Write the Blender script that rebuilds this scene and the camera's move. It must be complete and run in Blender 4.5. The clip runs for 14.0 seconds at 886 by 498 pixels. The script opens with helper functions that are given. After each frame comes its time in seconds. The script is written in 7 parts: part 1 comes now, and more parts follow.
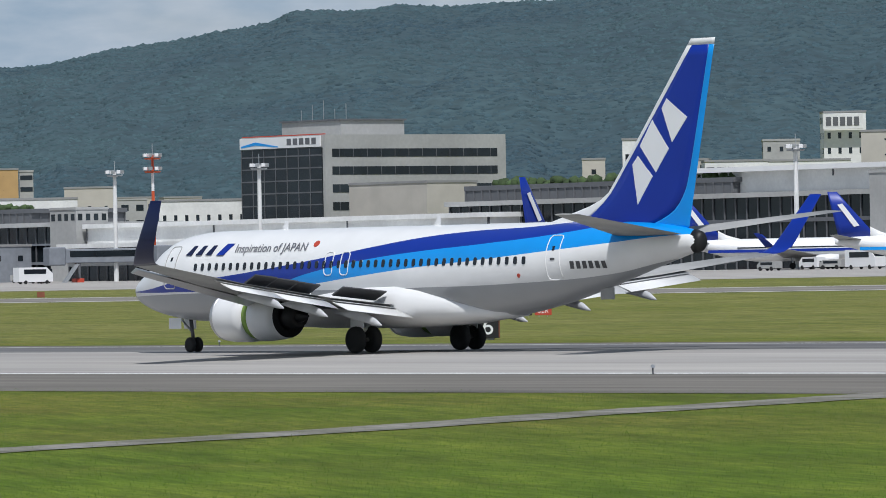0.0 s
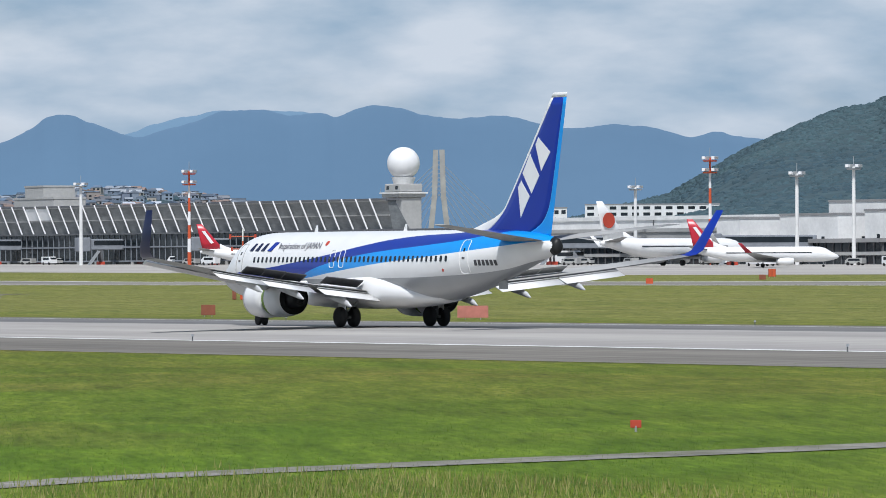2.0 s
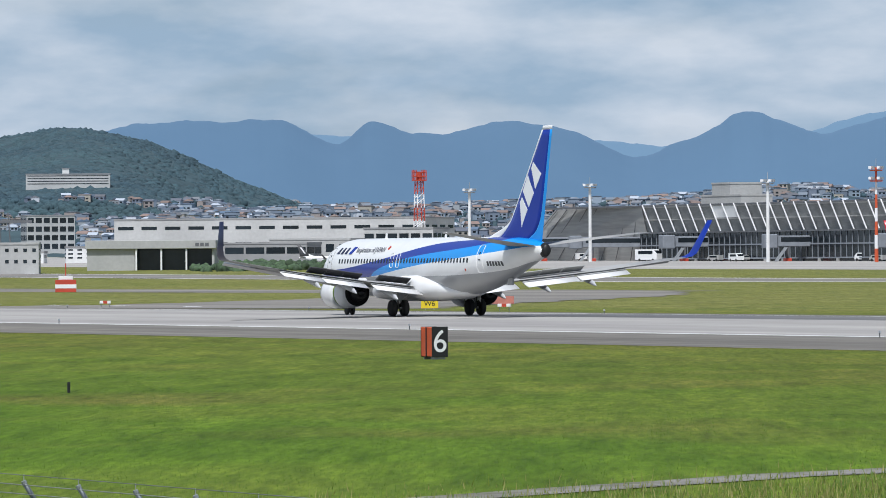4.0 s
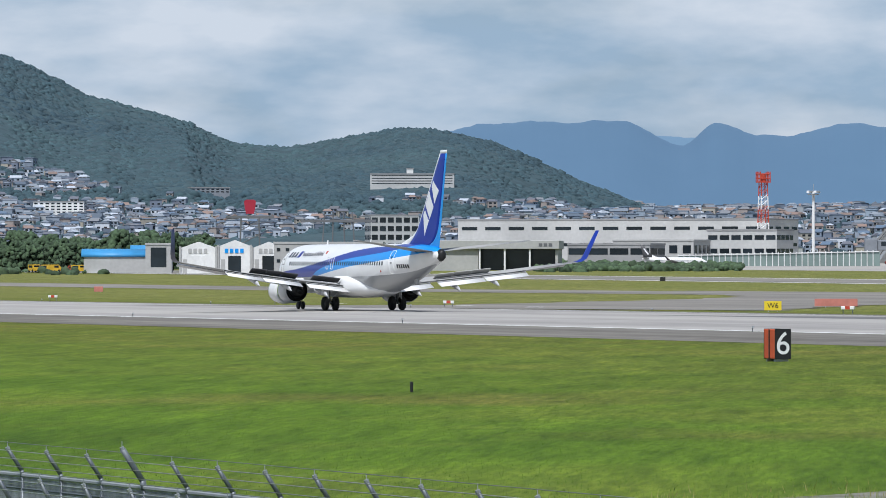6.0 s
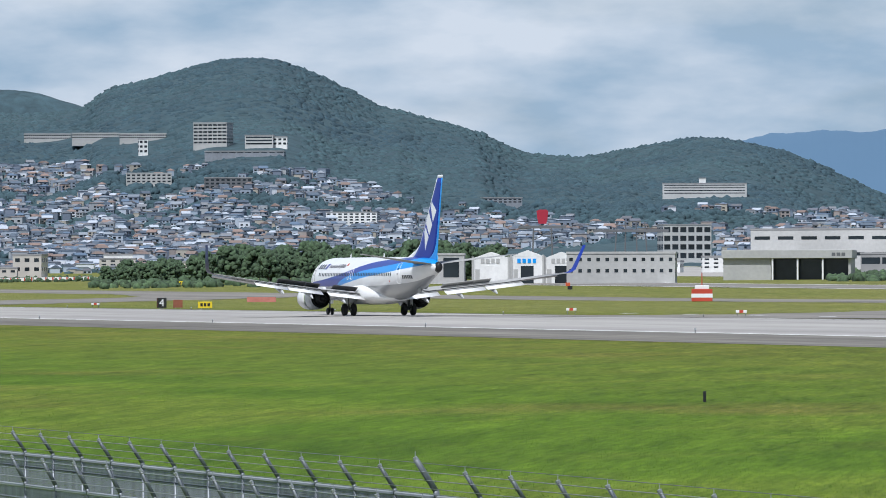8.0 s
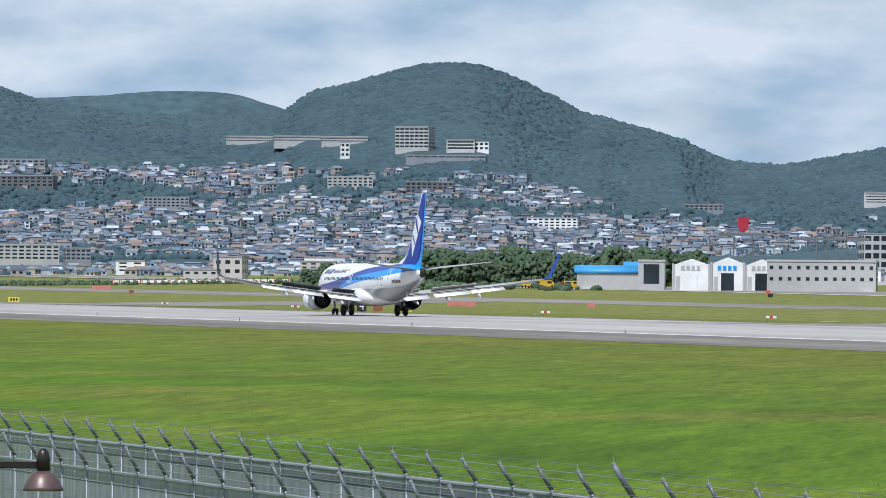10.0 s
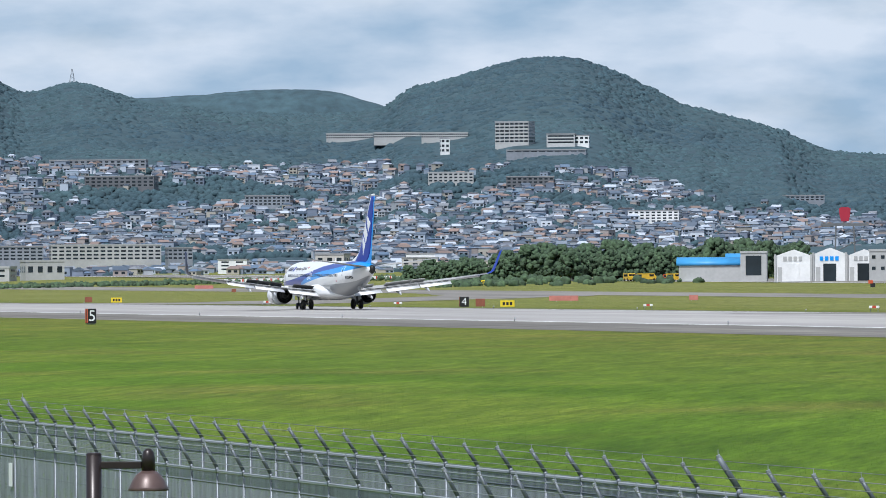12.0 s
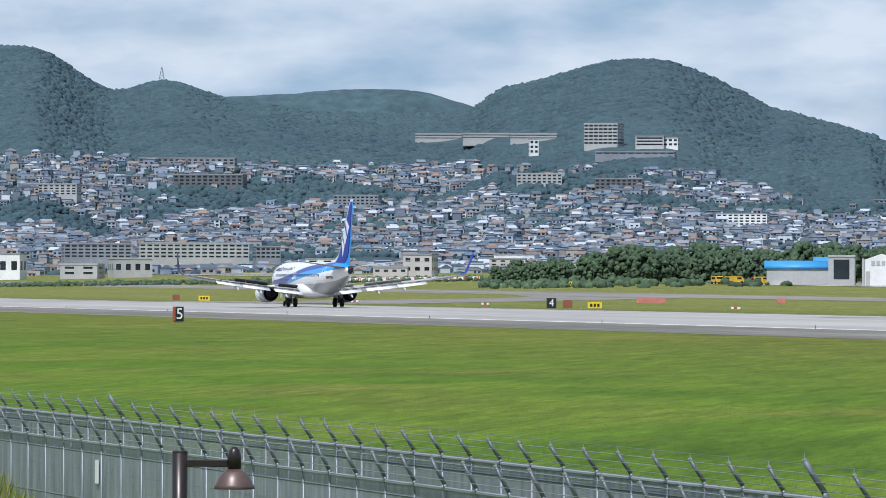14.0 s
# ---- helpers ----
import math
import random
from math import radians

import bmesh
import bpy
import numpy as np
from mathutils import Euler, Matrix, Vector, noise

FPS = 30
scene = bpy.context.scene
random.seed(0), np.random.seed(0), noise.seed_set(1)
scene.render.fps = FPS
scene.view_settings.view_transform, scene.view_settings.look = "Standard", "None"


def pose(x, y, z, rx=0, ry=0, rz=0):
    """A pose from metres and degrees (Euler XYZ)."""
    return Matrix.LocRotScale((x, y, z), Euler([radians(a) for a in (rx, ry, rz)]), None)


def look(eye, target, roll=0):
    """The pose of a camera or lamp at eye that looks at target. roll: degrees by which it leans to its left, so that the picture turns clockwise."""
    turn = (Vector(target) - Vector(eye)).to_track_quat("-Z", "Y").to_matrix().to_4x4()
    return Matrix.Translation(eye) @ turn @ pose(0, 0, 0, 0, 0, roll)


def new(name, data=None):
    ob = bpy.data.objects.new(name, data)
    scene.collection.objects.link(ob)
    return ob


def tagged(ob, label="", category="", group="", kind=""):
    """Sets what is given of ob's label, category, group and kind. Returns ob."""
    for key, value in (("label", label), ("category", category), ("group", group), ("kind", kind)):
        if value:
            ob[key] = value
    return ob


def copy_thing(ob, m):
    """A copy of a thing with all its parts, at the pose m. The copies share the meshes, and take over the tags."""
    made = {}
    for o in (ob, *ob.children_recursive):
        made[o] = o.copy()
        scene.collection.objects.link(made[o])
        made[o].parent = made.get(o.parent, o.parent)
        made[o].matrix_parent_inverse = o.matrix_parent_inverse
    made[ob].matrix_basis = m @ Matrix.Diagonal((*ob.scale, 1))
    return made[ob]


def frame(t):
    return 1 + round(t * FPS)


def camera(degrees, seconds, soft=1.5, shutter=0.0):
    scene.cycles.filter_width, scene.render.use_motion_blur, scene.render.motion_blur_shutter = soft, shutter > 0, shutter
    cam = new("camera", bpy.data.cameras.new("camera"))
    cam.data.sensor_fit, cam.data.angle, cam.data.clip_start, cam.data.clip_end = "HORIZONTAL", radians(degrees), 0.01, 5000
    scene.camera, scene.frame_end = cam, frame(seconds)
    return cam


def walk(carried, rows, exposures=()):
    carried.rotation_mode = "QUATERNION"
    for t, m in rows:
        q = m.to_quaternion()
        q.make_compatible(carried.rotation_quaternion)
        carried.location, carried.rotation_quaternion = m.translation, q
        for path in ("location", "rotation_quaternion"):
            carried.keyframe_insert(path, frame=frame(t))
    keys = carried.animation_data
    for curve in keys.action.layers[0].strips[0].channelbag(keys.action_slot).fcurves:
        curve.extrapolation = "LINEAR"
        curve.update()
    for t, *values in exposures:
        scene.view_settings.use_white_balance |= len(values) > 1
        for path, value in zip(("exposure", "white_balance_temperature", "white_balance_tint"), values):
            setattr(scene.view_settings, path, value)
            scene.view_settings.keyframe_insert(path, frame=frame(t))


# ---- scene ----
# The eye stands on a low park mound; x runs back along the runway, y across it, z up.
EYE_Z = 3.36
cam = camera(7.802, 14.0, soft=0.9)


def view(turn, tilt, roll):
    return pose(0, 0, EYE_Z, 90 + tilt, 0, turn) @ pose(0, 0, 0, 0, 0, roll)


walk(cam, [
    (0, view(50.643, 0.207, -1.110)),
    (0.5, view(53.716, 0.209, -0.565)),
    (1, view(56.314, 0.231, -0.873)),
    (1.5, view(58.343, 0.236, -0.644)),
    (2, view(60.747, 0.156, -0.276)),
    (2.5, view(62.666, 0.264, -0.148)),
    (3, view(64.567, 0.323, -0.472)),
    (3.5, view(65.700, 0.390, -0.422)),
    (3.7, view(66.158, 0.290, -0.397)),
    (5.8, view(69.550, 0.162, 0.008)),
    (6, view(69.828, 0.176, 0.017)),
    (6.5, view(70.476, 0.238, 0.132)),
    (7, view(71.326, 0.316, -0.108)),
    (7.2, view(71.646, 0.346, -0.191)),
    (9.3, view(73.228, 0.125, 0.288)),
    (9.5, view(73.419, 0.146, 0.337)),
    (10, view(74.175, 0.306, 0.506)),
    (10.5, view(74.606, 0.288, 0.414)),
    (11, view(74.736, 0.223, 0.202)),
    (11.5, view(74.945, 0.174, -0.169)),
    (12, view(75.071, 0.262, -0.315)),
    (12.5, view(75.237, 0.240, -0.183)),
    (13, view(75.568, 0.300, -0.038)),
    (13.5, view(75.703, 0.276, 0.063)),
    (14, view(75.846, 0.269, 0.203)),
], exposures=[(0, -0.45, 6150, 10), (1, -0.26, 6150, 10), (3, -0.2, 6120, 10), (7, -0.18, 6080, 10), (10, -0.04, 6000, 10), (14, -0.04, 5950, 10)])


# ---- sky and sun ----
SUN_EL, SUN_AZ = 58.0, 128.0          # degrees; the azimuth is clockwise from +y
world = bpy.data.worlds.new("world")
scene.world = world
world.use_nodes = True
wn, wl = world.node_tree.nodes, world.node_tree.links
wn.clear()


def wnode(kind, **props):
    n = wn.new(kind)
    for k, v in props.items():
        if k == "op":
            n.operation = v
        elif k == "mode":
            n.blend_type = v
    return n


w_out = wn.new("ShaderNodeOutputWorld")
w_bg = wn.new("ShaderNodeBackground")
w_sky = wn.new("ShaderNodeTexSky")
w_sky.sky_type, w_sky.sun_disc = "NISHITA", False
w_sky.sun_elevation, w_sky.sun_rotation = radians(SUN_EL), radians(SUN_AZ)
w_sky.air_density, w_sky.dust_density = 1.0, 1.5
w_co = wn.new("ShaderNodeTexCoord")
w_map = wn.new("ShaderNodeMapping")
w_map.inputs["Scale"].default_value = (1.0, 1.0, 3.0)
w_n1 = wn.new("ShaderNodeTexNoise")
w_n1.inputs["Scale"].default_value, w_n1.inputs["Detail"].default_value = 20.0, 7.0
w_n1.inputs["Roughness"].default_value, w_n1.inputs["Distortion"].default_value = 0.52, 0.3
w_ramp = wn.new("ShaderNodeValToRGB")
w_ramp.color_ramp.elements[0].position, w_ramp.color_ramp.elements[0].color = 0.30, (0.84, 0.84, 0.84, 1)
w_ramp.color_ramp.elements[1].position, w_ramp.color_ramp.elements[1].color = 0.50, (1, 1, 1, 1)
w_n2 = wn.new("ShaderNodeTexNoise")
w_n2.inputs["Scale"].default_value, w_n2.inputs["Detail"].default_value = 32.0, 8.0
w_n2.inputs["Roughness"].default_value = 0.5
w_shade = wn.new("ShaderNodeValToRGB")
w_shade.color_ramp.elements[0].position, w_shade.color_ramp.elements[0].color = 0.36, (4.2, 5.6, 7.0, 1)
w_shade.color_ramp.elements[1].position, w_shade.color_ramp.elements[1].color = 0.66, (7.9, 8.5, 9.2, 1)
w_mix = wn.new("ShaderNodeMixRGB")
w_bg.inputs["Strength"].default_value = 0.092
wl.new(w_co.outputs["Generated"], w_map.inputs["Vector"])
wl.new(w_map.outputs["Vector"], w_n1.inputs["Vector"])
wl.new(w_map.outputs["Vector"], w_n2.inputs["Vector"])
wl.new(w_n1.outputs["Fac"], w_ramp.inputs["Fac"])
wl.new(w_n2.outputs["Fac"], w_shade.inputs["Fac"])
w_sep = wn.new("ShaderNodeSeparateXYZ")
w_high = wn.new("ShaderNodeMapRange")        # cloud banks stand low; overhead the sky is more open
w_high.inputs["From Min"].default_value, w_high.inputs["From Max"].default_value = 0.08, 0.5
w_high.inputs["To Min"].default_value, w_high.inputs["To Max"].default_value = 1.0, 0.25
w_cover = wn.new("ShaderNodeMixRGB")
w_cover.blend_type = "MULTIPLY"
w_cover.inputs["Fac"].default_value = 1
wl.new(w_co.outputs["Generated"], w_sep.inputs[0])
wl.new(w_sep.outputs["Z"], w_high.inputs["Value"])
wl.new(w_ramp.outputs["Color"], w_cover.inputs["Color1"])
wl.new(w_high.outputs["Result"], w_cover.inputs["Color2"])
wl.new(w_cover.outputs["Color"], w_mix.inputs["Fac"])
wl.new(w_sky.outputs["Color"], w_mix.inputs["Color1"])
wl.new(w_shade.outputs["Color"], w_mix.inputs["Color2"])
wl.new(w_mix.outputs["Color"], w_bg.inputs["Color"])
wl.new(w_bg.outputs["Background"], w_out.inputs["Surface"])

sun_data = bpy.data.lights.new("sun", "SUN")
sun_data.energy, sun_data.angle, sun_data.color = 4.7, radians(0.8), (1.0, 0.97, 0.93)
sun = new("sun", sun_data)
_e, _a = radians(SUN_EL), radians(SUN_AZ)
sun_way = Vector((math.sin(_a) * math.cos(_e), math.cos(_a) * math.cos(_e), math.sin(_e)))
sun.matrix_world = look(sun_way * 500, (0, 0, 0))


# ---- materials ----
def material(name, color, rough=0.7, metal=0.0, vary=0.0, scale=1.0, stretch=(1, 1, 1), color2=None, fine=0.0, fine_scale=8.0,
             bump=0.0, bump_scale=20.0, per_object=0.0, per_island=0.0, alpha=1.0):
    """A principled material: two colours mixed by a large noise, a finer grain over it, relief, and a change from piece to piece."""
    m = bpy.data.materials.new(name)
    m.use_nodes = True
    n, l = m.node_tree.nodes, m.node_tree.links
    b = n["Principled BSDF"]
    b.inputs["Roughness"].default_value, b.inputs["Metallic"].default_value = rough, metal
    b.inputs["Base Color"].default_value = (*color, 1)
    if alpha < 1:
        b.inputs["Alpha"].default_value = alpha
    co = n.new("ShaderNodeTexCoord")
    mp = n.new("ShaderNodeMapping")
    mp.inputs["Scale"].default_value = stretch
    l.new(co.outputs["Object"], mp.inputs["Vector"])
    out = None
    if vary or color2:
        t = n.new("ShaderNodeTexNoise")
        t.inputs["Scale"].default_value, t.inputs["Detail"].default_value = scale, 6
        l.new(mp.outputs["Vector"], t.inputs["Vector"])
        r = n.new("ShaderNodeValToRGB")
        r.color_ramp.elements[0].position, r.color_ramp.elements[1].position = 0.35, 0.65
        c2 = color2 or tuple(c * (1 - vary) for c in color)
        r.color_ramp.elements[0].color, r.color_ramp.elements[1].color = (*c2, 1), (*color, 1)
        l.new(t.outputs["Fac"], r.inputs["Fac"])
        out = r.outputs["Color"]
    if fine:
        t = n.new("ShaderNodeTexNoise")
        t.inputs["Scale"].default_value, t.inputs["Detail"].default_value = fine_scale, 4
        l.new(mp.outputs["Vector"], t.inputs["Vector"])
        mr = n.new("ShaderNodeMapRange")
        mr.inputs["From Min"].default_value, mr.inputs["From Max"].default_value = 0.3, 0.7
        mr.inputs["To Min"].default_value, mr.inputs["To Max"].default_value = 1 - fine, 1 + fine
        l.new(t.outputs["Fac"], mr.inputs["Value"])
        mx = n.new("ShaderNodeMixRGB")
        mx.blend_type = "MULTIPLY"
        mx.inputs["Fac"].default_value = 1
        if out:
            l.new(out, mx.inputs["Color1"])
        else:
            mx.inputs["Color1"].default_value = (*color, 1)
        l.new(mr.outputs["Result"], mx.inputs["Color2"])
        out = mx.outputs["Color"]
    for amount, kind, socket in ((per_object, "ShaderNodeObjectInfo", "Random"), (per_island, "ShaderNodeNewGeometry", "Random Per Island")):
        if amount:
            oi = n.new(kind)
            mr = n.new("ShaderNodeMapRange")
            mr.inputs["To Min"].default_value, mr.inputs["To Max"].default_value = 1 - amount, 1 + amount
            l.new(oi.outputs[socket], mr.inputs["Value"])
            mx = n.new("ShaderNodeMixRGB")
            mx.blend_type = "MULTIPLY"
            mx.inputs["Fac"].default_value = 1
            if out:
                l.new(out, mx.inputs["Color1"])
            else:
                mx.inputs["Color1"].default_value = (*color, 1)
            l.new(mr.outputs["Result"], mx.inputs["Color2"])
            out = mx.outputs["Color"]
    if out:
        l.new(out, b.inputs["Base Color"])
    if bump:
        t = n.new("ShaderNodeTexNoise")
        t.inputs["Scale"].default_value, t.inputs["Detail"].default_value = bump_scale, 5
        l.new(mp.outputs["Vector"], t.inputs["Vector"])
        bp = n.new("ShaderNodeBump")
        bp.inputs["Strength"].default_value, bp.inputs["Distance"].default_value = 1.0, bump
        l.new(t.outputs["Fac"], bp.inputs["Height"])
        l.new(bp.outputs["Normal"], b.inputs["Normal"])
    return m


def palette(name, colors, rough=0.7, island=True, fine=0.15, fine_scale=0.5):
    """A material that draws one of several colours for each loose piece (or object)."""
    m = material(name, colors[0], rough)
    n, l = m.node_tree.nodes, m.node_tree.links
    src = n.new("ShaderNodeNewGeometry" if island else "ShaderNodeObjectInfo")
    r = n.new("ShaderNodeValToRGB")
    r.color_ramp.interpolation = "CONSTANT"
    e = r.color_ramp.elements
    while len(e) < len(colors):
        e.new(0.5)
    for i, c in enumerate(colors):
        e[i].position = i / len(colors)
        e[i].color = (*c, 1)
    l.new(src.outputs["Random Per Island" if island else "Random"], r.inputs["Fac"])
    l.new(r.outputs["Color"], n["Principled BSDF"].inputs["Base Color"])
    return m


M = {}
M["white"] = material("white_paint", (0.8, 0.8, 0.8), 0.45, vary=0.06, scale=0.3)
M["wall_white"] = material("white_wall", (0.78, 0.78, 0.765), 0.8, vary=0.16, scale=0.15, fine=0.05, fine_scale=1.5)
M["wall_grey"] = material("grey_wall", (0.42, 0.42, 0.41), 0.8, vary=0.15, scale=0.1, fine=0.06, fine_scale=1.2)
M["wall_dark"] = material("dark_wall", (0.13, 0.135, 0.145), 0.6, vary=0.2, scale=0.2)
M["wall_beige"] = material("beige_wall", (0.5, 0.47, 0.42), 0.8, vary=0.12, scale=0.2)
M["wall_pale"] = material("pale_concrete_wall", (0.5, 0.5, 0.49), 0.8, vary=0.15, scale=0.1, fine=0.06, fine_scale=1.0)
# The blue in this grey is painted haze; the noise is weathering.
M["wall_mid"] = material("hazed_weathered_concrete", (0.24, 0.26, 0.29), 0.8, vary=0.2, scale=0.1, fine=0.08, fine_scale=0.8)
M["roof_grey"] = material("grey_roof", (0.3, 0.3, 0.3), 0.8, vary=0.2, scale=0.1)
M["glass"] = material("dark_glass", (0.02, 0.028, 0.035), 0.15, vary=0.4, scale=0.2, per_object=0.4)
M["steel"] = material("galvanised_steel", (0.42, 0.44, 0.46), 0.5, 0.5, vary=0.15, scale=0.6)
M["concrete"] = material("concrete", (0.4, 0.39, 0.37), 0.85, vary=0.2, scale=0.2)
M["red"] = material("signal_red", (0.5, 0.06, 0.03), 0.6, vary=0.15, scale=0.5)
M["orange"] = material("signal_orange", (0.6, 0.095, 0.03), 0.6, vary=0.2, scale=1.5)
M["black"] = material("black_paint", (0.012, 0.012, 0.013), 0.5)
M["yellow"] = material("sign_yellow", (0.75, 0.55, 0.02), 0.5)
M["rubber"] = material("tyre_rubber", (0.012, 0.012, 0.012), 0.8)
M["blue_roof"] = material("blue_sheet_roof", (0.06, 0.3, 0.6), 0.5, vary=0.15, scale=0.3)
M["metal"] = material("bare_metal", (0.5, 0.5, 0.5), 0.35, 0.8)


# ---- mesh tools ----
def part(name, bm, mat, parent=None, label="", smooth=False):
    me = bpy.data.meshes.new(name)
    bm.normal_update()
    bm.to_mesh(me)
    bm.free()
    for mm in (mat if isinstance(mat, (list, tuple)) else [mat]):
        me.materials.append(mm)
    if smooth:
        for p in me.polygons:
            p.use_smooth = True
    ob = new(name, me)
    if parent:
        ob.parent = parent
    if label:
        ob["label"] = label
    return ob


def shared(name, me, m, parent=None):
    """One more object on a mesh that others use too."""
    ob = new(name, me)
    ob.matrix_basis = m
    if parent:
        ob.parent = parent
    return ob


def raw(name, verts, faces, mat, smooth=False):
    me = bpy.data.meshes.new(name)
    me.from_pydata(verts, [], faces)
    me.materials.append(mat)
    if smooth:
        for p in me.polygons:
            p.use_smooth = True
    return new(name, me)


def empty(name, m, label="", category="", group="", kind=""):
    ob = new(name)
    ob.matrix_basis = m
    return tagged(ob, label, category, group, kind)


def add_box(bm, x0, x1, y0, y1, z0, z1, bevel=0.0, m=None):
    v = [bm.verts.new((x, y, z)) for x in (x0, x1) for y in (y0, y1) for z in (z0, z1)]
    fs = [bm.faces.new([v[i] for i in f]) for f in ((0, 1, 3, 2), (4, 6, 7, 5), (0, 4, 5, 1), (2, 3, 7, 6), (0, 2, 6, 4), (1, 5, 7, 3))]
    if bevel:
        edges = list({e for f in fs for e in f.edges})
        out = bmesh.ops.bevel(bm, geom=edges, offset=bevel, segments=1, affect="EDGES")
        v = list({w for f in out["faces"] for w in f.verts} | {w for w in v if w.is_valid})
    if m is not None:
        bmesh.ops.transform(bm, matrix=m, verts=v)
    return v


def box(*args, **kw):
    bm = bmesh.new()
    add_box(bm, *args, **kw)
    return bm


def add_tube(bm, p, q, r0, r1=None, seg=8, caps=True):
    """A tapered rod from p to q."""
    p, q = Vector(p), Vector(q)
    r1 = r0 if r1 is None else r1
    turn = (q - p).to_track_quat("Z", "Y").to_matrix()
    rings = []
    for c, r in ((p, r0), (q, r1)):
        rings.append([bm.verts.new(c + turn @ Vector((r * math.cos(k * 2 * math.pi / seg), r * math.sin(k * 2 * math.pi / seg), 0))) for k in range(seg)])
    for k in range(seg):
        bm.faces.new((rings[0][k], rings[0][(k + 1) % seg], rings[1][(k + 1) % seg], rings[1][k]))
    if caps:
        bm.faces.new(list(reversed(rings[0])))
        bm.faces.new(rings[1])
    return rings


def tube(*args, **kw):
    bm = bmesh.new()
    add_tube(bm, *args, **kw)
    return bm


def add_loft(bm, rings, caps=True):
    vs = [[bm.verts.new(p) for p in r] for r in rings]
    n = len(vs[0])
    for a, b in zip(vs, vs[1:]):
        for k in range(n):
            bm.faces.new((a[k], a[(k + 1) % n], b[(k + 1) % n], b[k]))
    if caps:
        bm.faces.new(list(reversed(vs[0])))
        bm.faces.new(vs[-1])
    bmesh.ops.recalc_face_normals(bm, faces=bm.faces)
    return vs


def loft(rings, caps=True):
    bm = bmesh.new()
    add_loft(bm, rings, caps)
    return bm


def revolve(profile, axis="x", seg=28, centre=(0, 0, 0)):
    """Rings of (along, radius) round an axis."""
    cx, cy, cz = centre
    rings = []
    for a, r in profile:
        ring = []
        for k in range(seg):
            c, s = r * math.cos(2 * math.pi * k / seg), r * math.sin(2 * math.pi * k / seg)
            ring.append((cx + a, cy + c, cz + s) if axis == "x" else (cx + c, cy + a, cz + s) if axis == "y" else (cx + c, cy + s, cz + a))
        rings.append(ring)
    return loft(rings)


def smooth_line(points):
    """A smooth curve through (place, value) pairs."""
    xs, ys = [p[0] for p in points], [p[1] for p in points]
    slopes = []
    for i in range(len(xs)):
        a, b = max(i - 1, 0), min(i + 1, len(xs) - 1)
        slopes.append((ys[b] - ys[a]) / (xs[b] - xs[a]))

    def at(x):
        if x <= xs[0]:
            return ys[0]
        if x >= xs[-1]:
            return ys[-1]
        i = max(k for k in range(len(xs)) if xs[k] <= x)
        i = min(i, len(xs) - 2)
        w = xs[i + 1] - xs[i]
        u = (x - xs[i]) / w
        return ((1 + 2 * u) * (1 - u) ** 2 * ys[i] + u * (1 - u) ** 2 * w * slopes[i] + u * u * (3 - 2 * u) * ys[i + 1] + u * u * (u - 1) * w * slopes[i + 1])
    return at


def bearing(turn, dist):
    """Plan place at a turn (degrees from +y towards -x) and a distance from the mound."""
    return -math.sin(radians(turn)) * dist, math.cos(radians(turn)) * dist


# ---- ground, runways, hills ----
cross = [(-400, 1.3), (0, 1.6), (5, 1.45), (14, -0.9), (22, -2.0), (28, -2.1), (40, -1.6), (60, -1.05), (112, -0.5), (136, -0.42), (148, -0.28), (176, 0.0), (205, -0.28),
         (240, -0.5), (330, -0.2), (480, 0.8), (700, 2.4), (800, 2.9), (1100, 5), (2500, 12), (5000, 28)]


def ground_z(x, y):
    for (a, za), (b, zb) in zip(cross, cross[1:]):
        if y <= b:
            z = za + (zb - za) * max(0.0, (y - a) / (b - a))
            break
    else:
        z = cross[-1][1]
    rise = max(0.0, -x - 1000) * 0.0034 * min(1.0, max(0.0, (y - 215) / 240))
    mound = 1.9 * math.exp(-((x + 64) / 14) ** 2 - ((y - 9.5) / 2.8) ** 2) if 2 < y < 18 else 0
    return z + rise + mound


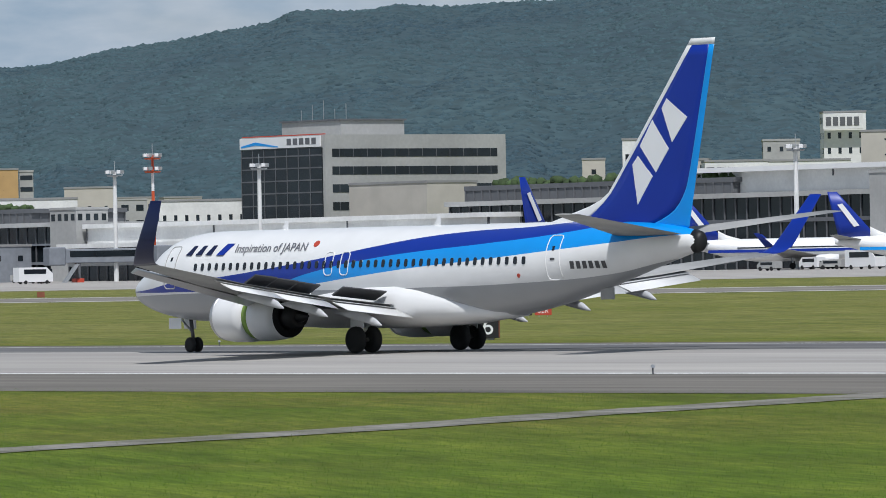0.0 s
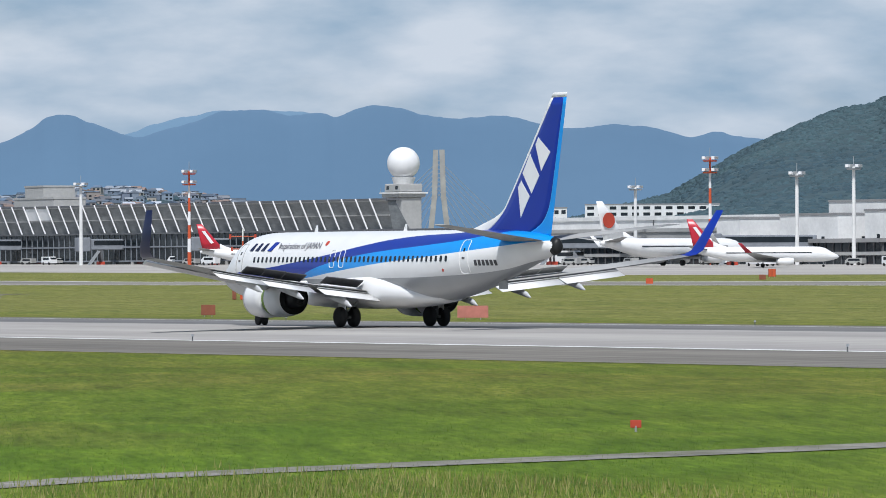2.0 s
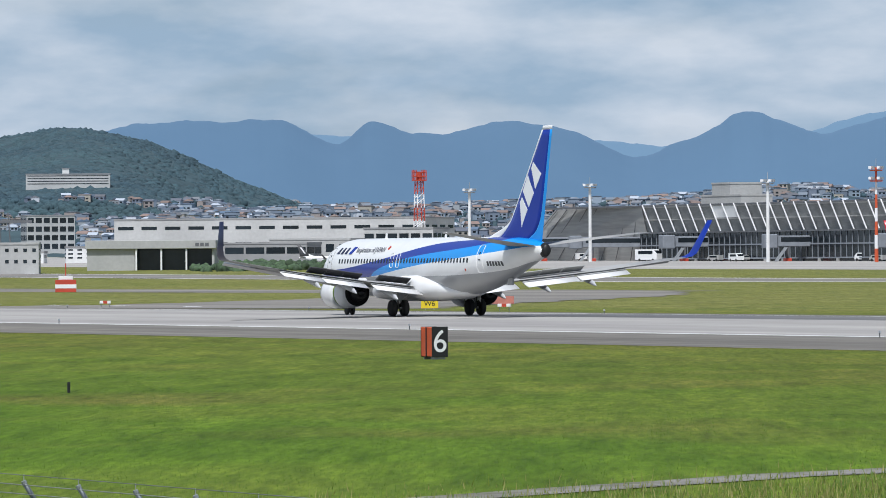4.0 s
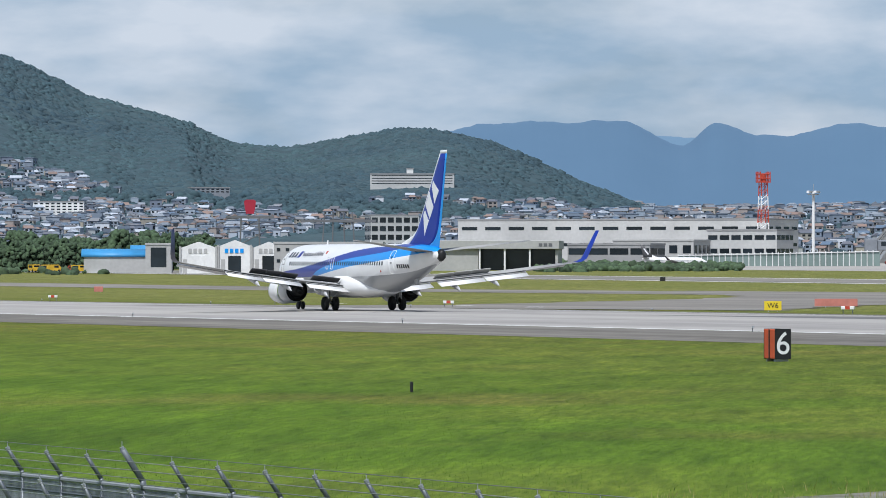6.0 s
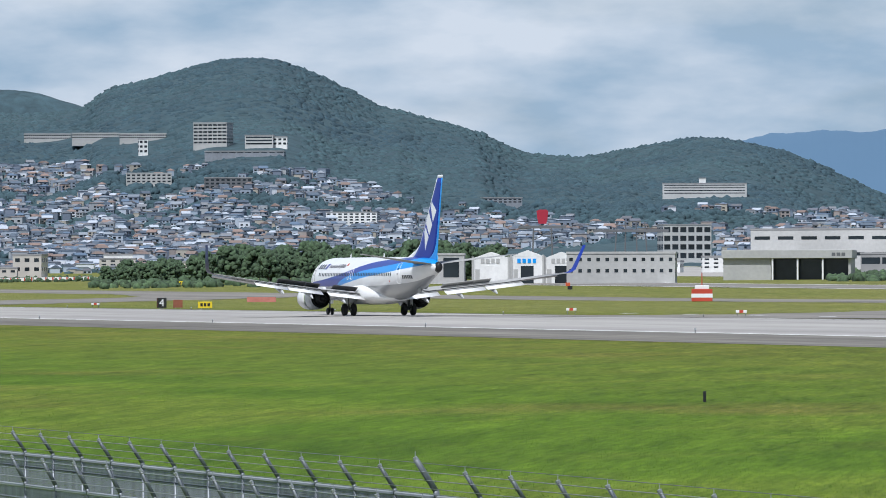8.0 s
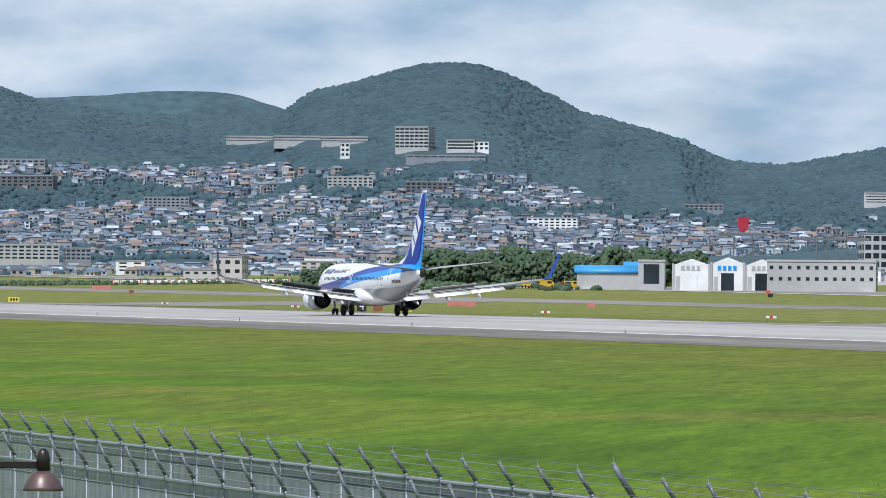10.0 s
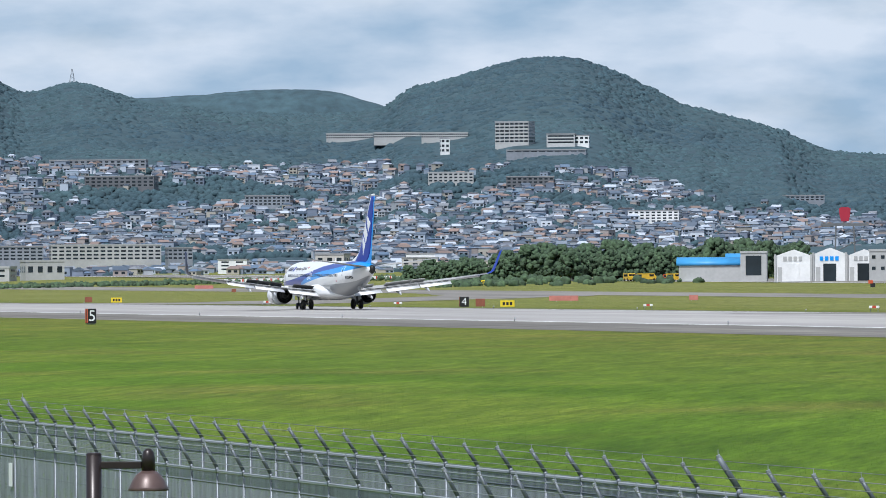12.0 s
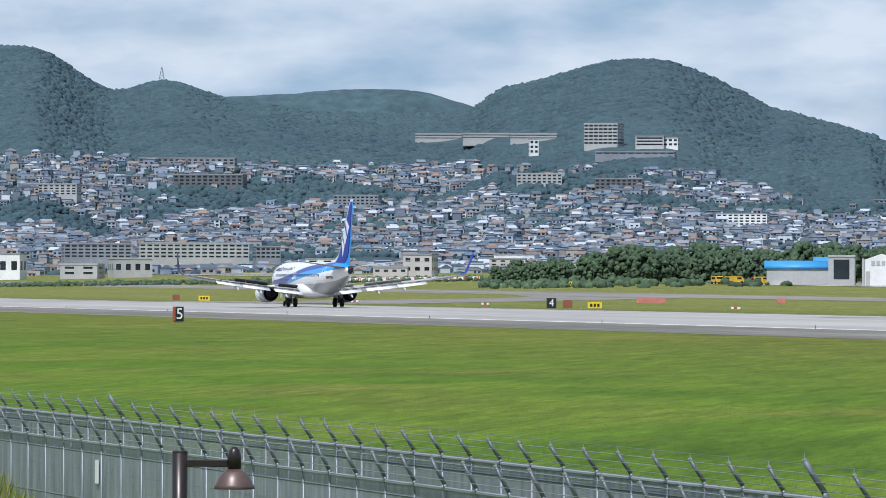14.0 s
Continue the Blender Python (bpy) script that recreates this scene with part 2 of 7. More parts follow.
def grass_material(name):
    m = bpy.data.materials.new(name)
    m.use_nodes = True
    n, l = m.node_tree.nodes, m.node_tree.links
    b = n["Principled BSDF"]
    b.inputs["Roughness"].default_value = 0.9
    b.inputs["Specular IOR Level"].default_value = 0.15
    co = n.new("ShaderNodeTexCoord")

    def tex(scale, stretch, detail=5, rough=0.55):
        mp = n.new("ShaderNodeMapping")
        mp.inputs["Scale"].default_value = stretch
        t = n.new("ShaderNodeTexNoise")
        t.inputs["Scale"].default_value, t.inputs["Detail"].default_value, t.inputs["Roughness"].default_value = scale, detail, rough
        l.new(co.outputs["Object"], mp.inputs["Vector"])
        l.new(mp.outputs["Vector"], t.inputs["Vector"])
        return t.outputs["Fac"]

    def ramp(fac, stops):
        r = n.new("ShaderNodeValToRGB")
        e = r.color_ramp.elements
        while len(e) < len(stops):
            e.new(0.5)
        for k, (p, c) in enumerate(stops):
            e[k].position, e[k].color = p, (*c, 1)
        l.new(fac, r.inputs["Fac"])
        return r.outputs["Color"]

    def mix(kind, fac, a, c):
        x = n.new("ShaderNodeMixRGB")
        x.blend_type = kind
        if isinstance(fac, float):
            x.inputs["Fac"].default_value = fac
        else:
            l.new(fac, x.inputs["Fac"])
        l.new(a, x.inputs["Color1"])
        l.new(c, x.inputs["Color2"])
        return x.outputs["Color"]

    base = ramp(tex(0.03, (0.8, 1.0, 1)), [(0.36, (0.072, 0.132, 0.009)), (0.5, (0.09, 0.158, 0.011)), (0.62, (0.115, 0.164, 0.017))])
    dry = ramp(tex(0.06, (0.7, 1.0, 1), 7), [(0.52, (0, 0, 0)), (0.74, (0.7, 0.7, 0.7))])
    brown = ramp(tex(0.6, (1, 1, 1)), [(0.3, (0.14, 0.122, 0.026)), (0.7, (0.17, 0.155, 0.04))])
    c = mix("MIX", dry, base, brown)
    sep = n.new("ShaderNodeSeparateXYZ")
    l.new(co.outputs["Object"], sep.inputs[0])
    verge = n.new("ShaderNodeMapRange")          # the mown verge along the runway is drier
    verge.inputs["From Min"].default_value, verge.inputs["From Max"].default_value = 64, 116
    l.new(sep.outputs["Y"], verge.inputs["Value"])
    patchy = n.new("ShaderNodeMath")
    patchy.operation = "MULTIPLY"
    l.new(verge.outputs["Result"], patchy.inputs[0])
    l.new(tex(0.09, (0.35, 1.4, 1), 6), patchy.inputs[1])
    straw = ramp(tex(0.8, (1, 1, 1)), [(0.3, (0.125, 0.118, 0.022)), (0.7, (0.15, 0.142, 0.034))])
    c = mix("MIX", patchy.outputs[0], c, straw)
    beyond = n.new("ShaderNodeMapRange")         # beyond the runway the grass is cut short and pale
    beyond.inputs["From Min"].default_value, beyond.inputs["From Max"].default_value, beyond.inputs["To Max"].default_value = 208, 260, 1.15
    l.new(sep.outputs["Y"], beyond.inputs["Value"])
    cut = n.new("ShaderNodeMath")
    cut.operation, cut.use_clamp = "MULTIPLY", True
    l.new(beyond.outputs["Result"], cut.inputs[0])
    l.new(tex(0.03, (0.3, 1.5, 1), 6), cut.inputs[1])
    pale = ramp(tex(0.3, (0.3, 1, 1)), [(0.3, (0.16, 0.165, 0.045)), (0.7, (0.22, 0.215, 0.075))])
    c = mix("MIX", cut.outputs[0], c, pale)
    # growth runs in short swathes along the mowing, at three sizes
    lay = n.new("ShaderNodeMapping")
    lay.inputs["Rotation"].default_value = (0, 0, radians(-65))
    l.new(co.outputs["Object"], lay.inputs["Vector"])
    for scale, stretch, lo, hi in ((5.0, (1, 0.1, 1), (0.72, 0.75, 0.72), (1.3, 1.26, 1.28)), (1.1, (1, 0.12, 1), (0.74, 0.77, 0.74), (1.26, 1.22, 1.22)), (0.25, (1, 0.3, 1), (0.82, 0.86, 0.82), (1.18, 1.12, 1.2))):
        mp = n.new("ShaderNodeMapping")
        mp.inputs["Scale"].default_value = stretch
        t = n.new("ShaderNodeTexNoise")
        t.inputs["Scale"].default_value, t.inputs["Detail"].default_value, t.inputs["Roughness"].default_value = scale, 4, 0.6
        l.new(lay.outputs["Vector"], mp.inputs["Vector"])
        l.new(mp.outputs["Vector"], t.inputs["Vector"])
        c = mix("MULTIPLY", 1.0, c, ramp(t.outputs["Fac"], [(0.32, lo), (0.68, hi)]))
    l.new(c, b.inputs["Base Color"])
    bp = n.new("ShaderNodeBump")
    bp.inputs["Distance"].default_value, bp.inputs["Strength"].default_value = 0.12, 0.9
    l.new(tex(2.5, (1, 1, 1), 6, 0.7), bp.inputs["Height"])
    l.new(bp.outputs["Normal"], b.inputs["Normal"])
    return m


M["grass"] = grass_material("mown_grass")


def sheet(name, xs, ys, mat, lift=0.0, label="", category="", height=ground_z):
    verts = [(x, y, height(x, y) + lift) for x in xs for y in ys]
    k = len(ys)
    faces = [(i * k + j, (i + 1) * k + j, (i + 1) * k + j + 1, i * k + j + 1) for i in range(len(xs) - 1) for j in range(k - 1)]
    return tagged(raw(name, verts, faces, mat, True), label, category, kind="structure")


gx = sorted(set([-4990, -4500, -4000, -3500, -3000] + list(range(-2600, -120, 40)) + list(range(-120, -20, 3)) + list(range(-20, 200, 20)) + [400, 800, 1500, 3000]))
gy = sorted(set([-3000, -1000, -400, -100, -30] + list(range(-10, 20, 1)) + [22, 30, 45, 60, 85, 112, 124, 136, 142, 148, 155, 162, 169, 176, 183, 190, 197, 205, 215, 226, 240, 285, 330,
             380, 430, 480, 550, 620, 700, 750, 800, 900, 1100, 1500, 2000, 2500, 3200, 4000, 4990]))
sheet("ground", gx, gy, M["grass"], label="mown green airfield grass with dry brown patches", category="ground")


def paved(name, color, dark, marks=0.25):
    """Asphalt with streaks along the way of travel, tar seams and fine grain."""
    return material(name, color, 0.85, color2=dark, scale=0.12, stretch=(0.06, 1.0, 1), fine=marks, fine_scale=1.1, bump=0.004, bump_scale=30)


M["runway"] = paved("grooved_runway", (0.4, 0.38, 0.35), (0.29, 0.275, 0.26), 0.12)
M["rubbered"] = paved("rubber_marked_runway", (0.17, 0.165, 0.16), (0.1, 0.1, 0.1), 0.14)
M["shoulder"] = paved("asphalt_shoulder", (0.21, 0.195, 0.17), (0.145, 0.135, 0.12), 0.25)
M["taxiway"] = paved("taxiway_asphalt", (0.26, 0.24, 0.215), (0.18, 0.168, 0.15), 0.15)
M["apron"] = paved("apron_concrete", (0.42, 0.4, 0.37), (0.33, 0.31, 0.29), 0.12)
M["line"] = material("line_paint", (0.78, 0.78, 0.76), 0.7, vary=0.25, scale=0.8)
M["line_yellow"] = material("yellow_line_paint", (0.7, 0.5, 0.05), 0.7, vary=0.2, scale=0.8)

for k, s in (("shoulder", 0.1), ("runway", 0.25), ("taxiway", 0.15), ("apron", 0.2)):
    M[k].node_tree.nodes["Principled BSDF"].inputs["Specular IOR Level"].default_value = s

rx = list(range(-2600, 601, 40))
sheet("runway", rx, [148.3, 155, 162, 169, 176], M["runway"], 0.02, "pale grey grooved asphalt runway", "runway")
sheet("runway_far_half", [x for x in rx if x <= -440], [176, 183, 190, 197, 204.7], M["runway"], 0.02, "pale grey grooved asphalt runway", "runway")
sheet("runway_touchdown", [x for x in rx if x >= -440], [176, 183, 190, 197, 204.7], M["rubbered"], 0.02, "tyre-darkened touchdown part of the asphalt runway", "runway")
sheet("runway_shoulder_near", rx, [130, 136, 142, 147.4], M["shoulder"], 0.015, "dark asphalt shoulder beside the runway", "pavement")
sheet("runway_shoulder_far", rx, [205.6, 209, 213], M["shoulder"], 0.015, "dark asphalt shoulder beside the runway", "pavement")
sheet("edge_line_near", rx, [147.4, 148.3], M["line"], 0.024, "white painted runway edge line", "line")
sheet("edge_line_far", rx, [204.7, 205.6], M["line"], 0.024, "white painted runway edge line", "line")
sheet("second_runway", rx, [462, 480, 499], M["taxiway"], 0.03, "grey parallel runway", "runway")
sheet("second_edge_line_near", rx, [459, 462], M["line"], 0.034, "white edge line of the parallel runway", "line")
sheet("second_edge_line_far", rx, [499, 501.5], M["line"], 0.034, "white edge line of the parallel runway", "line")
sheet("parallel_taxiway", [x for x in rx if x <= -760], [338, 352, 366], M["taxiway"], 0.03, "grey taxiway between the runways", "taxiway")
sheet("apron", rx, [600, 650, 700, 750, 800, 860], M["apron"], 0.03, "pale concrete apron before the terminal", "apron")


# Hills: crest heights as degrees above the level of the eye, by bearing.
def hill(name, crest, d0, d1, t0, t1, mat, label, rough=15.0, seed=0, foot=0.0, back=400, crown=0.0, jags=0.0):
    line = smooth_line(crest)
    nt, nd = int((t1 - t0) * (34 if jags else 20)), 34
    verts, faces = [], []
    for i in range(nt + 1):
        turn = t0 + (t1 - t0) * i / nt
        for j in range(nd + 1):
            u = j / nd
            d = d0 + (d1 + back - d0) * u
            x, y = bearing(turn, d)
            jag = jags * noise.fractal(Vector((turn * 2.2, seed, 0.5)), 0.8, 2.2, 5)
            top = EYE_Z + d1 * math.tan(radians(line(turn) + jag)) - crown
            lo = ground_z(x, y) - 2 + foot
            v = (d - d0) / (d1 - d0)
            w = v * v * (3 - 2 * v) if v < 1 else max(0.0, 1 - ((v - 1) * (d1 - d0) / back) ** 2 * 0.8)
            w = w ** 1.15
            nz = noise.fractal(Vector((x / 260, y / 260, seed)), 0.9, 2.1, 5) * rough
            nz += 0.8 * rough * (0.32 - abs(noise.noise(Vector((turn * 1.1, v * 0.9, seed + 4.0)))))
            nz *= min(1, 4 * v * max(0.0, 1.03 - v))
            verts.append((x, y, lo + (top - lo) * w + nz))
    k = nd + 1
    for i in range(nt):
        for j in range(nd):
            faces.append((i * k + j, i * k + j + 1, (i + 1) * k + j + 1, (i + 1) * k + j))
    ob = raw(name, verts, faces, mat, True)
    tagged(ob, label, "hill", kind="structure")

    def height(turn, d):
        i = min(max((turn - t0) / (t1 - t0) * nt, 0), nt - 1e-6)
        j = min(max((d - d0) / (d1 + back - d0) * nd, 0), nd - 1e-6)
        a, b = int(i), int(j)
        fi, fj = i - a, j - b
        z = lambda p, q: verts[p * k + q][2]
        return (z(a, b) * (1 - fi) + z(a + 1, b) * fi) * (1 - fj) + (z(a, b + 1) * (1 - fi) + z(a + 1, b + 1) * fi) * fj
    return height


# Foliage green is pulled to blue: distance haze painted into the base colour.
M["wood"] = material("hazed_wooded_hillside", (0.044, 0.08, 0.09), 0.95, color2=(0.034, 0.064, 0.078), scale=0.008, fine=0.3, fine_scale=0.12, bump=0.5, bump_scale=0.12)
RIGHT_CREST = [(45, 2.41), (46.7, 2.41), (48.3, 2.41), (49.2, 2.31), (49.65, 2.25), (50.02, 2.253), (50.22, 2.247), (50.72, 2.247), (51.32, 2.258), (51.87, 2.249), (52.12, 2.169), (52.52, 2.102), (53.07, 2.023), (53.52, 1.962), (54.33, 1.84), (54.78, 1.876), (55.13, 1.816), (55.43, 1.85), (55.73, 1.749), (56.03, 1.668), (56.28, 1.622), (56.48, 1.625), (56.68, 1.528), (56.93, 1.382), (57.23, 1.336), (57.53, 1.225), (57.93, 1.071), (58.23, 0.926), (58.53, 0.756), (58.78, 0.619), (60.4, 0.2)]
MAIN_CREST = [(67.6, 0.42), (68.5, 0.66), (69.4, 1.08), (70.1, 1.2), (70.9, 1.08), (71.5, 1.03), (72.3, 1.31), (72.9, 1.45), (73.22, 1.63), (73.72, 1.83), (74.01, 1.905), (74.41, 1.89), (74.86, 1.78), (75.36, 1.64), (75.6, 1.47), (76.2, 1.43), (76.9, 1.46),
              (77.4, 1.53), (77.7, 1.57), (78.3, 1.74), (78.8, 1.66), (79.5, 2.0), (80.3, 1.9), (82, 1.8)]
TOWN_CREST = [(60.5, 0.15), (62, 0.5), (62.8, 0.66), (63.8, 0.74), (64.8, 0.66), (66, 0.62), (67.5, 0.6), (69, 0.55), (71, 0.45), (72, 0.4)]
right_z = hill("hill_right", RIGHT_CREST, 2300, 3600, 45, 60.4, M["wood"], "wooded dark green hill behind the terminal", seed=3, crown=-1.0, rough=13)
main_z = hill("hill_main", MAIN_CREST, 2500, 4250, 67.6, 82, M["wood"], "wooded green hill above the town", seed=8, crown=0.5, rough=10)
# The same woods, lighter, with more haze mixed into their colour.
M["wood_back"] = material("hazed_back_ridge", (0.05, 0.09, 0.105), 0.95, color2=(0.042, 0.076, 0.092), scale=0.02, fine=0.3, fine_scale=0.12, bump=2.0, bump_scale=0.12)
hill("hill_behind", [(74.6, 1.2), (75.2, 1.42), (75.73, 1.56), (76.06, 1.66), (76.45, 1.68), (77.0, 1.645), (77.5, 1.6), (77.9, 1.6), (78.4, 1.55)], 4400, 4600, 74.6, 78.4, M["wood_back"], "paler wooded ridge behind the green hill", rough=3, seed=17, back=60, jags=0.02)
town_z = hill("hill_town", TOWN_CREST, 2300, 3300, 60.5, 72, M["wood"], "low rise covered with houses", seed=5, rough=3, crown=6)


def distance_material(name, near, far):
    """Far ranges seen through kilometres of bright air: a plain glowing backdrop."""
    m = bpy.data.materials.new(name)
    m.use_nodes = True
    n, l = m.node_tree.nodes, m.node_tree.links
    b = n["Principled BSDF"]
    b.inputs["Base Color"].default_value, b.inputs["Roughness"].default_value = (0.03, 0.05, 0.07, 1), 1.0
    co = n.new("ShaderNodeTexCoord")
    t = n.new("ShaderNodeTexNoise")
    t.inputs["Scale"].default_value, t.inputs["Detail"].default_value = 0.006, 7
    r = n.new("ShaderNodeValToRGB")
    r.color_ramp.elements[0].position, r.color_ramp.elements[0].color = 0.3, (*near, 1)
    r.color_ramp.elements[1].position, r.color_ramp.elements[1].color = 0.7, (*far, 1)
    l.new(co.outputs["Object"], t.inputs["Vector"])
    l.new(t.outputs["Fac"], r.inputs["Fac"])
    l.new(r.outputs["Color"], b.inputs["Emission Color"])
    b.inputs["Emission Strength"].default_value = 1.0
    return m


# The blue haze of the air is put into these glow colours.
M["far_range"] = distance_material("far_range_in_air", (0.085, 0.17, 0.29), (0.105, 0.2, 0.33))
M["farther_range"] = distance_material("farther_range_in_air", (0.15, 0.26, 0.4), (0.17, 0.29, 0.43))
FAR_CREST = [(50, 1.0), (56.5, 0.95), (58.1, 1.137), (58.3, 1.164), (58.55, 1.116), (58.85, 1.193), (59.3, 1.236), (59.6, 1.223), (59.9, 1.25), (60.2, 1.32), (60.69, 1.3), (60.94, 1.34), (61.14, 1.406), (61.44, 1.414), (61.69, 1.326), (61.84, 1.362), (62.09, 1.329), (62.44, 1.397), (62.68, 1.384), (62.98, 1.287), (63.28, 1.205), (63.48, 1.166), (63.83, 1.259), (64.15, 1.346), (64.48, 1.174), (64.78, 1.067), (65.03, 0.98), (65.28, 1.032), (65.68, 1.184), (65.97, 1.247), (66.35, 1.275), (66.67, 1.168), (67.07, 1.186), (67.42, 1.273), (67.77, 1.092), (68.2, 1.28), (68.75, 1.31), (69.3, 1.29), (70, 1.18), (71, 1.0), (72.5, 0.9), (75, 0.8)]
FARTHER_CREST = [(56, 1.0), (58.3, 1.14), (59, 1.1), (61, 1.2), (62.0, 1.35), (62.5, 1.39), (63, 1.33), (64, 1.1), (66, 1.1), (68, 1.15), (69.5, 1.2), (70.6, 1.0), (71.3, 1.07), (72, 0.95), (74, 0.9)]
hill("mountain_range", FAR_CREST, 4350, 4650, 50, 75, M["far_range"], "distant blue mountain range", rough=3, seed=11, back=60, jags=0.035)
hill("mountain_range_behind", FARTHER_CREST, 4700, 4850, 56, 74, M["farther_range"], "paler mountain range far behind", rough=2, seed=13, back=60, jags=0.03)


# ---- the airliner ----
def curve_node(n, l, source, points, xs, zs):
    """z of a painted edge along the body: x / xs in, z / zs out."""
    div = n.new("ShaderNodeMath")
    div.operation = "DIVIDE"
    div.inputs[1].default_value = xs
    l.new(source, div.inputs[0])
    f = n.new("ShaderNodeFloatCurve")
    c = f.mapping.curves[0]
    c.points[0].location = (points[0][0] / xs, points[0][1] / zs)
    c.points[1].location = (points[-1][0] / xs, points[-1][1] / zs)
    for x, z in points[1:-1]:
        c.points.new(x / xs, z / zs)
    f.mapping.update()
    l.new(div.outputs[0], f.inputs["Value"])
    mul = n.new("ShaderNodeMath")
    mul.operation = "MULTIPLY"
    mul.inputs[1].default_value = zs
    l.new(f.outputs[0], mul.inputs[0])
    return mul.outputs[0]


DARK_BLUE, LIGHT_BLUE = (0.001, 0.026, 0.3), (0.008, 0.29, 0.78)


def livery():
    m = bpy.data.materials.new("painted_fuselage")
    m.use_nodes = True
    n, l = m.node_tree.nodes, m.node_tree.links
    b = n["Principled BSDF"]
    b.inputs["Roughness"].default_value = 0.3
    b.inputs["Coat Weight"].default_value, b.inputs["Coat Roughness"].default_value = 0.3, 0.1
    co = n.new("ShaderNodeTexCoord")
    sep = n.new("ShaderNodeSeparateXYZ")
    l.new(co.outputs["Object"], sep.inputs[0])
    x, z = sep.outputs["X"], sep.outputs["Z"]

    def below(points):
        e = curve_node(n, l, x, points, 40.0, 8.0)
        c = n.new("ShaderNodeMath")
        c.operation = "LESS_THAN"
        l.new(z, c.inputs[0])
        l.new(e, c.inputs[1])
        return c.outputs[0]

    def over(fac, base, color):
        mx = n.new("ShaderNodeMixRGB")
        l.new(fac, mx.inputs["Fac"])
        if isinstance(base, tuple):
            mx.inputs["Color1"].default_value = (*base, 1)
        else:
            l.new(base, mx.inputs["Color1"])
        mx.inputs["Color2"].default_value = (*color, 1)
        return mx.outputs["Color"]

    white, grey = (0.82, 0.82, 0.81), (0.36, 0.37, 0.38)
    c = over(below([(0, 2.75), (2.2, 2.8), (5, 3.12), (8, 3.3), (10.5, 3.52), (15.5, 4.06), (19, 4.52), (22, 4.86), (25, 5.06), (29, 5.2), (32, 5.5), (40, 6.5)]), white, DARK_BLUE)
    c = over(below([(0, 1.0), (11, 2.2), (13, 3.05), (15.5, 3.55), (19, 4.0), (22, 4.25), (26, 4.5), (30, 4.8), (34, 5.3), (36, 5.6), (40, 6.0)]), c, LIGHT_BLUE)
    c = over(below([(0, 2.72), (3, 2.68), (6, 2.7), (9.5, 2.66), (12.5, 2.72), (15.5, 3.0), (18, 3.24), (22, 3.58), (26, 3.83), (30, 4.13), (34, 4.45), (36, 4.62), (38, 4.72), (40, 4.8)]), c, white)
    c = over(below([(0, 2.5), (6, 2.62), (22, 2.72), (28, 2.82), (33, 3.1), (36, 3.6), (40, 4.3)]), c, grey)
    t = n.new("ShaderNodeTexNoise")
    t.inputs["Scale"].default_value, t.inputs["Detail"].default_value = 0.8, 6
    l.new(co.outputs["Object"], t.inputs["Vector"])
    mr = n.new("ShaderNodeMapRange")
    mr.inputs["To Min"].default_value, mr.inputs["To Max"].default_value = 0.9, 1.06
    l.new(t.outputs["Fac"], mr.inputs["Value"])
    mx = n.new("ShaderNodeMixRGB")
    mx.blend_type = "MULTIPLY"
    mx.inputs["Fac"].default_value = 1
    l.new(c, mx.inputs["Color1"])
    l.new(mr.outputs["Result"], mx.inputs["Color2"])
    l.new(mx.outputs["Color"], b.inputs["Base Color"])
    return m


M["livery"] = livery()
M["plane_white"] = material("gloss_white_paint", (0.8, 0.8, 0.79), 0.35, vary=0.06, scale=0.6)
M["plane_blue"] = material("gloss_dark_blue_paint", DARK_BLUE, 0.42, vary=0.08, scale=0.5)
# Navy of the body marks; on the near winglet it is painted shade.
M["plane_navy"] = material("navy_marks_and_winglet_shade", (0.003, 0.008, 0.05), 0.4, vary=0.1, scale=0.5)
M["plane_light"] = material("gloss_light_blue_paint", LIGHT_BLUE, 0.3, vary=0.06, scale=0.5)
M["plane_grey"] = material("grey_wing_paint", (0.4, 0.4, 0.39), 0.75, vary=0.15, scale=0.8)
M["plane_grey"].node_tree.nodes["Principled BSDF"].inputs["Specular IOR Level"].default_value = 0.12
M["plane_pale"] = material("pale_grey_flap_paint", (0.55, 0.56, 0.57), 0.45, vary=0.15, scale=1.2)
# Dark trim colour; on the near spoilers it paints their shaded undersides.
M["plane_dark"] = material("dark_trim_and_spoiler_shade", (0.075, 0.075, 0.08), 0.6, vary=0.25, scale=0.8)
M["slogan"] = material("grey_lettering", (0.16, 0.16, 0.18), 0.6)
M["primer"] = material("green_primer", (0.22, 0.36, 0.05), 0.6, vary=0.2, scale=3)
M["gear"] = material("grimy_gear_metal", (0.1, 0.1, 0.1), 0.5, 0.5)
M["duct"] = material("hollow_black", (0.006, 0.006, 0.006), 0.9)
M["soot"] = material("sooty_metal", (0.03, 0.03, 0.03), 0.5, 0.6)
M["pane"] = material("cabin_window", (0.012, 0.016, 0.022), 0.12)

W_LINE = smooth_line([(0, 0.04), (0.3, 0.46), (1.0, 0.88), (2.2, 1.35), (3.6, 1.68), (5.0, 1.83), (6.6, 1.88), (26, 1.88), (29, 1.76), (32, 1.42), (35, 0.95), (37, 0.58), (38.05, 0.3)])
TOP_LINE = smooth_line([(0, 2.75), (0.3, 3.12), (1.0, 3.5), (2.0, 4.0), (3.0, 4.72), (4.0, 5.1), (5.2, 5.28), (6.6, 5.35), (26, 5.35), (32, 5.33), (35, 5.22), (37, 5.02), (38.05, 4.78)])
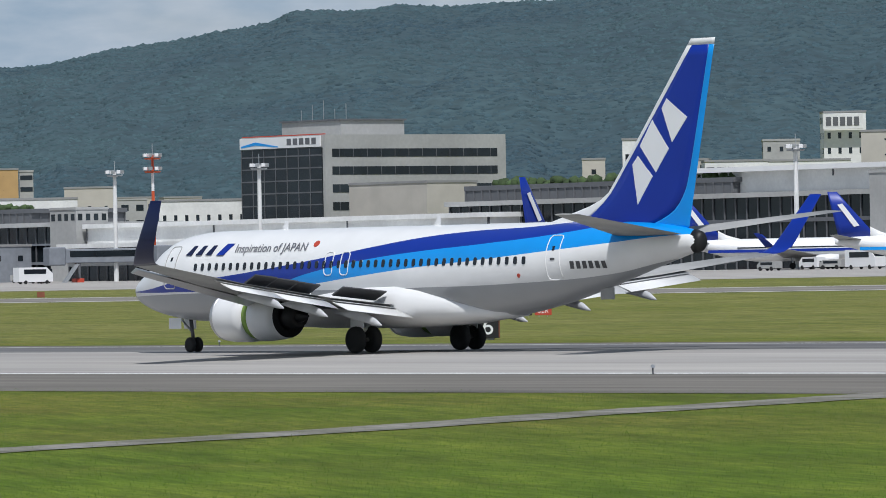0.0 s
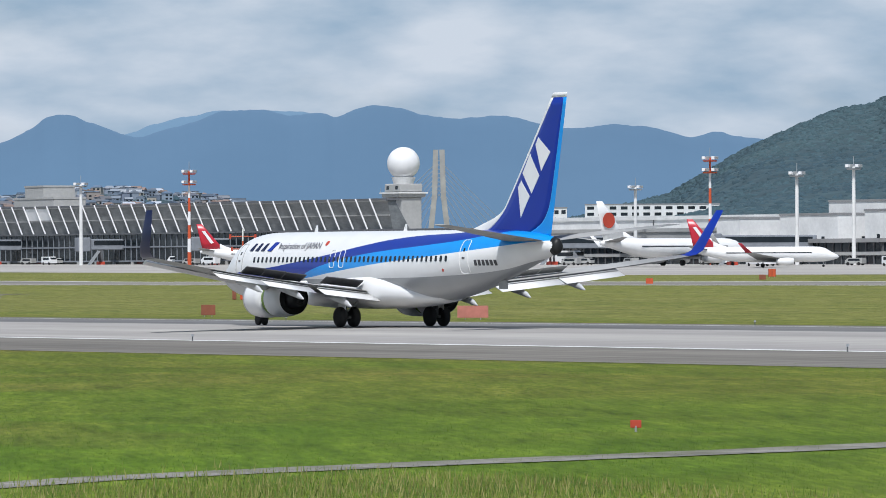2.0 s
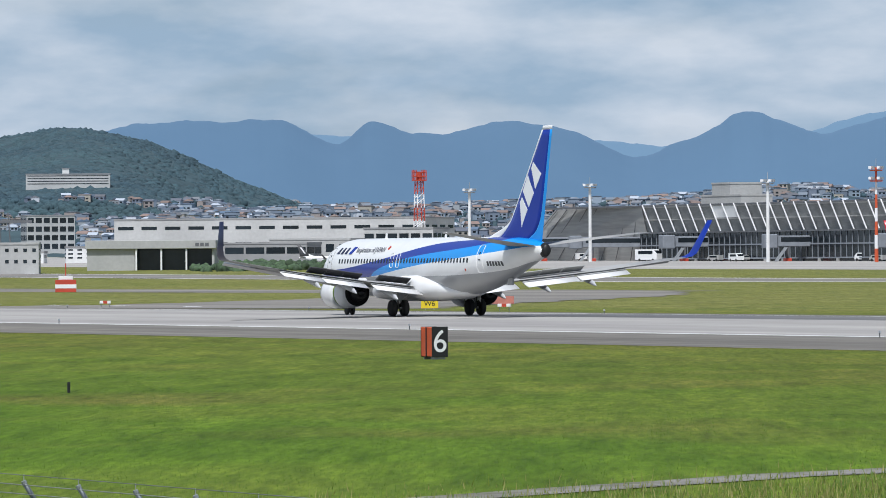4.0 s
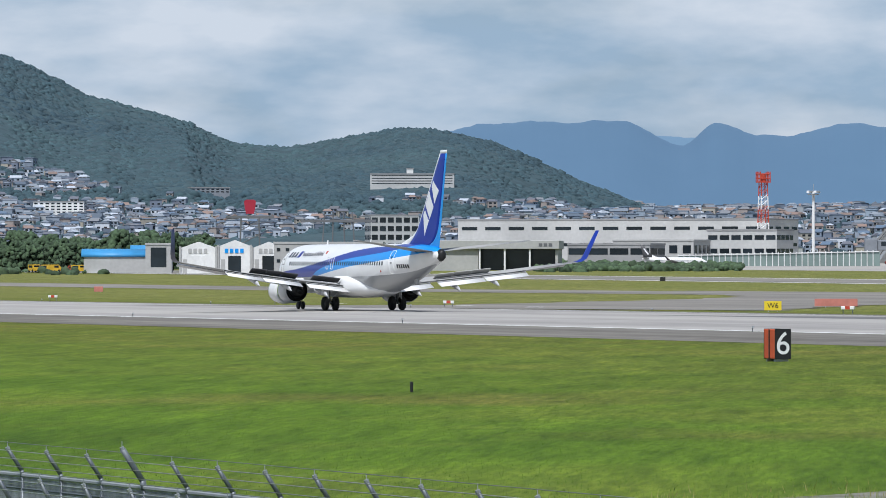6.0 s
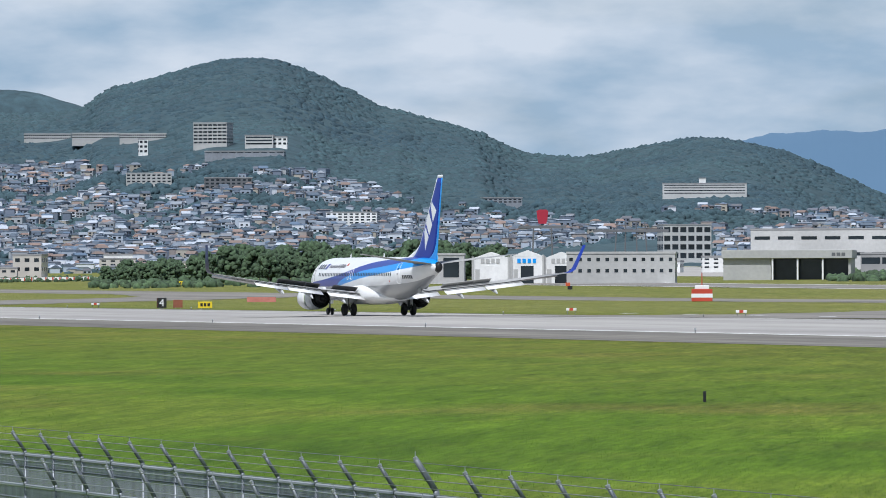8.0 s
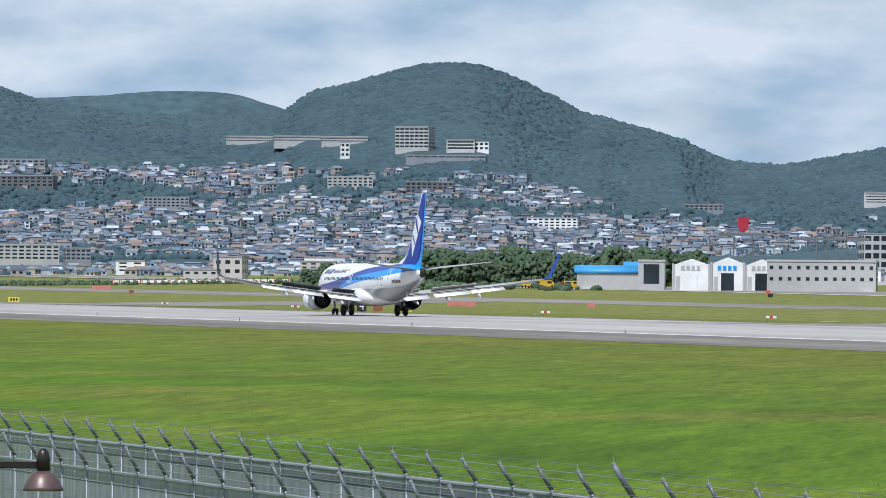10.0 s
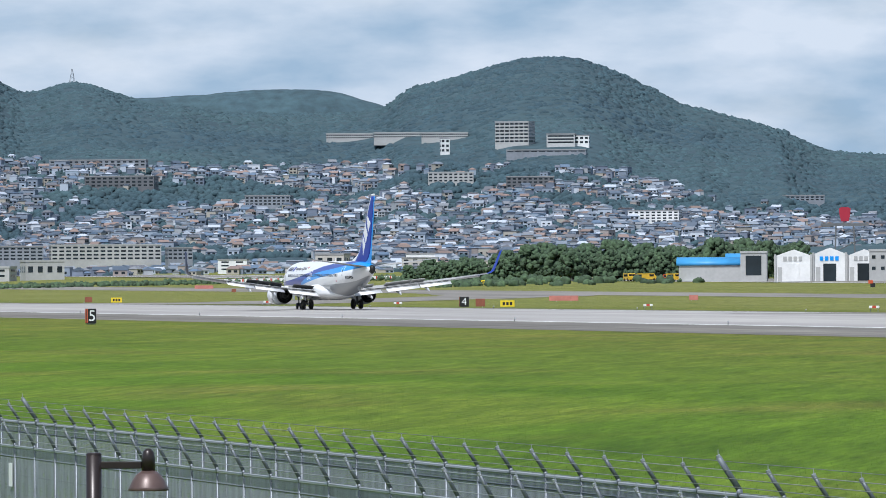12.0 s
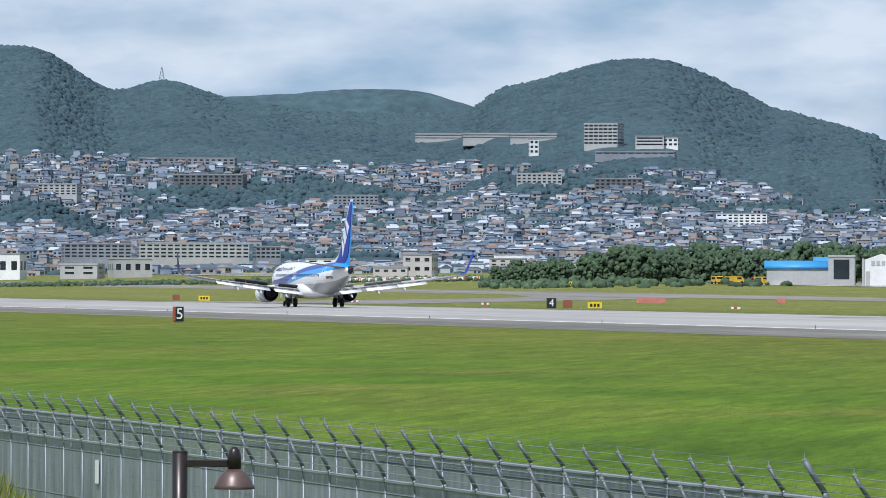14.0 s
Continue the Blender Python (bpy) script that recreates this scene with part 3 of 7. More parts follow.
LOW_LINE = smooth_line([(0, 2.68), (0.3, 2.33), (1.0, 2.02), (2.2, 1.7), (3.6, 1.48), (5.0, 1.38), (6.6, 1.35), (24, 1.35), (26, 1.42), (29, 1.85), (32, 2.52), (35, 3.3), (37, 3.8), (38.05, 4.05)])


def foil(le, te, thick, n=9):
    """A wing section: le and te are (x, y, z); thickness lies along z."""
    le, te = Vector(le), Vector(te)
    up, down = [], []
    for k in range(n + 1):
        u = 0.5 - 0.5 * math.cos(math.pi * k / n)
        h = thick * 2.6 * (0.2969 * math.sqrt(u) - 0.126 * u - 0.3516 * u * u + 0.2843 * u ** 3 - 0.1015 * u ** 4)
        p = le.lerp(te, u)
        up.append(p + Vector((0, 0, h * 1.15)))
        down.append(p - Vector((0, 0, h * 0.85)))
    return up + down[-2:0:-1]


def fin_section(x0, x1, z, thick, lo=0.0, hi=1.0, n=8):
    """A slice of an upright fin at height z, from share lo to hi of its chord."""
    a, b = [], []
    for k in range(n + 1):
        u = lo + (hi - lo) * k / n
        h = thick * 2.6 * (0.2969 * math.sqrt(u) - 0.126 * u - 0.3516 * u * u + 0.2843 * u ** 3 - 0.1015 * u ** 4) + 0.004
        x = x0 + (x1 - x0) * u
        a.append(Vector((x, h, z)))
        b.append(Vector((x, -h, z)))
    return a + b[::-1]


def wheel(parent, x, y, r, w):
    t = part("wheel", revolve([(-w / 2, r * 0.55), (-w / 2, r * 0.86), (-w * 0.34, r * 0.97), (0, r), (w * 0.34, r * 0.97), (w / 2, r * 0.86), (w / 2, r * 0.55)], "y", 26), M["rubber"], parent, "black rubber tyre on a grey rim", True)
    t.location = (x, y, r)
    rim = part("rim", revolve([(-w * 0.4, r * 0.2), (-w * 0.46, r * 0.5), (-w * 0.36, r * 0.56), (w * 0.36, r * 0.56), (w * 0.46, r * 0.5), (w * 0.4, r * 0.2)], "y", 18), M["metal"], t, "grey metal rim", True)
    return t


def airliner():
    p = empty("airliner", Matrix.Identity(4), "white airliner with blue stripes and a blue fin on the runway", "airliner")
    xs = [0, 0.08, 0.2, 0.4, 0.7, 1.0, 1.4, 1.8, 2.2, 2.6, 3, 3.5, 4, 4.6, 5.2, 6, 7] + [8 + k for k in range(18)] + [26, 27, 28, 29, 30, 31, 32, 33, 34, 35, 36, 37, 37.6, 38.05]
    rings = []
    for x in xs:
        w, t, b = W_LINE(x), TOP_LINE(x), LOW_LINE(x)
        zc, h = (t + b) / 2, (t - b) / 2
        rings.append([(x, w * math.sin(2 * math.pi * k / 48), zc + h * math.cos(2 * math.pi * k / 48)) for k in range(48)])
    body = part("fuselage", loft(rings), M["livery"], p, "white upper body with dark and light blue stripes and a grey belly", True)

    def on_side(x, z, side=-1):
        w, t, b = W_LINE(x), TOP_LINE(x), LOW_LINE(x)
        zc, h = (t + b) / 2, (t - b) / 2
        s = max(-0.98, min(0.98, (z - zc) / h))
        lean = math.degrees(math.atan2(s / h, math.sqrt(1 - s * s) / w))
        taper = math.degrees(math.atan((W_LINE(x + 0.4) - W_LINE(x - 0.4)) / 0.8)) if x > 0.5 else 0
        return pose(x, side * w * math.sqrt(1 - s * s), z) @ pose(0, 0, 0, side * -lean * -1 if side < 0 else lean * -1, 0, -taper if side < 0 else taper)

    # cabin windows: rounded panes set in the side
    def oval(w, h, depth, n=14):
        ring = [(w * math.copysign(abs(math.cos(a)) ** 0.6, math.cos(a)), h * math.copysign(abs(math.sin(a)) ** 0.6, math.sin(a))) for a in (2 * math.pi * k / n for k in range(n))]
        return loft([[(a, y, b) for a, b in ring] for y in (-depth, depth)])
    bm = oval(0.105, 0.165, 0.02)
    pane = part("cabin_window", bm, M["pane"], body, "dark oval cabin window")
    pane.matrix_basis = on_side(6.6, 3.78)
    x = 7.11
    while x < 29.2:
        for side in (-1, 1):
            if not (16.0 < x < 17.0 and side > 0):
                shared("cabin_window", pane.data, on_side(x, 3.78, side), body)
        x += 0.508
    # doors: raised outline frames
    for x, z0, z1, w, mat in ((4.6, 2.85, 4.7, 0.86, "plane_grey"), (30.6, 2.95, 4.78, 0.76, "plane_white"), (16.05, 3.32, 4.3, 0.55, "plane_white"), (17.15, 3.32, 4.3, 0.55, "plane_white")):
        bm = bmesh.new()
        rc = 0.17
        ring = []
        for cx, cz, a0 in ((x + w / 2 - rc, z1 - rc, 0), (x - w / 2 + rc, z1 - rc, 90), (x - w / 2 + rc, z0 + rc, 180), (x + w / 2 - rc, z0 + rc, 270)):
            ring += [(cx + rc * math.cos(radians(a0 + 22.5 * q)), cz + rc * math.sin(radians(a0 + 22.5 * q))) for q in range(5)]
        pts = []
        for (xa, za), (xb, zb) in zip(ring, ring[1:] + ring[:1]):
            n_ = max(1, int(abs(zb - za) / 0.2))
            pts += [on_side(xa + (xb - xa) * q / n_, za + (zb - za) * q / n_).translation for q in range(n_)]
        for pa, pb in zip(pts, pts[1:] + pts[:1]):
            add_tube(bm, pa, pb, 0.026, seg=5, caps=False)
        door = part("door_outline", bm, M[mat], body, "outlined cabin door")
        if z1 - z0 > 1.2:
            h = part("door_handle", box(-0.12, 0.12, -0.03, 0.02, -0.04, 0.04, bevel=0.012), M["plane_dark"], door)
            h.matrix_basis = on_side(x, (z0 + z1) / 2 - 0.05)
            w2 = part("door_window", box(-0.07, 0.07, -0.02, 0.02, -0.1, 0.1, bevel=0.015), M["pane"], door)
            w2.matrix_basis = on_side(x, z0 + 1.3)
    # marks: plain shapes, one slogan and a red disc
    for x in (5.7, 6.42, 7.14):
        bm = bmesh.new()
        bm.faces.new([bm.verts.new(q) for q in ((0, -0.03, -0.25), (0.42, -0.03, -0.25), (0.56, -0.03, 0.25), (0.34, -0.03, 0.25))])
        geo = bmesh.ops.extrude_face_region(bm, geom=list(bm.faces))
        bmesh.ops.translate(bm, vec=(0, 0.025, 0), verts=[g for g in geo["geom"] if isinstance(g, bmesh.types.BMVert)])
        bmesh.ops.recalc_face_normals(bm, faces=bm.faces)
        mk = part("blue_mark", bm, M["plane_navy"], body, "plain dark blue mark")
        mk.matrix_basis = on_side(x, 4.5)
    bm = bmesh.new()
    v = [bm.verts.new(q) for q in ((0, -0.03, -0.3), (0.5, -0.03, -0.3), (0.95, -0.03, 0.3), (0.45, -0.03, 0.3))]
    bm.faces.new(v)
    geo = bmesh.ops.extrude_face_region(bm, geom=list(bm.faces))
    bmesh.ops.translate(bm, vec=(0, 0.025, 0), verts=[g for g in geo["geom"] if isinstance(g, bmesh.types.BMVert)])
    bmesh.ops.recalc_face_normals(bm, faces=bm.faces)
    mk = part("blue_slash", bm, M["plane_blue"], body)
    mk.matrix_basis = on_side(7.95, 4.52)
    fc = bpy.data.curves.new("slogan", "FONT")
    fc.body, fc.size, fc.extrude = "Inspiration of JAPAN", 0.6, 0.006
    tmp = new("slogan_curve", fc)
    dg = bpy.context.evaluated_depsgraph_get()
    me = bpy.data.meshes.new_from_object(tmp.evaluated_get(dg))
    bpy.data.objects.remove(tmp)
    me.materials.append(M["slogan"])
    sl = new("slogan", me)
    sl.parent = body
    sl.matrix_basis = on_side(9.15, 4.38) @ pose(0, -0.02, 0, 90)
    disc = part("red_disc", revolve([(-0.02, 0.17), (0.02, 0.17)], "y", 20), M["red"], body, "small red disc")
    disc.matrix_basis = on_side(14.75, 4.68)
    disc = part("red_disc", revolve([(-0.015, 0.09), (0.015, 0.09)], "y", 14), M["red"], body)
    disc.matrix_basis = on_side(28.6, 3.15)
    for k in range(6):      # registration, as plain bars
        bar = part("registration_bar", box(0, 0.2, -0.02, 0.01, -0.16, 0.16), M["plane_dark"], body)
        bar.matrix_basis = on_side(31.55 + k * 0.33, 3.55)
    # wing-to-body fairing
    rings = []
    for x, w, zt, zb in ((10.5, 0.7, 1.7, 1.3), (12, 1.6, 2.2, 1.12), (14.5, 2.15, 2.6, 1.02), (18, 2.3, 3.0, 1.0), (20.5, 2.28, 3.05, 1.02), (22, 2.05, 2.9, 1.08), (23.5, 1.75, 2.6, 1.15), (25, 1.3, 2.2, 1.3), (26.5, 0.7, 1.9, 1.42)):
        rings.append([(x, w * math.copysign(abs(math.sin(a)) ** 0.7, math.sin(a)), (zt + zb) / 2 + (zt - zb) / 2 * math.copysign(abs(math.cos(a)) ** 0.8, math.cos(a))) for a in (2 * math.pi * k / 28 for k in range(28))])
    part("wing_fairing", loft(rings), M["plane_white"], p, "white fairing under the wing root", True)

    # wings
    for s in (-1, 1):
        wing = part("wing", loft([foil((13.0, s * 1.2, 1.95), (21.0, s * 1.2, 1.9), 0.95), foil((15.2, s * 5.4, 2.42), (20.75, s * 5.4, 2.36), 0.62),
                                  foil((19.0, s * 11.5, 3.1), (22.5, s * 11.5, 3.06), 0.38), foil((22.3, s * 16.9, 3.88), (23.95, s * 16.9, 3.86), 0.2)]), M["plane_grey"], p, "grey swept wing", True)
        lip = part("leading_slat", loft([[(13.9, s * 2.6, 2.0), (13.3, s * 2.6, 1.72), (13.55, s * 2.6, 1.62), (14.2, s * 2.6, 1.85)], [(21.9, s * 16.5, 3.78), (21.55, s * 16.5, 3.58), (21.68, s * 16.5, 3.53), (22.1, s * 16.5, 3.68)]]), M["metal"], wing, "bare metal slat")
        # blended winglet
        rings = []
        for y, z, x0, x1, lean in ((16.9, 3.88, 22.3, 23.95, 0), (17.2, 3.96, 22.7, 24.15, 25), (17.45, 4.18, 23.1, 24.4, 55), (17.58, 4.55, 23.4, 24.6, 74), (18.0, 6.45, 25.0, 25.75, 80)):
            base = foil((x0, 0, 0), (x1, 0, 0), 0.13)
            rings.append([(v.x, s * (y - v.z * math.sin(radians(lean))), z + v.z * math.cos(radians(lean))) for v in base])
        # The near winglet's shaded outer face is put in as a darker blue.
        part("winglet", loft(rings), M["plane_navy"] if s < 0 else M["plane_blue"], p, "tall blended dark blue winglet", True)
        # flaps, drooped behind the trailing edge
        for y0, y1 in ((2.0, 5.3), (5.9, 9.4), (9.5, 12.8)):
            def edge(y):
                if y < 5.4:
                    return 21.0 - 0.25 * (y - 1.2) / 4.2, 1.9 + 0.46 * (y - 1.2) / 4.2
                if y < 11.5:
                    return 20.75 + 1.75 * (y - 5.4) / 6.1, 2.36 + 0.7 * (y - 5.4) / 6.1
                return 22.5 + 1.45 * (y - 11.5) / 5.5, 3.06 + 0.77 * (y - 11.5) / 5.5
            (xa, za), (xb, zb) = edge(y0), edge(y1)
            c0, c1 = 1.35 - 0.03 * y0, 1.35 - 0.03 * y1
            part("flap", loft([foil((xa - 0.15, s * y0, za - 0.16), (xa + c0 * 0.8, s * y0, za - 0.2 - c0 * 0.27), 0.15), foil((xb - 0.15, s * y1, zb - 0.16), (xb + c1 * 0.8, s * y1, zb - 0.2 - c1 * 0.27), 0.13)]), M["plane_white"], wing, "pale drooped flap", True)
            part("fore_flap", loft([foil((xa - 0.75, s * y0, za - 0.02), (xa + 0.1, s * y0, za - 0.14), 0.13), foil((xb - 0.65, s * y1, zb - 0.02), (xb + 0.1, s * y1, zb - 0.13), 0.11)]), M["plane_pale"], wing, "", True)
        # spoilers, raised
        for y0, y1, xa, xb, za, zb in ((2.3, 4.6, 19.7, 19.7, 2.25, 2.5), (5.9, 7.3, 19.75, 20.1, 2.58, 2.75), (7.35, 8.75, 20.1, 20.5, 2.76, 2.92), (8.8, 10.2, 20.52, 20.92, 2.93, 3.08)):
            bm = bmesh.new()
            add_loft(bm, [[(xa, s * y0, za), (xa + 0.84, s * y0, za + 0.36), (xa + 0.87, s * y0, za + 0.31), (xa + 0.06, s * y0, za - 0.05)], [(xb, s * y1, zb), (xb + 0.79, s * y1, zb + 0.34), (xb + 0.82, s * y1, zb + 0.3), (xb + 0.06, s * y1, zb - 0.05)]])
            # Near panels get a darker colour in place of underside shade.
            part("spoiler", bm, M["plane_dark"] if s < 0 else M["plane_grey"], wing, "raised spoiler panel")
        # flap track fairings
        for y, x, z in ((4.0, 19.2, 1.72), (7.2, 19.6, 2.15), (10.2, 20.5, 2.55)):
            rings = []
            for u, r in ((0, 0.05), (0.25, 0.2), (0.6, 0.24), (0.85, 0.18), (1, 0.03)):
                rings.append([(x + 3.1 * u, s * y + 0.6 * r * math.sin(a), z - 0.55 * u * u + r * 0.9 * math.cos(a)) for a in (2 * math.pi * k / 12 for k in range(12))])
            part("flap_fairing", loft(rings), M["plane_pale"], wing, "pale canoe fairing", True)
        # engine
        yc, zc, x0 = s * 4.83, 1.6, 12.7
        nac = part("engine", revolve([(0.35, 0.78), (0.05, 0.86), (0.0, 0.93), (0.12, 1.0), (0.7, 1.07), (1.6, 1.08), (2.25, 1.05), (2.25, 0.9)], "x", 36, (x0, yc, zc)), M["plane_white"], p, "white engine nacelle with a polished intake lip", True)
        part("intake_lip", revolve([(0.3, 0.79), (0.03, 0.865), (-0.02, 0.93), (0.1, 1.006), (0.28, 1.03)], "x", 36, (x0, yc, zc)), M["metal"], nac, "polished metal lip", True)
        part("fan", revolve([(0.5, 0.1), (0.75, 0.4), (0.8, 0.8), (0.9, 0.8)], "x", 24, (x0, yc, zc)), M["soot"], nac, "dark fan", True)
        part("cascade", revolve([(2.2, 0.96), (2.75, 0.95)], "x", 36, (x0, yc, zc)), M["primer"], nac, "green reverser opening", True)
        part("reverser_sleeve", revolve([(2.7, 0.9), (2.7, 1.05), (3.2, 1.04), (3.8, 0.99), (4.35, 0.92), (4.35, 0.89)], "x", 36, (x0, yc, zc)), M["plane_white"], nac, "white reverser sleeve slid aft", True)
        # A flat black disc replaces the shade inside the fan exhaust.
        part("exhaust_hollow_disc", revolve([(4.3, 0.9), (4.37, 0.9)], "x", 36, (x0, yc, zc)), M["duct"], nac, "black disc standing in for the dark exhaust hollow", True)
        part("core_nozzle", revolve([(4.3, 0.6), (4.7, 0.55), (5.1, 0.46), (5.1, 0.4)], "x", 28, (x0, yc, zc)), M["soot"], nac, "dark exhaust nozzle", True)
        part("exhaust_plug", revolve([(4.9, 0.3), (5.2, 0.27), (5.7, 0.05)], "x", 20, (x0, yc, zc)), M["soot"], nac, "", True)
        part("pylon", loft([foil((x0 + 1.2, yc - 0.0, zc + 0.95), (x0 + 5.6, yc, zc + 0.5), 0.02), foil((x0 + 2.6, yc, zc + 1.25), (x0 + 6.8, yc, zc + 0.75), 0.02)]), M["plane_white"], nac)
        pyl = part("pylon_body", box(x0 + 1.6, x0 + 5.8, yc - 0.17, yc + 0.17, zc + 0.6, zc + 1.0, bevel=0.08), M["plane_white"], nac)
        # main gear
        leg = part("main_gear", tube((19.3, s * 3.0, 2.1), (19.65, s * 2.86, 0.5), 0.13, 0.11, 10), M["gear"], p, "main landing gear with two wheels", True)
        part("side_brace", tube((19.4, s * 1.6, 1.8), (19.6, s * 2.8, 0.9), 0.06, seg=8), M["metal"], leg)
        part("axle", tube((19.65, s * 2.86 - 0.5, 0.56), (19.65, s * 2.86 + 0.5, 0.56), 0.08, seg=8), M["metal"], leg)
        part("gear_door", box(19.1, 20.0, s * 3.12 - 0.02, s * 3.12 + 0.02, 0.75, 1.75, bevel=0.01), M["plane_white"], leg)
        for dy in (-0.43, 0.43):
            wheel(leg, 19.65, s * 2.86 + dy, 0.565, 0.38)
        # tailplane
        part("tailplane", loft([foil((33.4, s * 0.5, 4.72), (37.4, s * 0.5, 4.72), 0.42), foil((37.35, s * 7.17, 5.55), (38.85, s * 7.17, 5.55), 0.15)]), M["plane_grey"], p, "grey tailplane with dark underside", True)
    # nose gear
    leg = part("nose_gear", tube((3.75, 0, 1.6), (3.96, 0, 0.35), 0.09, 0.08, 10), M["gear"], p, "nose landing gear with two wheels", True)
    part("drag_brace", tube((2.9, 0, 1.6), (3.85, 0, 0.9), 0.05, seg=8), M["metal"], leg)
    for s in (-1, 1):
        part("nose_gear_door", box(2.7, 3.6, s * 0.42 - 0.015, s * 0.42 + 0.015, 1.05, 1.55, bevel=0.01), M["plane_white"], leg)
        wheel(leg, 3.96, s * 0.2, 0.34, 0.2)
    # fin: a white leading edge that runs out into the dorsal fillet, a dark blue field, a light blue trailing strip
    def chord(z):
        u = (z - 5.0) / 7.5
        return 31.1 + 6.45 * u, 37.35 + 1.75 * u, 0.62 - 0.44 * u
    lead = smooth_line([(4.9, -4.3), (5.1, -3.6), (5.3, -2.85), (5.5, -2.2), (5.7, -1.55), (5.95, -0.75), (6.2, -0.25), (6.5, 0.0), (12.6, 0.0)])
    blue = smooth_line([(4.9, -0.9), (5.3, -0.45), (5.7, -0.05), (6.2, 0.2), (6.8, 0.3), (12.6, 0.34)])
    trail = smooth_line([(4.9, 2.9), (5.2, 2.05), (5.4, 1.5), (5.7, 1.0), (6.1, 0.68), (6.6, 0.48), (7.5, 0.4), (12.6, 0.28)])
    levels = [4.9, 5.1, 5.3, 5.5, 5.7, 5.95, 6.2, 6.5, 6.8, 7.5, 8.3, 9, 10.5, 11.9, 12.35]

    def half(x, z):
        a, b, th = chord(z)
        a += lead(z)
        u = min(1.0, max(0.0, (x - a) / (b - a)))
        return th * 2.6 * (0.2969 * math.sqrt(u) - 0.126 * u - 0.3516 * u * u + 0.2843 * u ** 3 - 0.1015 * u ** 4) + 0.004

    def strip(lo, hi):
        rings = []
        for z in levels:
            xs_ = [lo(z) + (hi(z) - lo(z)) * q / 8 for q in range(9)]
            rings.append([(x_, half(x_, z), z) for x_ in xs_] + [(x_, -half(x_, z), z) for x_ in reversed(xs_)])
        return loft(rings)
    front, mid, back, end = (lambda z: chord(z)[0] + lead(z)), (lambda z: chord(z)[0] + blue(z)), (lambda z: chord(z)[1] - trail(z)), (lambda z: chord(z)[1])
    fin = part("fin", strip(mid, back), M["plane_blue"], p, "tall dark blue fin with white marks", True)
    part("fin_leading_edge", strip(front, mid), M["plane_white"], fin, "white leading edge running into the dorsal fillet", True)
    part("rudder", strip(back, end), M["plane_light"], fin, "light blue trailing strip", True)
    cap = []
    for z, k in ((12.354, 1.0), (12.5, 1.0), (12.62, 0.85)):
        a, b, t = chord(z)
        cap.append(fin_section(a, b, z, t * k))
    part("fin_cap", loft(cap), M["plane_white"], fin, "white tip", True)
    # plain white slanted shapes on the fin, on a rising line
    for shape in (((34.05, 7.6), (34.4, 7.95), (35.3, 7.1), (34.36, 5.95)), ((34.52, 8.35), (35.3, 9.4), (36.3, 8.2), (35.5, 7.25)), ((35.9, 9.85), (36.2, 10.25), (37.42, 9.45), (36.5, 8.45))):
        for s in (-1, 1):
            part("white_mark", loft([[(x, s * (half(x, z) + o), z) for x, z in shape] for o in (-0.03, 0.02)]), M["white"], fin, "plain white slanted shape")
    part("tail_nozzle", loft([[(xx, w * math.sin(a), 4.41 + h * math.cos(a)) for a in (2 * math.pi * k / 20 for k in range(20))] for xx, w, h in ((37.75, 0.37, 0.5), (38.08, 0.3, 0.4), (38.2, 0.2, 0.28))]), M["soot"], p, "dark auxiliary exhaust", True)
    part("tail_skid", box(31.8, 32.6, -0.07, 0.07, 2.1, 2.6, bevel=0.03), M["plane_grey"], p)
    for x, z in ((10.5, 5.33), (21.0, 5.33)):
        part("aerial", loft([fin_section(x, x + 0.45, z, 0.03), fin_section(x + 0.25, x + 0.45, z + 0.4, 0.015)]), M["white"], p)
    return p


plane = airliner()
RUNWAY_Y = 174.8


# ---- woods, town and far buildings ----
def ico(sub):
    bm = bmesh.new()
    bmesh.ops.create_icosphere(bm, subdivisions=sub, radius=1)
    v = np.array([p.co[:] for p in bm.verts])
    f = np.array([[q.index for q in p.verts] for p in bm.faces])
    bm.free()
    keep = [k for k in f if max(v[j][2] for j in k) > -0.15]
    return v, np.array(keep)


def mass(name, verts, faces, mats, smooth=True):
    """A mesh from numpy arrays of triangles or quads."""
    me = bpy.data.meshes.new(name)
    n, k = faces.shape
    me.vertices.add(len(verts))
    me.vertices.foreach_set("co", verts.astype(np.float32).ravel())
    me.loops.add(n * k)
    me.loops.foreach_set("vertex_index", faces.astype(np.int32).ravel())
    me.polygons.add(n)
    me.polygons.foreach_set("loop_start", np.arange(0, n * k, k, dtype=np.int32))
    me.polygons.foreach_set("use_smooth", np.full(n, smooth))
    for m in mats:
        me.materials.append(m)
    me.update(calc_edges=True)
    me.validate()
    return new(name, me)


ICO_V, ICO_F = ico(2)
FAR_V, FAR_F = ico(1)


def clumps(name, places, mat, label, category="trees", ball=(ICO_V, ICO_F), flat=1.0):
    """Tree crowns: lumpy half-balls at (x, y, z, radius), in one object."""
    bv, bf = ball
    rng = np.random.default_rng(len(places))
    vs, fs = [], []
    for i, (x, y, z, r) in enumerate(places):
        j = 1 + rng.uniform(-0.28, 0.28, (len(bv), 1))
        a = rng.uniform(0, 6.28)
        c, s = math.cos(a), math.sin(a)
        v = bv * j
        v = np.stack([c * v[:, 0] - s * v[:, 1], s * v[:, 0] + c * v[:, 1], v[:, 2] * rng.uniform(0.7, 1.1) * flat], 1) * r
        vs.append(v + (x, y, z))
        fs.append(bf + i * len(bv))
    return tagged(mass(name, np.concatenate(vs), np.concatenate(fs), [mat]), label, category, kind="stuff")


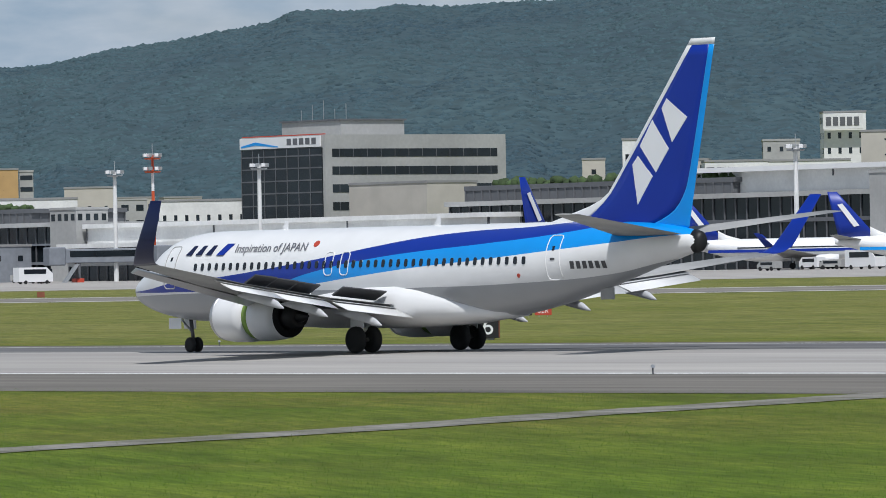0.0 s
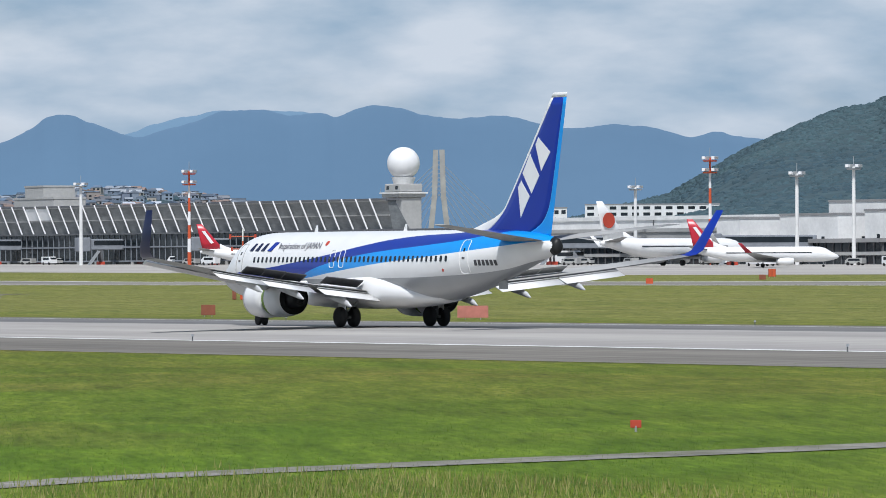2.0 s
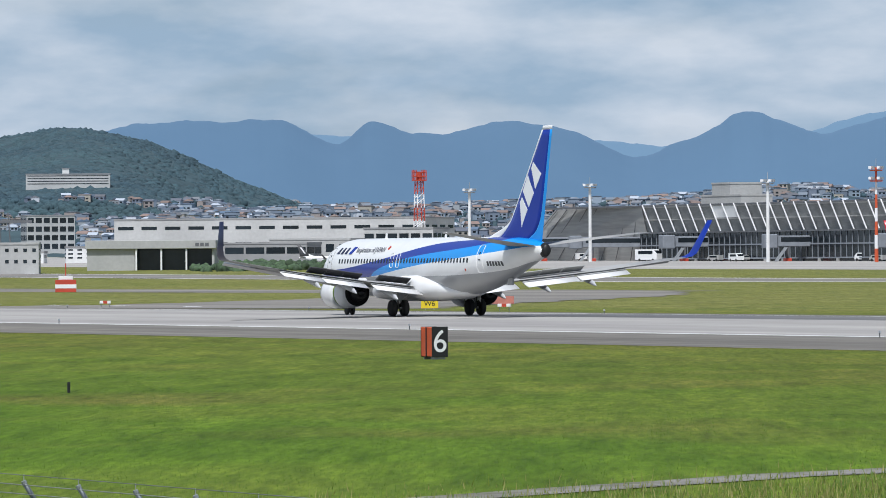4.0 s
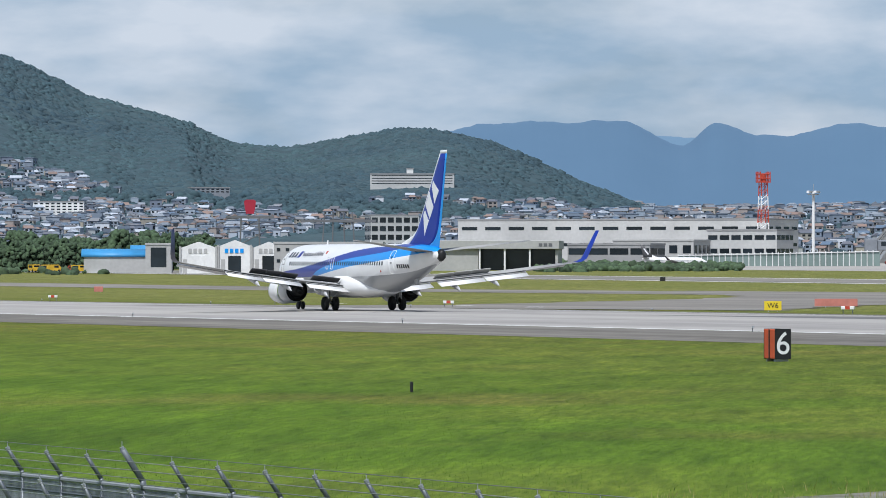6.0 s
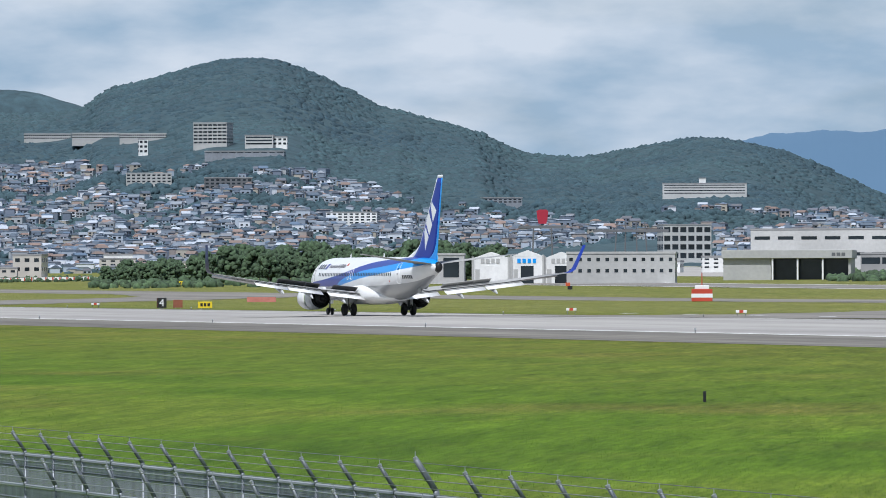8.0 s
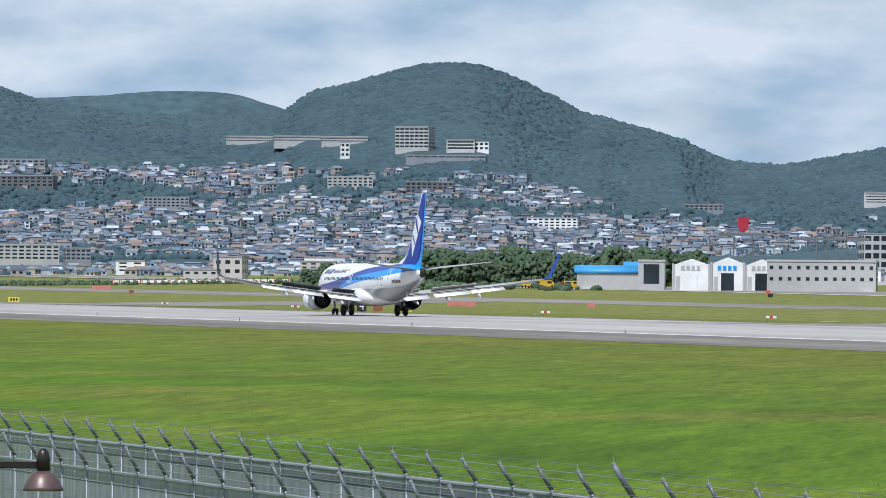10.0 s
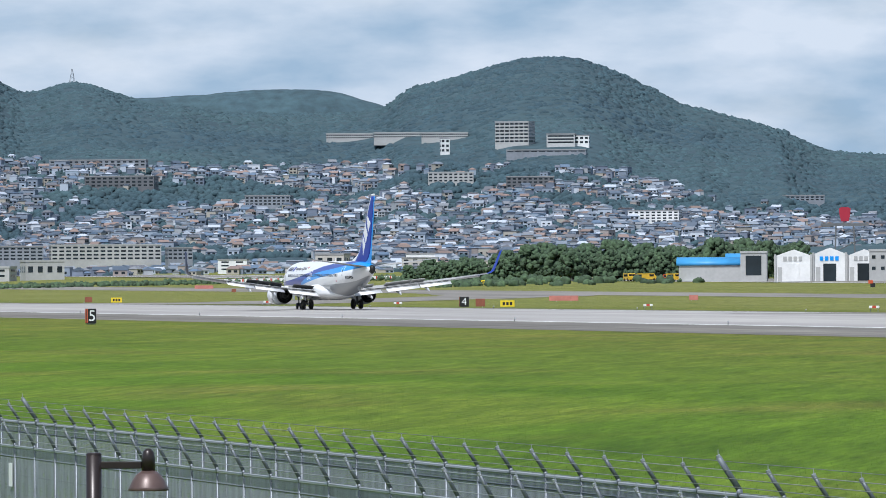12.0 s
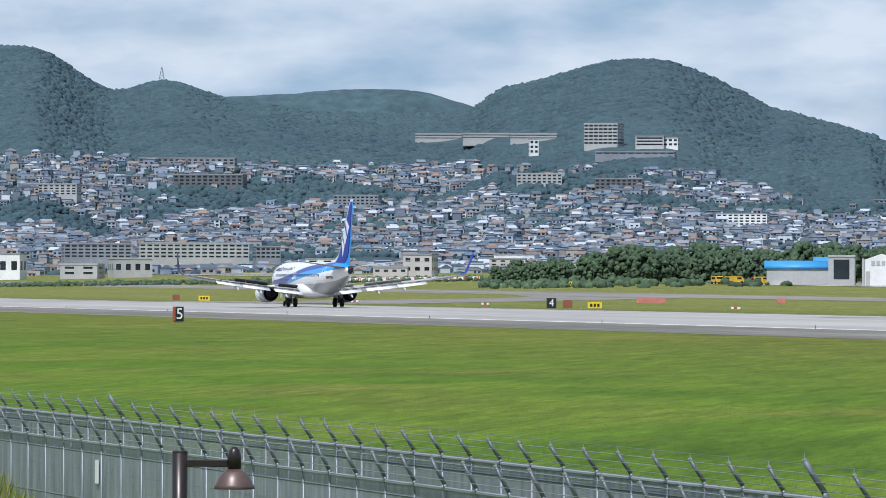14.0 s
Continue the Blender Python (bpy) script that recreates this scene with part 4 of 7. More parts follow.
# Crown colours carry the blue of the haze between mound and hill.
M["crowns"] = material("hazed_hill_crowns", (0.048, 0.088, 0.099), 0.95, color2=(0.033, 0.065, 0.084), scale=0.006, fine=0.12, fine_scale=0.05, per_island=0.16)
HOUSE_TOP = smooth_line([(66, 0.5), (68, 0.55), (70, 0.62), (71.5, 0.66), (72.6, 0.66), (73.2, 0.88), (74, 0.98), (75, 1.0), (76.5, 1.04), (77.6, 1.0), (79, 1.08), (82, 1.1)])


def rise(x, y, z):
    return math.degrees(math.atan2(z - EYE_Z, math.hypot(x, y)))


def on_hill(turn, el, height=main_z, d0=2600, d1=4240):
    """Distance at which the slope reaches an elevation angle."""
    d = d0
    while d < d1:
        x, y = bearing(turn, d)
        if rise(x, y, height(turn, d)) >= el:
            break
        d += 10
    return d


SITES = [(74.43, 1.17, 0.2), (74.0, 1.18, 0.2), (73.8, 1.18, 0.15), (74.1, 1.1, 0.4), (75.5, 1.2, 0.65), (75.05, 1.1, 0.1), (78.1, 0.98, 0.5)]
rng = random.Random(4)
wood_places, house_places = [], []
for k in range(64000):
    turn, d = rng.uniform(67.7, 80.6), math.sqrt(rng.uniform(2750 ** 2, 4330 ** 2))
    x, y = bearing(turn, d)
    z = main_z(turn, d)
    el = rise(x, y, z)
    lim = HOUSE_TOP(turn)
    if any(abs(turn - st) < sw and se - 0.005 < el < se + 0.1 for st, se, sw in SITES):
        continue
    green = noise.noise(Vector((x / 140, y / 140, 2.0))) + 0.5 * noise.noise(Vector((x / 45, y / 45, 7.0)))
    if el < lim - 0.05 * rng.random():
        if green < 0.03 and k % 10 < 3:
            house_places.append((d, x, y, z, turn))
        elif rng.random() < (0.9 if green > 0.03 else 0.42):
            wood_places.append((x, y, z + 0.6, rng.uniform(1.3, 3.0)))
    elif k % 4:
        q = rng.uniform(1.6, 3.7)
        wood_places.append((x, y, z - 0.4 * q, q))
for k in range(42000):
    turn, d = rng.uniform(45.5, 59.8), math.sqrt(rng.uniform(2500 ** 2, 3660 ** 2))
    x, y = bearing(turn, d)
    q = rng.uniform(1.3, 3.0)
    wood_places.append((x, y, right_z(turn, d) - 0.4 * q, q))
for k in range(4200):
    turn, d = rng.uniform(61, 70), rng.uniform(2500, 3320)
    x, y = bearing(turn, d)
    z = town_z(turn, d)
    if k % 5 > 1 and d < 3310:
        house_places.append((d, x, y, z, turn))
    else:
        wood_places.append((x, y, z + 0.7, rng.uniform(1.2, 2.6)))
for k in range(11000):
    turn, d = rng.uniform(71.2, 80.6), math.sqrt(rng.uniform(2510 ** 2, 4200 ** 2))
    x, y = bearing(turn, d)
    z = main_z(turn, d)
    green = noise.noise(Vector((x / 140, y / 140, 2.0))) + 0.5 * noise.noise(Vector((x / 45, y / 45, 7.0)))
    if rise(x, y, z) < HOUSE_TOP(turn) - 0.04 and green < 0.22:
        if k % 3:
            house_places.append((d, x, y, z, turn))
        else:
            wood_places.append((x, y, z + 0.8, rng.uniform(1.3, 2.8)))
for k in range(420):
    turn, d = rng.uniform(74.2, 80.6), rng.uniform(2280, 2560)
    x, y = bearing(turn, d)
    z = max(ground_z(x, y), main_z(turn, d) if d > 2500 else 0)
    if k % 3:
        house_places.append((d, x, y, z - 1.2, turn))
    else:
        wood_places.append((x, y, z, rng.uniform(1.5, 3.2)))
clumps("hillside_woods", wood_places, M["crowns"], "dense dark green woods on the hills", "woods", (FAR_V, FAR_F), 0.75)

# Most wall and roof colours lean to blue, with distance haze mixed in.
HAZED_WALLS = [(0.3, 0.36, 0.43), (0.4, 0.45, 0.52), (0.21, 0.25, 0.31), (0.17, 0.2, 0.26), (0.34, 0.36, 0.38), (0.14, 0.17, 0.22), (0.6, 0.63, 0.68), (0.32, 0.28, 0.26), (0.24, 0.28, 0.34), (0.38, 0.35, 0.3)]
HAZED_ROOFS = [(0.1, 0.13, 0.17), (0.17, 0.2, 0.24), (0.07, 0.095, 0.13), (0.24, 0.27, 0.31), (0.12, 0.125, 0.14), (0.25, 0.18, 0.155), (0.11, 0.16, 0.23), (0.42, 0.46, 0.52), (0.19, 0.2, 0.22), (0.09, 0.115, 0.15), (0.13, 0.14, 0.17), (0.2, 0.15, 0.13)]
M["house_wall"] = palette("house_walls", HAZED_WALLS, 0.85, True)
M["house_roof"] = palette("house_roofs", HAZED_ROOFS, 0.7, True)
M["house_wall_one"] = palette("house_wall", HAZED_WALLS, 0.85, False)
M["house_roof_one"] = palette("house_roof", HAZED_ROOFS, 0.7, False)


def house_shape(w, d, h, rise_, hip, eave=0.22):
    body = np.array([(x, y, z) for x in (-w / 2, w / 2) for y in (-d / 2, d / 2) for z in (-3.0, h)])
    bf = [(0, 1, 3, 2), (4, 6, 7, 5), (0, 4, 5, 1), (2, 3, 7, 6), (1, 5, 7, 3)]
    W, D = w / 2 + eave, d / 2 + eave
    roof = np.array([(-W, -D, h), (W, -D, h), (W, D, h), (-W, D, h), (-W * hip, 0, h + rise_), (W * hip, 0, h + rise_)])
    rf = [(0, 1, 5, 4), (2, 3, 4, 5), (1, 2, 5, 5), (3, 0, 4, 4), (0, 3, 2, 1)]
    return body, bf, roof, rf


house_places.sort()
SIZES = [(4.6, 3.6, 3.1), (5.2, 3.8, 3.2), (4.2, 4.0, 3.4), (6.4, 4.4, 4.2), (4.2, 3.6, 3.0)]
kinds = [house_shape(*SIZES[0], 1.1, 0.55), house_shape(*SIZES[1], 1.2, 0.98), house_shape(*SIZES[2], 0.9, 0.3), house_shape(*SIZES[3], 0.3, 0.9), house_shape(*SIZES[4], 1.3, 0.97)]


def make_house(k):
    w, d, h = SIZES[k]
    body, bf, roof, rf = kinds[k]
    t = empty("house", Matrix.Identity(4), "pale two-storey house with a tiled roof on the hillside", "house", "houses on the hillside")
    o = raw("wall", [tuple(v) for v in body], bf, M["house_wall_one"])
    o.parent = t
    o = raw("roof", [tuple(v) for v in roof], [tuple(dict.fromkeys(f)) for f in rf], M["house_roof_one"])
    o.parent = t
    me = None
    for z in (0.8, 2.3):
        for x in (-w * 0.26, w * 0.26):
            if me is None:
                g = part("window", box(-0.6, 0.6, -0.06, 0.06, -0.4, 0.4), M["glass"], t)
                me = g.data
                g.location = (x, -d / 2 - 0.03, z)
            else:
                shared("window", me, pose(x, -d / 2 - 0.03, z), t)
    return t


near_houses = [h for h in house_places if h[4] > 72.2 and h[0] > 2700 and rise(h[1], h[2], h[3]) > 0.16][:150]
taken = set()
protos = []
for i, (d, x, y, z, turn) in enumerate(near_houses):
    k = rng.randrange(5)
    m = pose(x, y, z, 0, 0, turn + rng.choice((0, 90, 20, -25, 70)) + rng.uniform(-12, 12))
    taken.add((x, y))
    if len(protos) < 5 and i == len(protos):
        h0 = make_house(i)
        h0.matrix_basis = m
        protos.append(h0)
    else:
        copy_thing(protos[k], m)
wall_v, wall_f, roof_v, roof_f, win_v, win_f = [], [], [], [], [], []
for d, x, y, z, turn in house_places:
    if (x, y) in taken:
        continue
    k = rng.choice((0, 0, 1, 1, 2, 3, 4))
    body, bf, roof, rf = kinds[k]
    a = radians(turn + rng.choice((0, 90, 20, -25, 70)) + rng.uniform(-12, 12))
    s = rng.uniform(0.62, 1.05)
    tr = np.array([[math.cos(a), math.sin(a), 0], [-math.sin(a), math.cos(a), 0], [0, 0, 1]]) * s
    o = len(wall_v) * 8
    wall_v.append(body @ tr + (x, y, z))
    wall_f += [[q + o for q in f] for f in bf]
    o = len(roof_v) * 6
    roof_v.append(roof @ tr + (x, y, z))
    roof_f += [[q + o for q in f] for f in rf]
    w2, d2 = body[:, 0].max(), body[:, 1].max() + 0.06
    for sgn in (-1, 1):
        for zz in (0.3, 1.9):
            for xx in (-0.5, 0.45):
                o = len(win_v) * 4
                q = np.array([(xx * w2 - 0.65, sgn * d2, zz), (xx * w2 + 0.65, sgn * d2, zz), (xx * w2 + 0.65, sgn * d2, zz + 0.8), (xx * w2 - 0.65, sgn * d2, zz + 0.8)])
                win_v.append(q @ tr + (x, y, z))
                win_f.append([o, o + 1, o + 2, o + 3])
roof_faces = np.array(roof_f)
tris = np.concatenate([roof_faces[:, [0, 1, 2]], roof_faces[[len(set(f)) == 4 for f in roof_f]][:, [0, 2, 3]]])
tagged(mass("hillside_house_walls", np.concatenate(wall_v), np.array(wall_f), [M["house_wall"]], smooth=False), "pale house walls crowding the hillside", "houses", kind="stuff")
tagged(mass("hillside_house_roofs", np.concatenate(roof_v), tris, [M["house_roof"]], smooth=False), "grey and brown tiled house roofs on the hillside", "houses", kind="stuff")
tagged(mass("hillside_house_windows", np.concatenate(win_v), np.array(win_f), [M["glass"]], smooth=False), "dark windows of the hillside houses", "houses", kind="stuff")


def building(name, label, m, w, d, h, floors, bays, wall="wall_white", ribbon=0.0, win=(0.6, 0.5), parapet=0.5, sides=True, category="building", first=1.0):
    """A block with a recessed window for every bay and floor, or one ribbon a floor. Local -y is its front."""
    t = empty(name, m, label, category)
    bm = box(-w / 2, w / 2, -d / 2, d / 2, -3, h)
    body = part("wall", bm, M[wall], t)
    part("roof", box(-w / 2 - 0.15, w / 2 + 0.15, -d / 2 - 0.15, d / 2 + 0.15, h + 0.004, h + parapet), M["roof_grey"] if wall != "wall_grey" else M["wall_grey"], t)
    fh = (h - first) / floors
    faces = [(w, pose(0, -d / 2, 0))] + ([(d, pose(w / 2, 0, 0, 0, 0, 90)), (d, pose(-w / 2, 0, 0, 0, 0, -90))] if sides else [])
    for width, side in faces:
        nb = 1 if ribbon else max(1, round(bays * width / w))
        bw = width / nb
        ww, wh = bw * (ribbon or win[0]), fh * win[1]
        pane_me = None
        for fl in range(floors):
            for k in range(nb):
                at = side @ pose(-width / 2 + bw * (k + 0.5), 0, first + fh * (fl + 0.5))
                if pane_me is None:
                    g = part("window", box(-ww / 2, ww / 2, -0.05, 0.25, -wh / 2, wh / 2), M["glass"], body)
                    pane_me = g.data
                    g.matrix_basis = at
                else:
                    shared("window", pane_me, at, body)
    return t


def far_block(name, label, turn, dist, z, w, d, h, floors, bays, wall="wall_white", skew=0, **kw):
    x, y = bearing(turn, dist)
    return building(name, label, pose(x, y, z, 0, 0, turn + skew), w, d, h, floors, bays, wall, **kw)


# the big buildings on the wooded slope
def slope_block(name, label, turn, el, wide, tall, floors, bays, wall, skew=0, height=main_z, **kw):
    """A block whose foot stands on the slope at an elevation angle; its width and height are given as angles too."""
    dist = on_hill(turn, el, height)
    x, y = bearing(turn, dist)
    w, h = dist * radians(wide), dist * radians(tall)
    foot = height(turn, dist)
    return building(name, label, pose(x, y, foot, 0, 0, turn + skew), w, min(w * 0.6, 13), h, floors, bays, wall, **kw)


slope_block("hillside_office", "pale glazed seven-storey block among trees on the hillside", 74.43, 1.16, 0.31, 0.2, 6, 7, "wall_grey", -18, win=(0.82, 0.5))
slope_block("hillside_hall", "low pale hall beside the glazed block on the hillside", 74.02, 1.165, 0.25, 0.1, 3, 6, "wall_pale", -6, ribbon=0.92, win=(0.8, 0.5))
slope_block("hillside_annex", "low white annex on the hillside", 73.84, 1.16, 0.13, 0.09, 2, 3, "wall_white", -6)
slope_block("terrace_wall", "long grey retaining terrace on the hillside", 74.15, 1.09, 0.7, 0.035, 1, 10, "wall_mid", -4, win=(0.8, 0.4))
for turn in (75.05, 75.47, 75.89):
    slope_block("long_hillside_block", "long grey block half hidden by trees on the hillside", turn, 1.215, 0.41, 0.06, 2, 22, "wall_grey", 0, win=(0.78, 0.42))
slope_block("white_pavilion", "small white concrete tower house on the hillside", 75.05, 1.09, 0.08, 0.14, 3, 2, "wall_white", 10)
slope_block("hill_hotel", "long white four-storey hotel on the wooded hill", 70.1, 0.72, 0.74, 0.11, 4, 16, "wall_pale", 0, ribbon=0.96, win=(0.7, 0.32))
slope_block("hotel_lift_house", "small white lift house behind the hotel roof", 70.12, 0.75, 0.06, 0.13, 1, 1, "wall_white", 0, win=(0.2, 0.2))
far_block("white_office", "white framed five-storey office block in the town", 70.28, 2650, 10, 20, 12, 15, 4, 6, "wall_pale", 12, win=(0.75, 0.6))
for turn, dist, z, w, h, fl, bays in ((78.9, 2600, 10.5, 27, 6.4, 4, 10), (78.05, 2600, 10.5, 44, 6.8, 4, 16), (77.4, 2620, 10.5, 10, 5.6, 3, 5)):
    far_block("apartment_block", "long pale four-storey apartment block below the hillside", turn, dist, z, w, 11, h, fl, bays, "wall_mid" if w < 40 else "wall_grey", 6, win=(0.7, 0.45))
for turn, el, wide, tall, fl, bays, wall in ((77.9, 0.8, 0.62, 0.11, 3, 12, "wall_dark"), (75.0, 0.82, 0.4, 0.1, 3, 9, "wall_grey"), (74.3, 0.78, 0.42, 0.11, 3, 9, "wall_dark"), (79.3, 0.7, 0.5, 0.11, 4, 10, "wall_grey"),
                                             (76.6, 0.62, 0.4, 0.1, 3, 10, "wall_mid"), (73.2, 0.45, 0.45, 0.12, 4, 9, "wall_white"), (78.1, 0.98, 0.85, 0.07, 2, 16, "wall_mid"), (71.9, 0.65, 0.35, 0.06, 2, 8, "wall_mid")):
    slope_block("hillside_flats", "long low block of flats on the hillside", turn, el, wide, tall, fl, bays, wall, rng.uniform(-12, 12), win=(0.6, 0.5))

# tall lattice mast on the ridge
x, y = bearing(78.33, 4260)
mast = empty("ridge_pylon", pose(x, y, main_z(78.33, 4260) - 1), "thin grey lattice pylon on the ridge", "pylon")
for sx, sy in ((-1, -1), (1, -1), (1, 1), (-1, 1)):
    part("leg", tube((sx * 2, sy * 2, 0), (sx * 0.2, sy * 0.2, 12), 0.22, 0.15, 5), M["steel"], mast)
for z in (3, 6, 8.5, 10.5):
    part("cross_arm", tube((-3.2 + z * 0.15, 0, z), (3.2 - z * 0.15, 0, z), 0.15, seg=5), M["steel"], mast)

# cable-stayed bridge tower far behind
x, y = bearing(60.78, 3700)
br = empty("bridge", pose(x, y, 8, 0, 0, 60.8), "grey cable-stayed bridge tower far behind the terminal", "bridge")
for s in (-1, 1):
    part("tower_leg", loft([[(s * 6.5 - 1.6, -1.5, 0), (s * 6.5 + 1.6, -1.5, 0), (s * 6.5 + 1.6, 1.5, 0), (s * 6.5 - 1.6, 1.5, 0)], [(s * 2.5 - 1.5, -1.5, 36), (s * 2.5 + 1.5, -1.5, 36), (s * 2.5 + 1.5, 1.5, 36), (s * 2.5 - 1.5, 1.5, 36)],
                            [(s * 1.8 - 1.5, -1.5, 62), (s * 1.8 + 1.5, -1.5, 62), (s * 1.8 + 1.5, 1.5, 62), (s * 1.8 - 1.5, 1.5, 62)]]), M["concrete"], br)
part("deck", box(-60, 60, -4, 4, 9, 11), M["concrete"], br)
for k in range(9):
    for s in (-1, 1):
        part("stay_cable", tube((0, 0, 56 - 2.4 * k), (s * (46 - 4.4 * k), 0, 11), 0.16, seg=5), M["steel"], br)
for turn, dist, z, w, h, fl, bays in ((58.9, 2900, 24, 60, 6.5, 2, 12), (59.9, 3000, 22, 26, 8, 2, 8)):
    far_block("distant_flats", "long white flats far behind the terminal", turn, dist, z, w, 12, h, fl, bays, "wall_white", 0)


# ---- things on the airfield ----
def text_mesh(body, size, mat, name, parent, m, extrude=0.01):
    fc = bpy.data.curves.new(name, "FONT")
    fc.body, fc.size, fc.extrude, fc.align_x, fc.align_y = body, size, extrude, "CENTER", "CENTER"
    tmp = new(name, fc)
    me = bpy.data.meshes.new_from_object(tmp.evaluated_get(bpy.context.evaluated_depsgraph_get()))
    bpy.data.objects.remove(tmp)
    me.materials.append(mat)
    ob = new(name, me)
    ob.parent, ob.matrix_basis = parent, m
    return ob


def distance_sign(x, y, digit, turn=0, half=0.37):
    t = empty("distance_sign", pose(x, y, ground_z(x, y), 0, 0, turn), "box sign with a white %s on black and orange sides" % digit, "sign", "runway distance signs")
    part("cabinet", box(-0.55, 0.6, 0.01 - half, half - 0.01, 0.12, 1.36, bevel=0.02), M["orange"], t, "weathered orange cabinet")
    part("face", box(0.602, 0.63, -half, half, 0.1, 1.38, bevel=0.005), M["black"], t, "black face")
    part("back_face", box(-0.58, -0.552, -half, half, 0.1, 1.38, bevel=0.005), M["black"], t, "black face")
    part("side_rib", box(-0.02, 0.06, -half - 0.02, 0.008 - half, 0.12, 1.36), M["black"], t)
    for sx in (-0.4, 0.45):
        part("foot", box(sx - 0.05, sx + 0.05, -0.3, 0.3, -0.05, 0.118), M["steel"], t)
    text_mesh(digit, 1.36, M["white"], "digit", t, pose(0.636, 0, 0.72, 90, 0, 90), 0.004)
    return t


distance_sign(-253, 108, "6")
distance_sign(-559, 117, "5")
distance_sign(-811, 219, "4", -12, 0.6)
distance_sign(-279, 232, "6", -43, 0.6)
distance_sign(-891, 560, "5", 60)


def board(name, label, x, y, w, h, mat, turn=66, text="", text_mat="black", legs=2, depth=0.12, stripes=0, lift=0.15):
    t = empty(name, pose(x, y, ground_z(x, y), 0, 0, turn), label, "sign" if text or name.endswith("sign") else "marker board")
    p = part("panel", box(-w / 2, w / 2, -depth / 2, depth / 2, lift, lift + h, bevel=0.01), M[mat], t)
    for k in range(legs):
        lx = -w / 2 + w * (k + 0.5) / legs
        part("leg", tube((lx, 0, -0.05), (lx, 0, lift + 0.05), 0.03, seg=6), M["steel"], t)
    for k in range(stripes):
        part("stripe", box(-w / 2 + w * (2 * k + 0.6) / (2 * stripes), -w / 2 + w * (2 * k + 1.3) / (2 * stripes), -depth / 2 - 0.012, -depth / 2 + 0.004, lift + 0.02, lift + h - 0.02), M["white"], t)
    if text:
        text_mesh(text, h * 0.8, M[text_mat], "lettering", t, pose(0, -depth / 2 - 0.012, lift + h / 2, 90), 0.004)
    return t


M["pink"] = material("faded_red_board", (0.55, 0.2, 0.16), 0.7, vary=0.25, scale=1.2)
M["brown_board"] = material("rusty_red_board", (0.28, 0.09, 0.05), 0.7, vary=0.3, scale=1.2)
board("taxiway_sign", "yellow taxiway sign with black letters", -521, 222, 1.5, 0.8, "yellow", 66, "W6")
for x, y, turn in ((-790, 219, 75), (-1040, 222, 78), (-1543, 422, 75), (-640, 560, 52)):
    t = board("guidance_sign", "yellow guidance sign with dark unreadable marks", x, y, 1.8, 0.8, "yellow", turn)
    for k in range(3):
        part("mark", box(-0.6 + k * 0.45, -0.3 + k * 0.45, -0.075, -0.056, 0.35, 0.75), M["black"], t)
for x, y, w, h, turn, mat, st in ((-401, 227, 2.2, 0.85, 61, "pink", 0), (-444, 228, 1.1, 0.8, 62, "brown_board", 0), (-585, 256, 4.2, 0.75, 66, "pink", 0), (-803, 219, 1.2, 1.0, 75, "brown_board", 0),
                                  (-1048, 219, 1.2, 0.9, 78, "brown_board", 0), (-984, 282, 4.6, 0.8, 74, "pink", 0), (-1560, 355, 4.6, 0.8, 77, "pink", 0), (-960, 296, 1.4, 0.8, 72, "pink", 0)):
    board("marker_board", "faded red marker board standing on the grass", x, y, w, h, mat, turn, stripes=st)
for x, y, turn in ((-620, 470, 55), (-560, 450, 52), (-780, 470, 58), (-880, 460, 62), (-1010, 455, 66), (-1120, 455, 68), (-1330, 450, 71), (-1500, 440, 73), (-700, 505, 55), (-960, 505, 62), (-1240, 420, 71), (-1420, 330, 76), (-830, 520, 58), (-500, 520, 45), (-560, 585, 45)):
    board("small_marker", "small dark marker box beside the taxiway", x, y, 1.0, 0.75, rng.choice(("black", "brown_board", "orange")), turn, depth=0.4, lift=0.1)
board("taxiway_sign", "black holding sign with yellow characters", -382.6, 321.9, 0.95, 0.65, "black", 50, "B4", "yellow")
board("runway_sign", "red runway sign with white characters", -381.7, 322.9, 1.3, 0.65, "red", 50, "32R", "white")
board("small_red_sign", "small red warning sign in the near grass", -139.6, 83.7, 0.28, 0.2, "red", 59, legs=1, depth=0.03, lift=0.1)

# short black post in the grass
x, y = -210, 76
post = empty("marker_post", pose(x, y, ground_z(x, y)), "short black post standing in the grass", "post")
part("shaft", tube((0, 0, -0.1), (0, 0, 0.33), 0.055, seg=10), M["black"], post)
part("cap", tube((0, 0, 0.331), (0, 0, 0.37), 0.062, 0.05, seg=10), M["black"], post)


# runway edge lights
def edge_light():
    t = empty("runway_light", Matrix.Identity(4), "small dark runway edge light with a clear lens", "light", "runway edge lights")
    part("stem", tube((0, 0, -0.02), (0, 0, 0.22), 0.03, seg=8), M["wall_dark"], t)
    part("lens", tube((0, 0, 0.222), (0, 0, 0.33), 0.08, 0.055, seg=10), M["metal"], t, "clear lens")
    return t


light0 = edge_light()
light0.matrix_basis = pose(-108, 147.0, ground_z(-108, 147) + 0.02)
for k in range(-3, 26):
    for y in (147.0, 206.2):
        if (k, y) != (-3, 147.0):
            x = -288 - 60 * k if y < 200 else -270 - 60 * k
            copy_thing(light0, pose(x, y, ground_z(x, y) + 0.02))


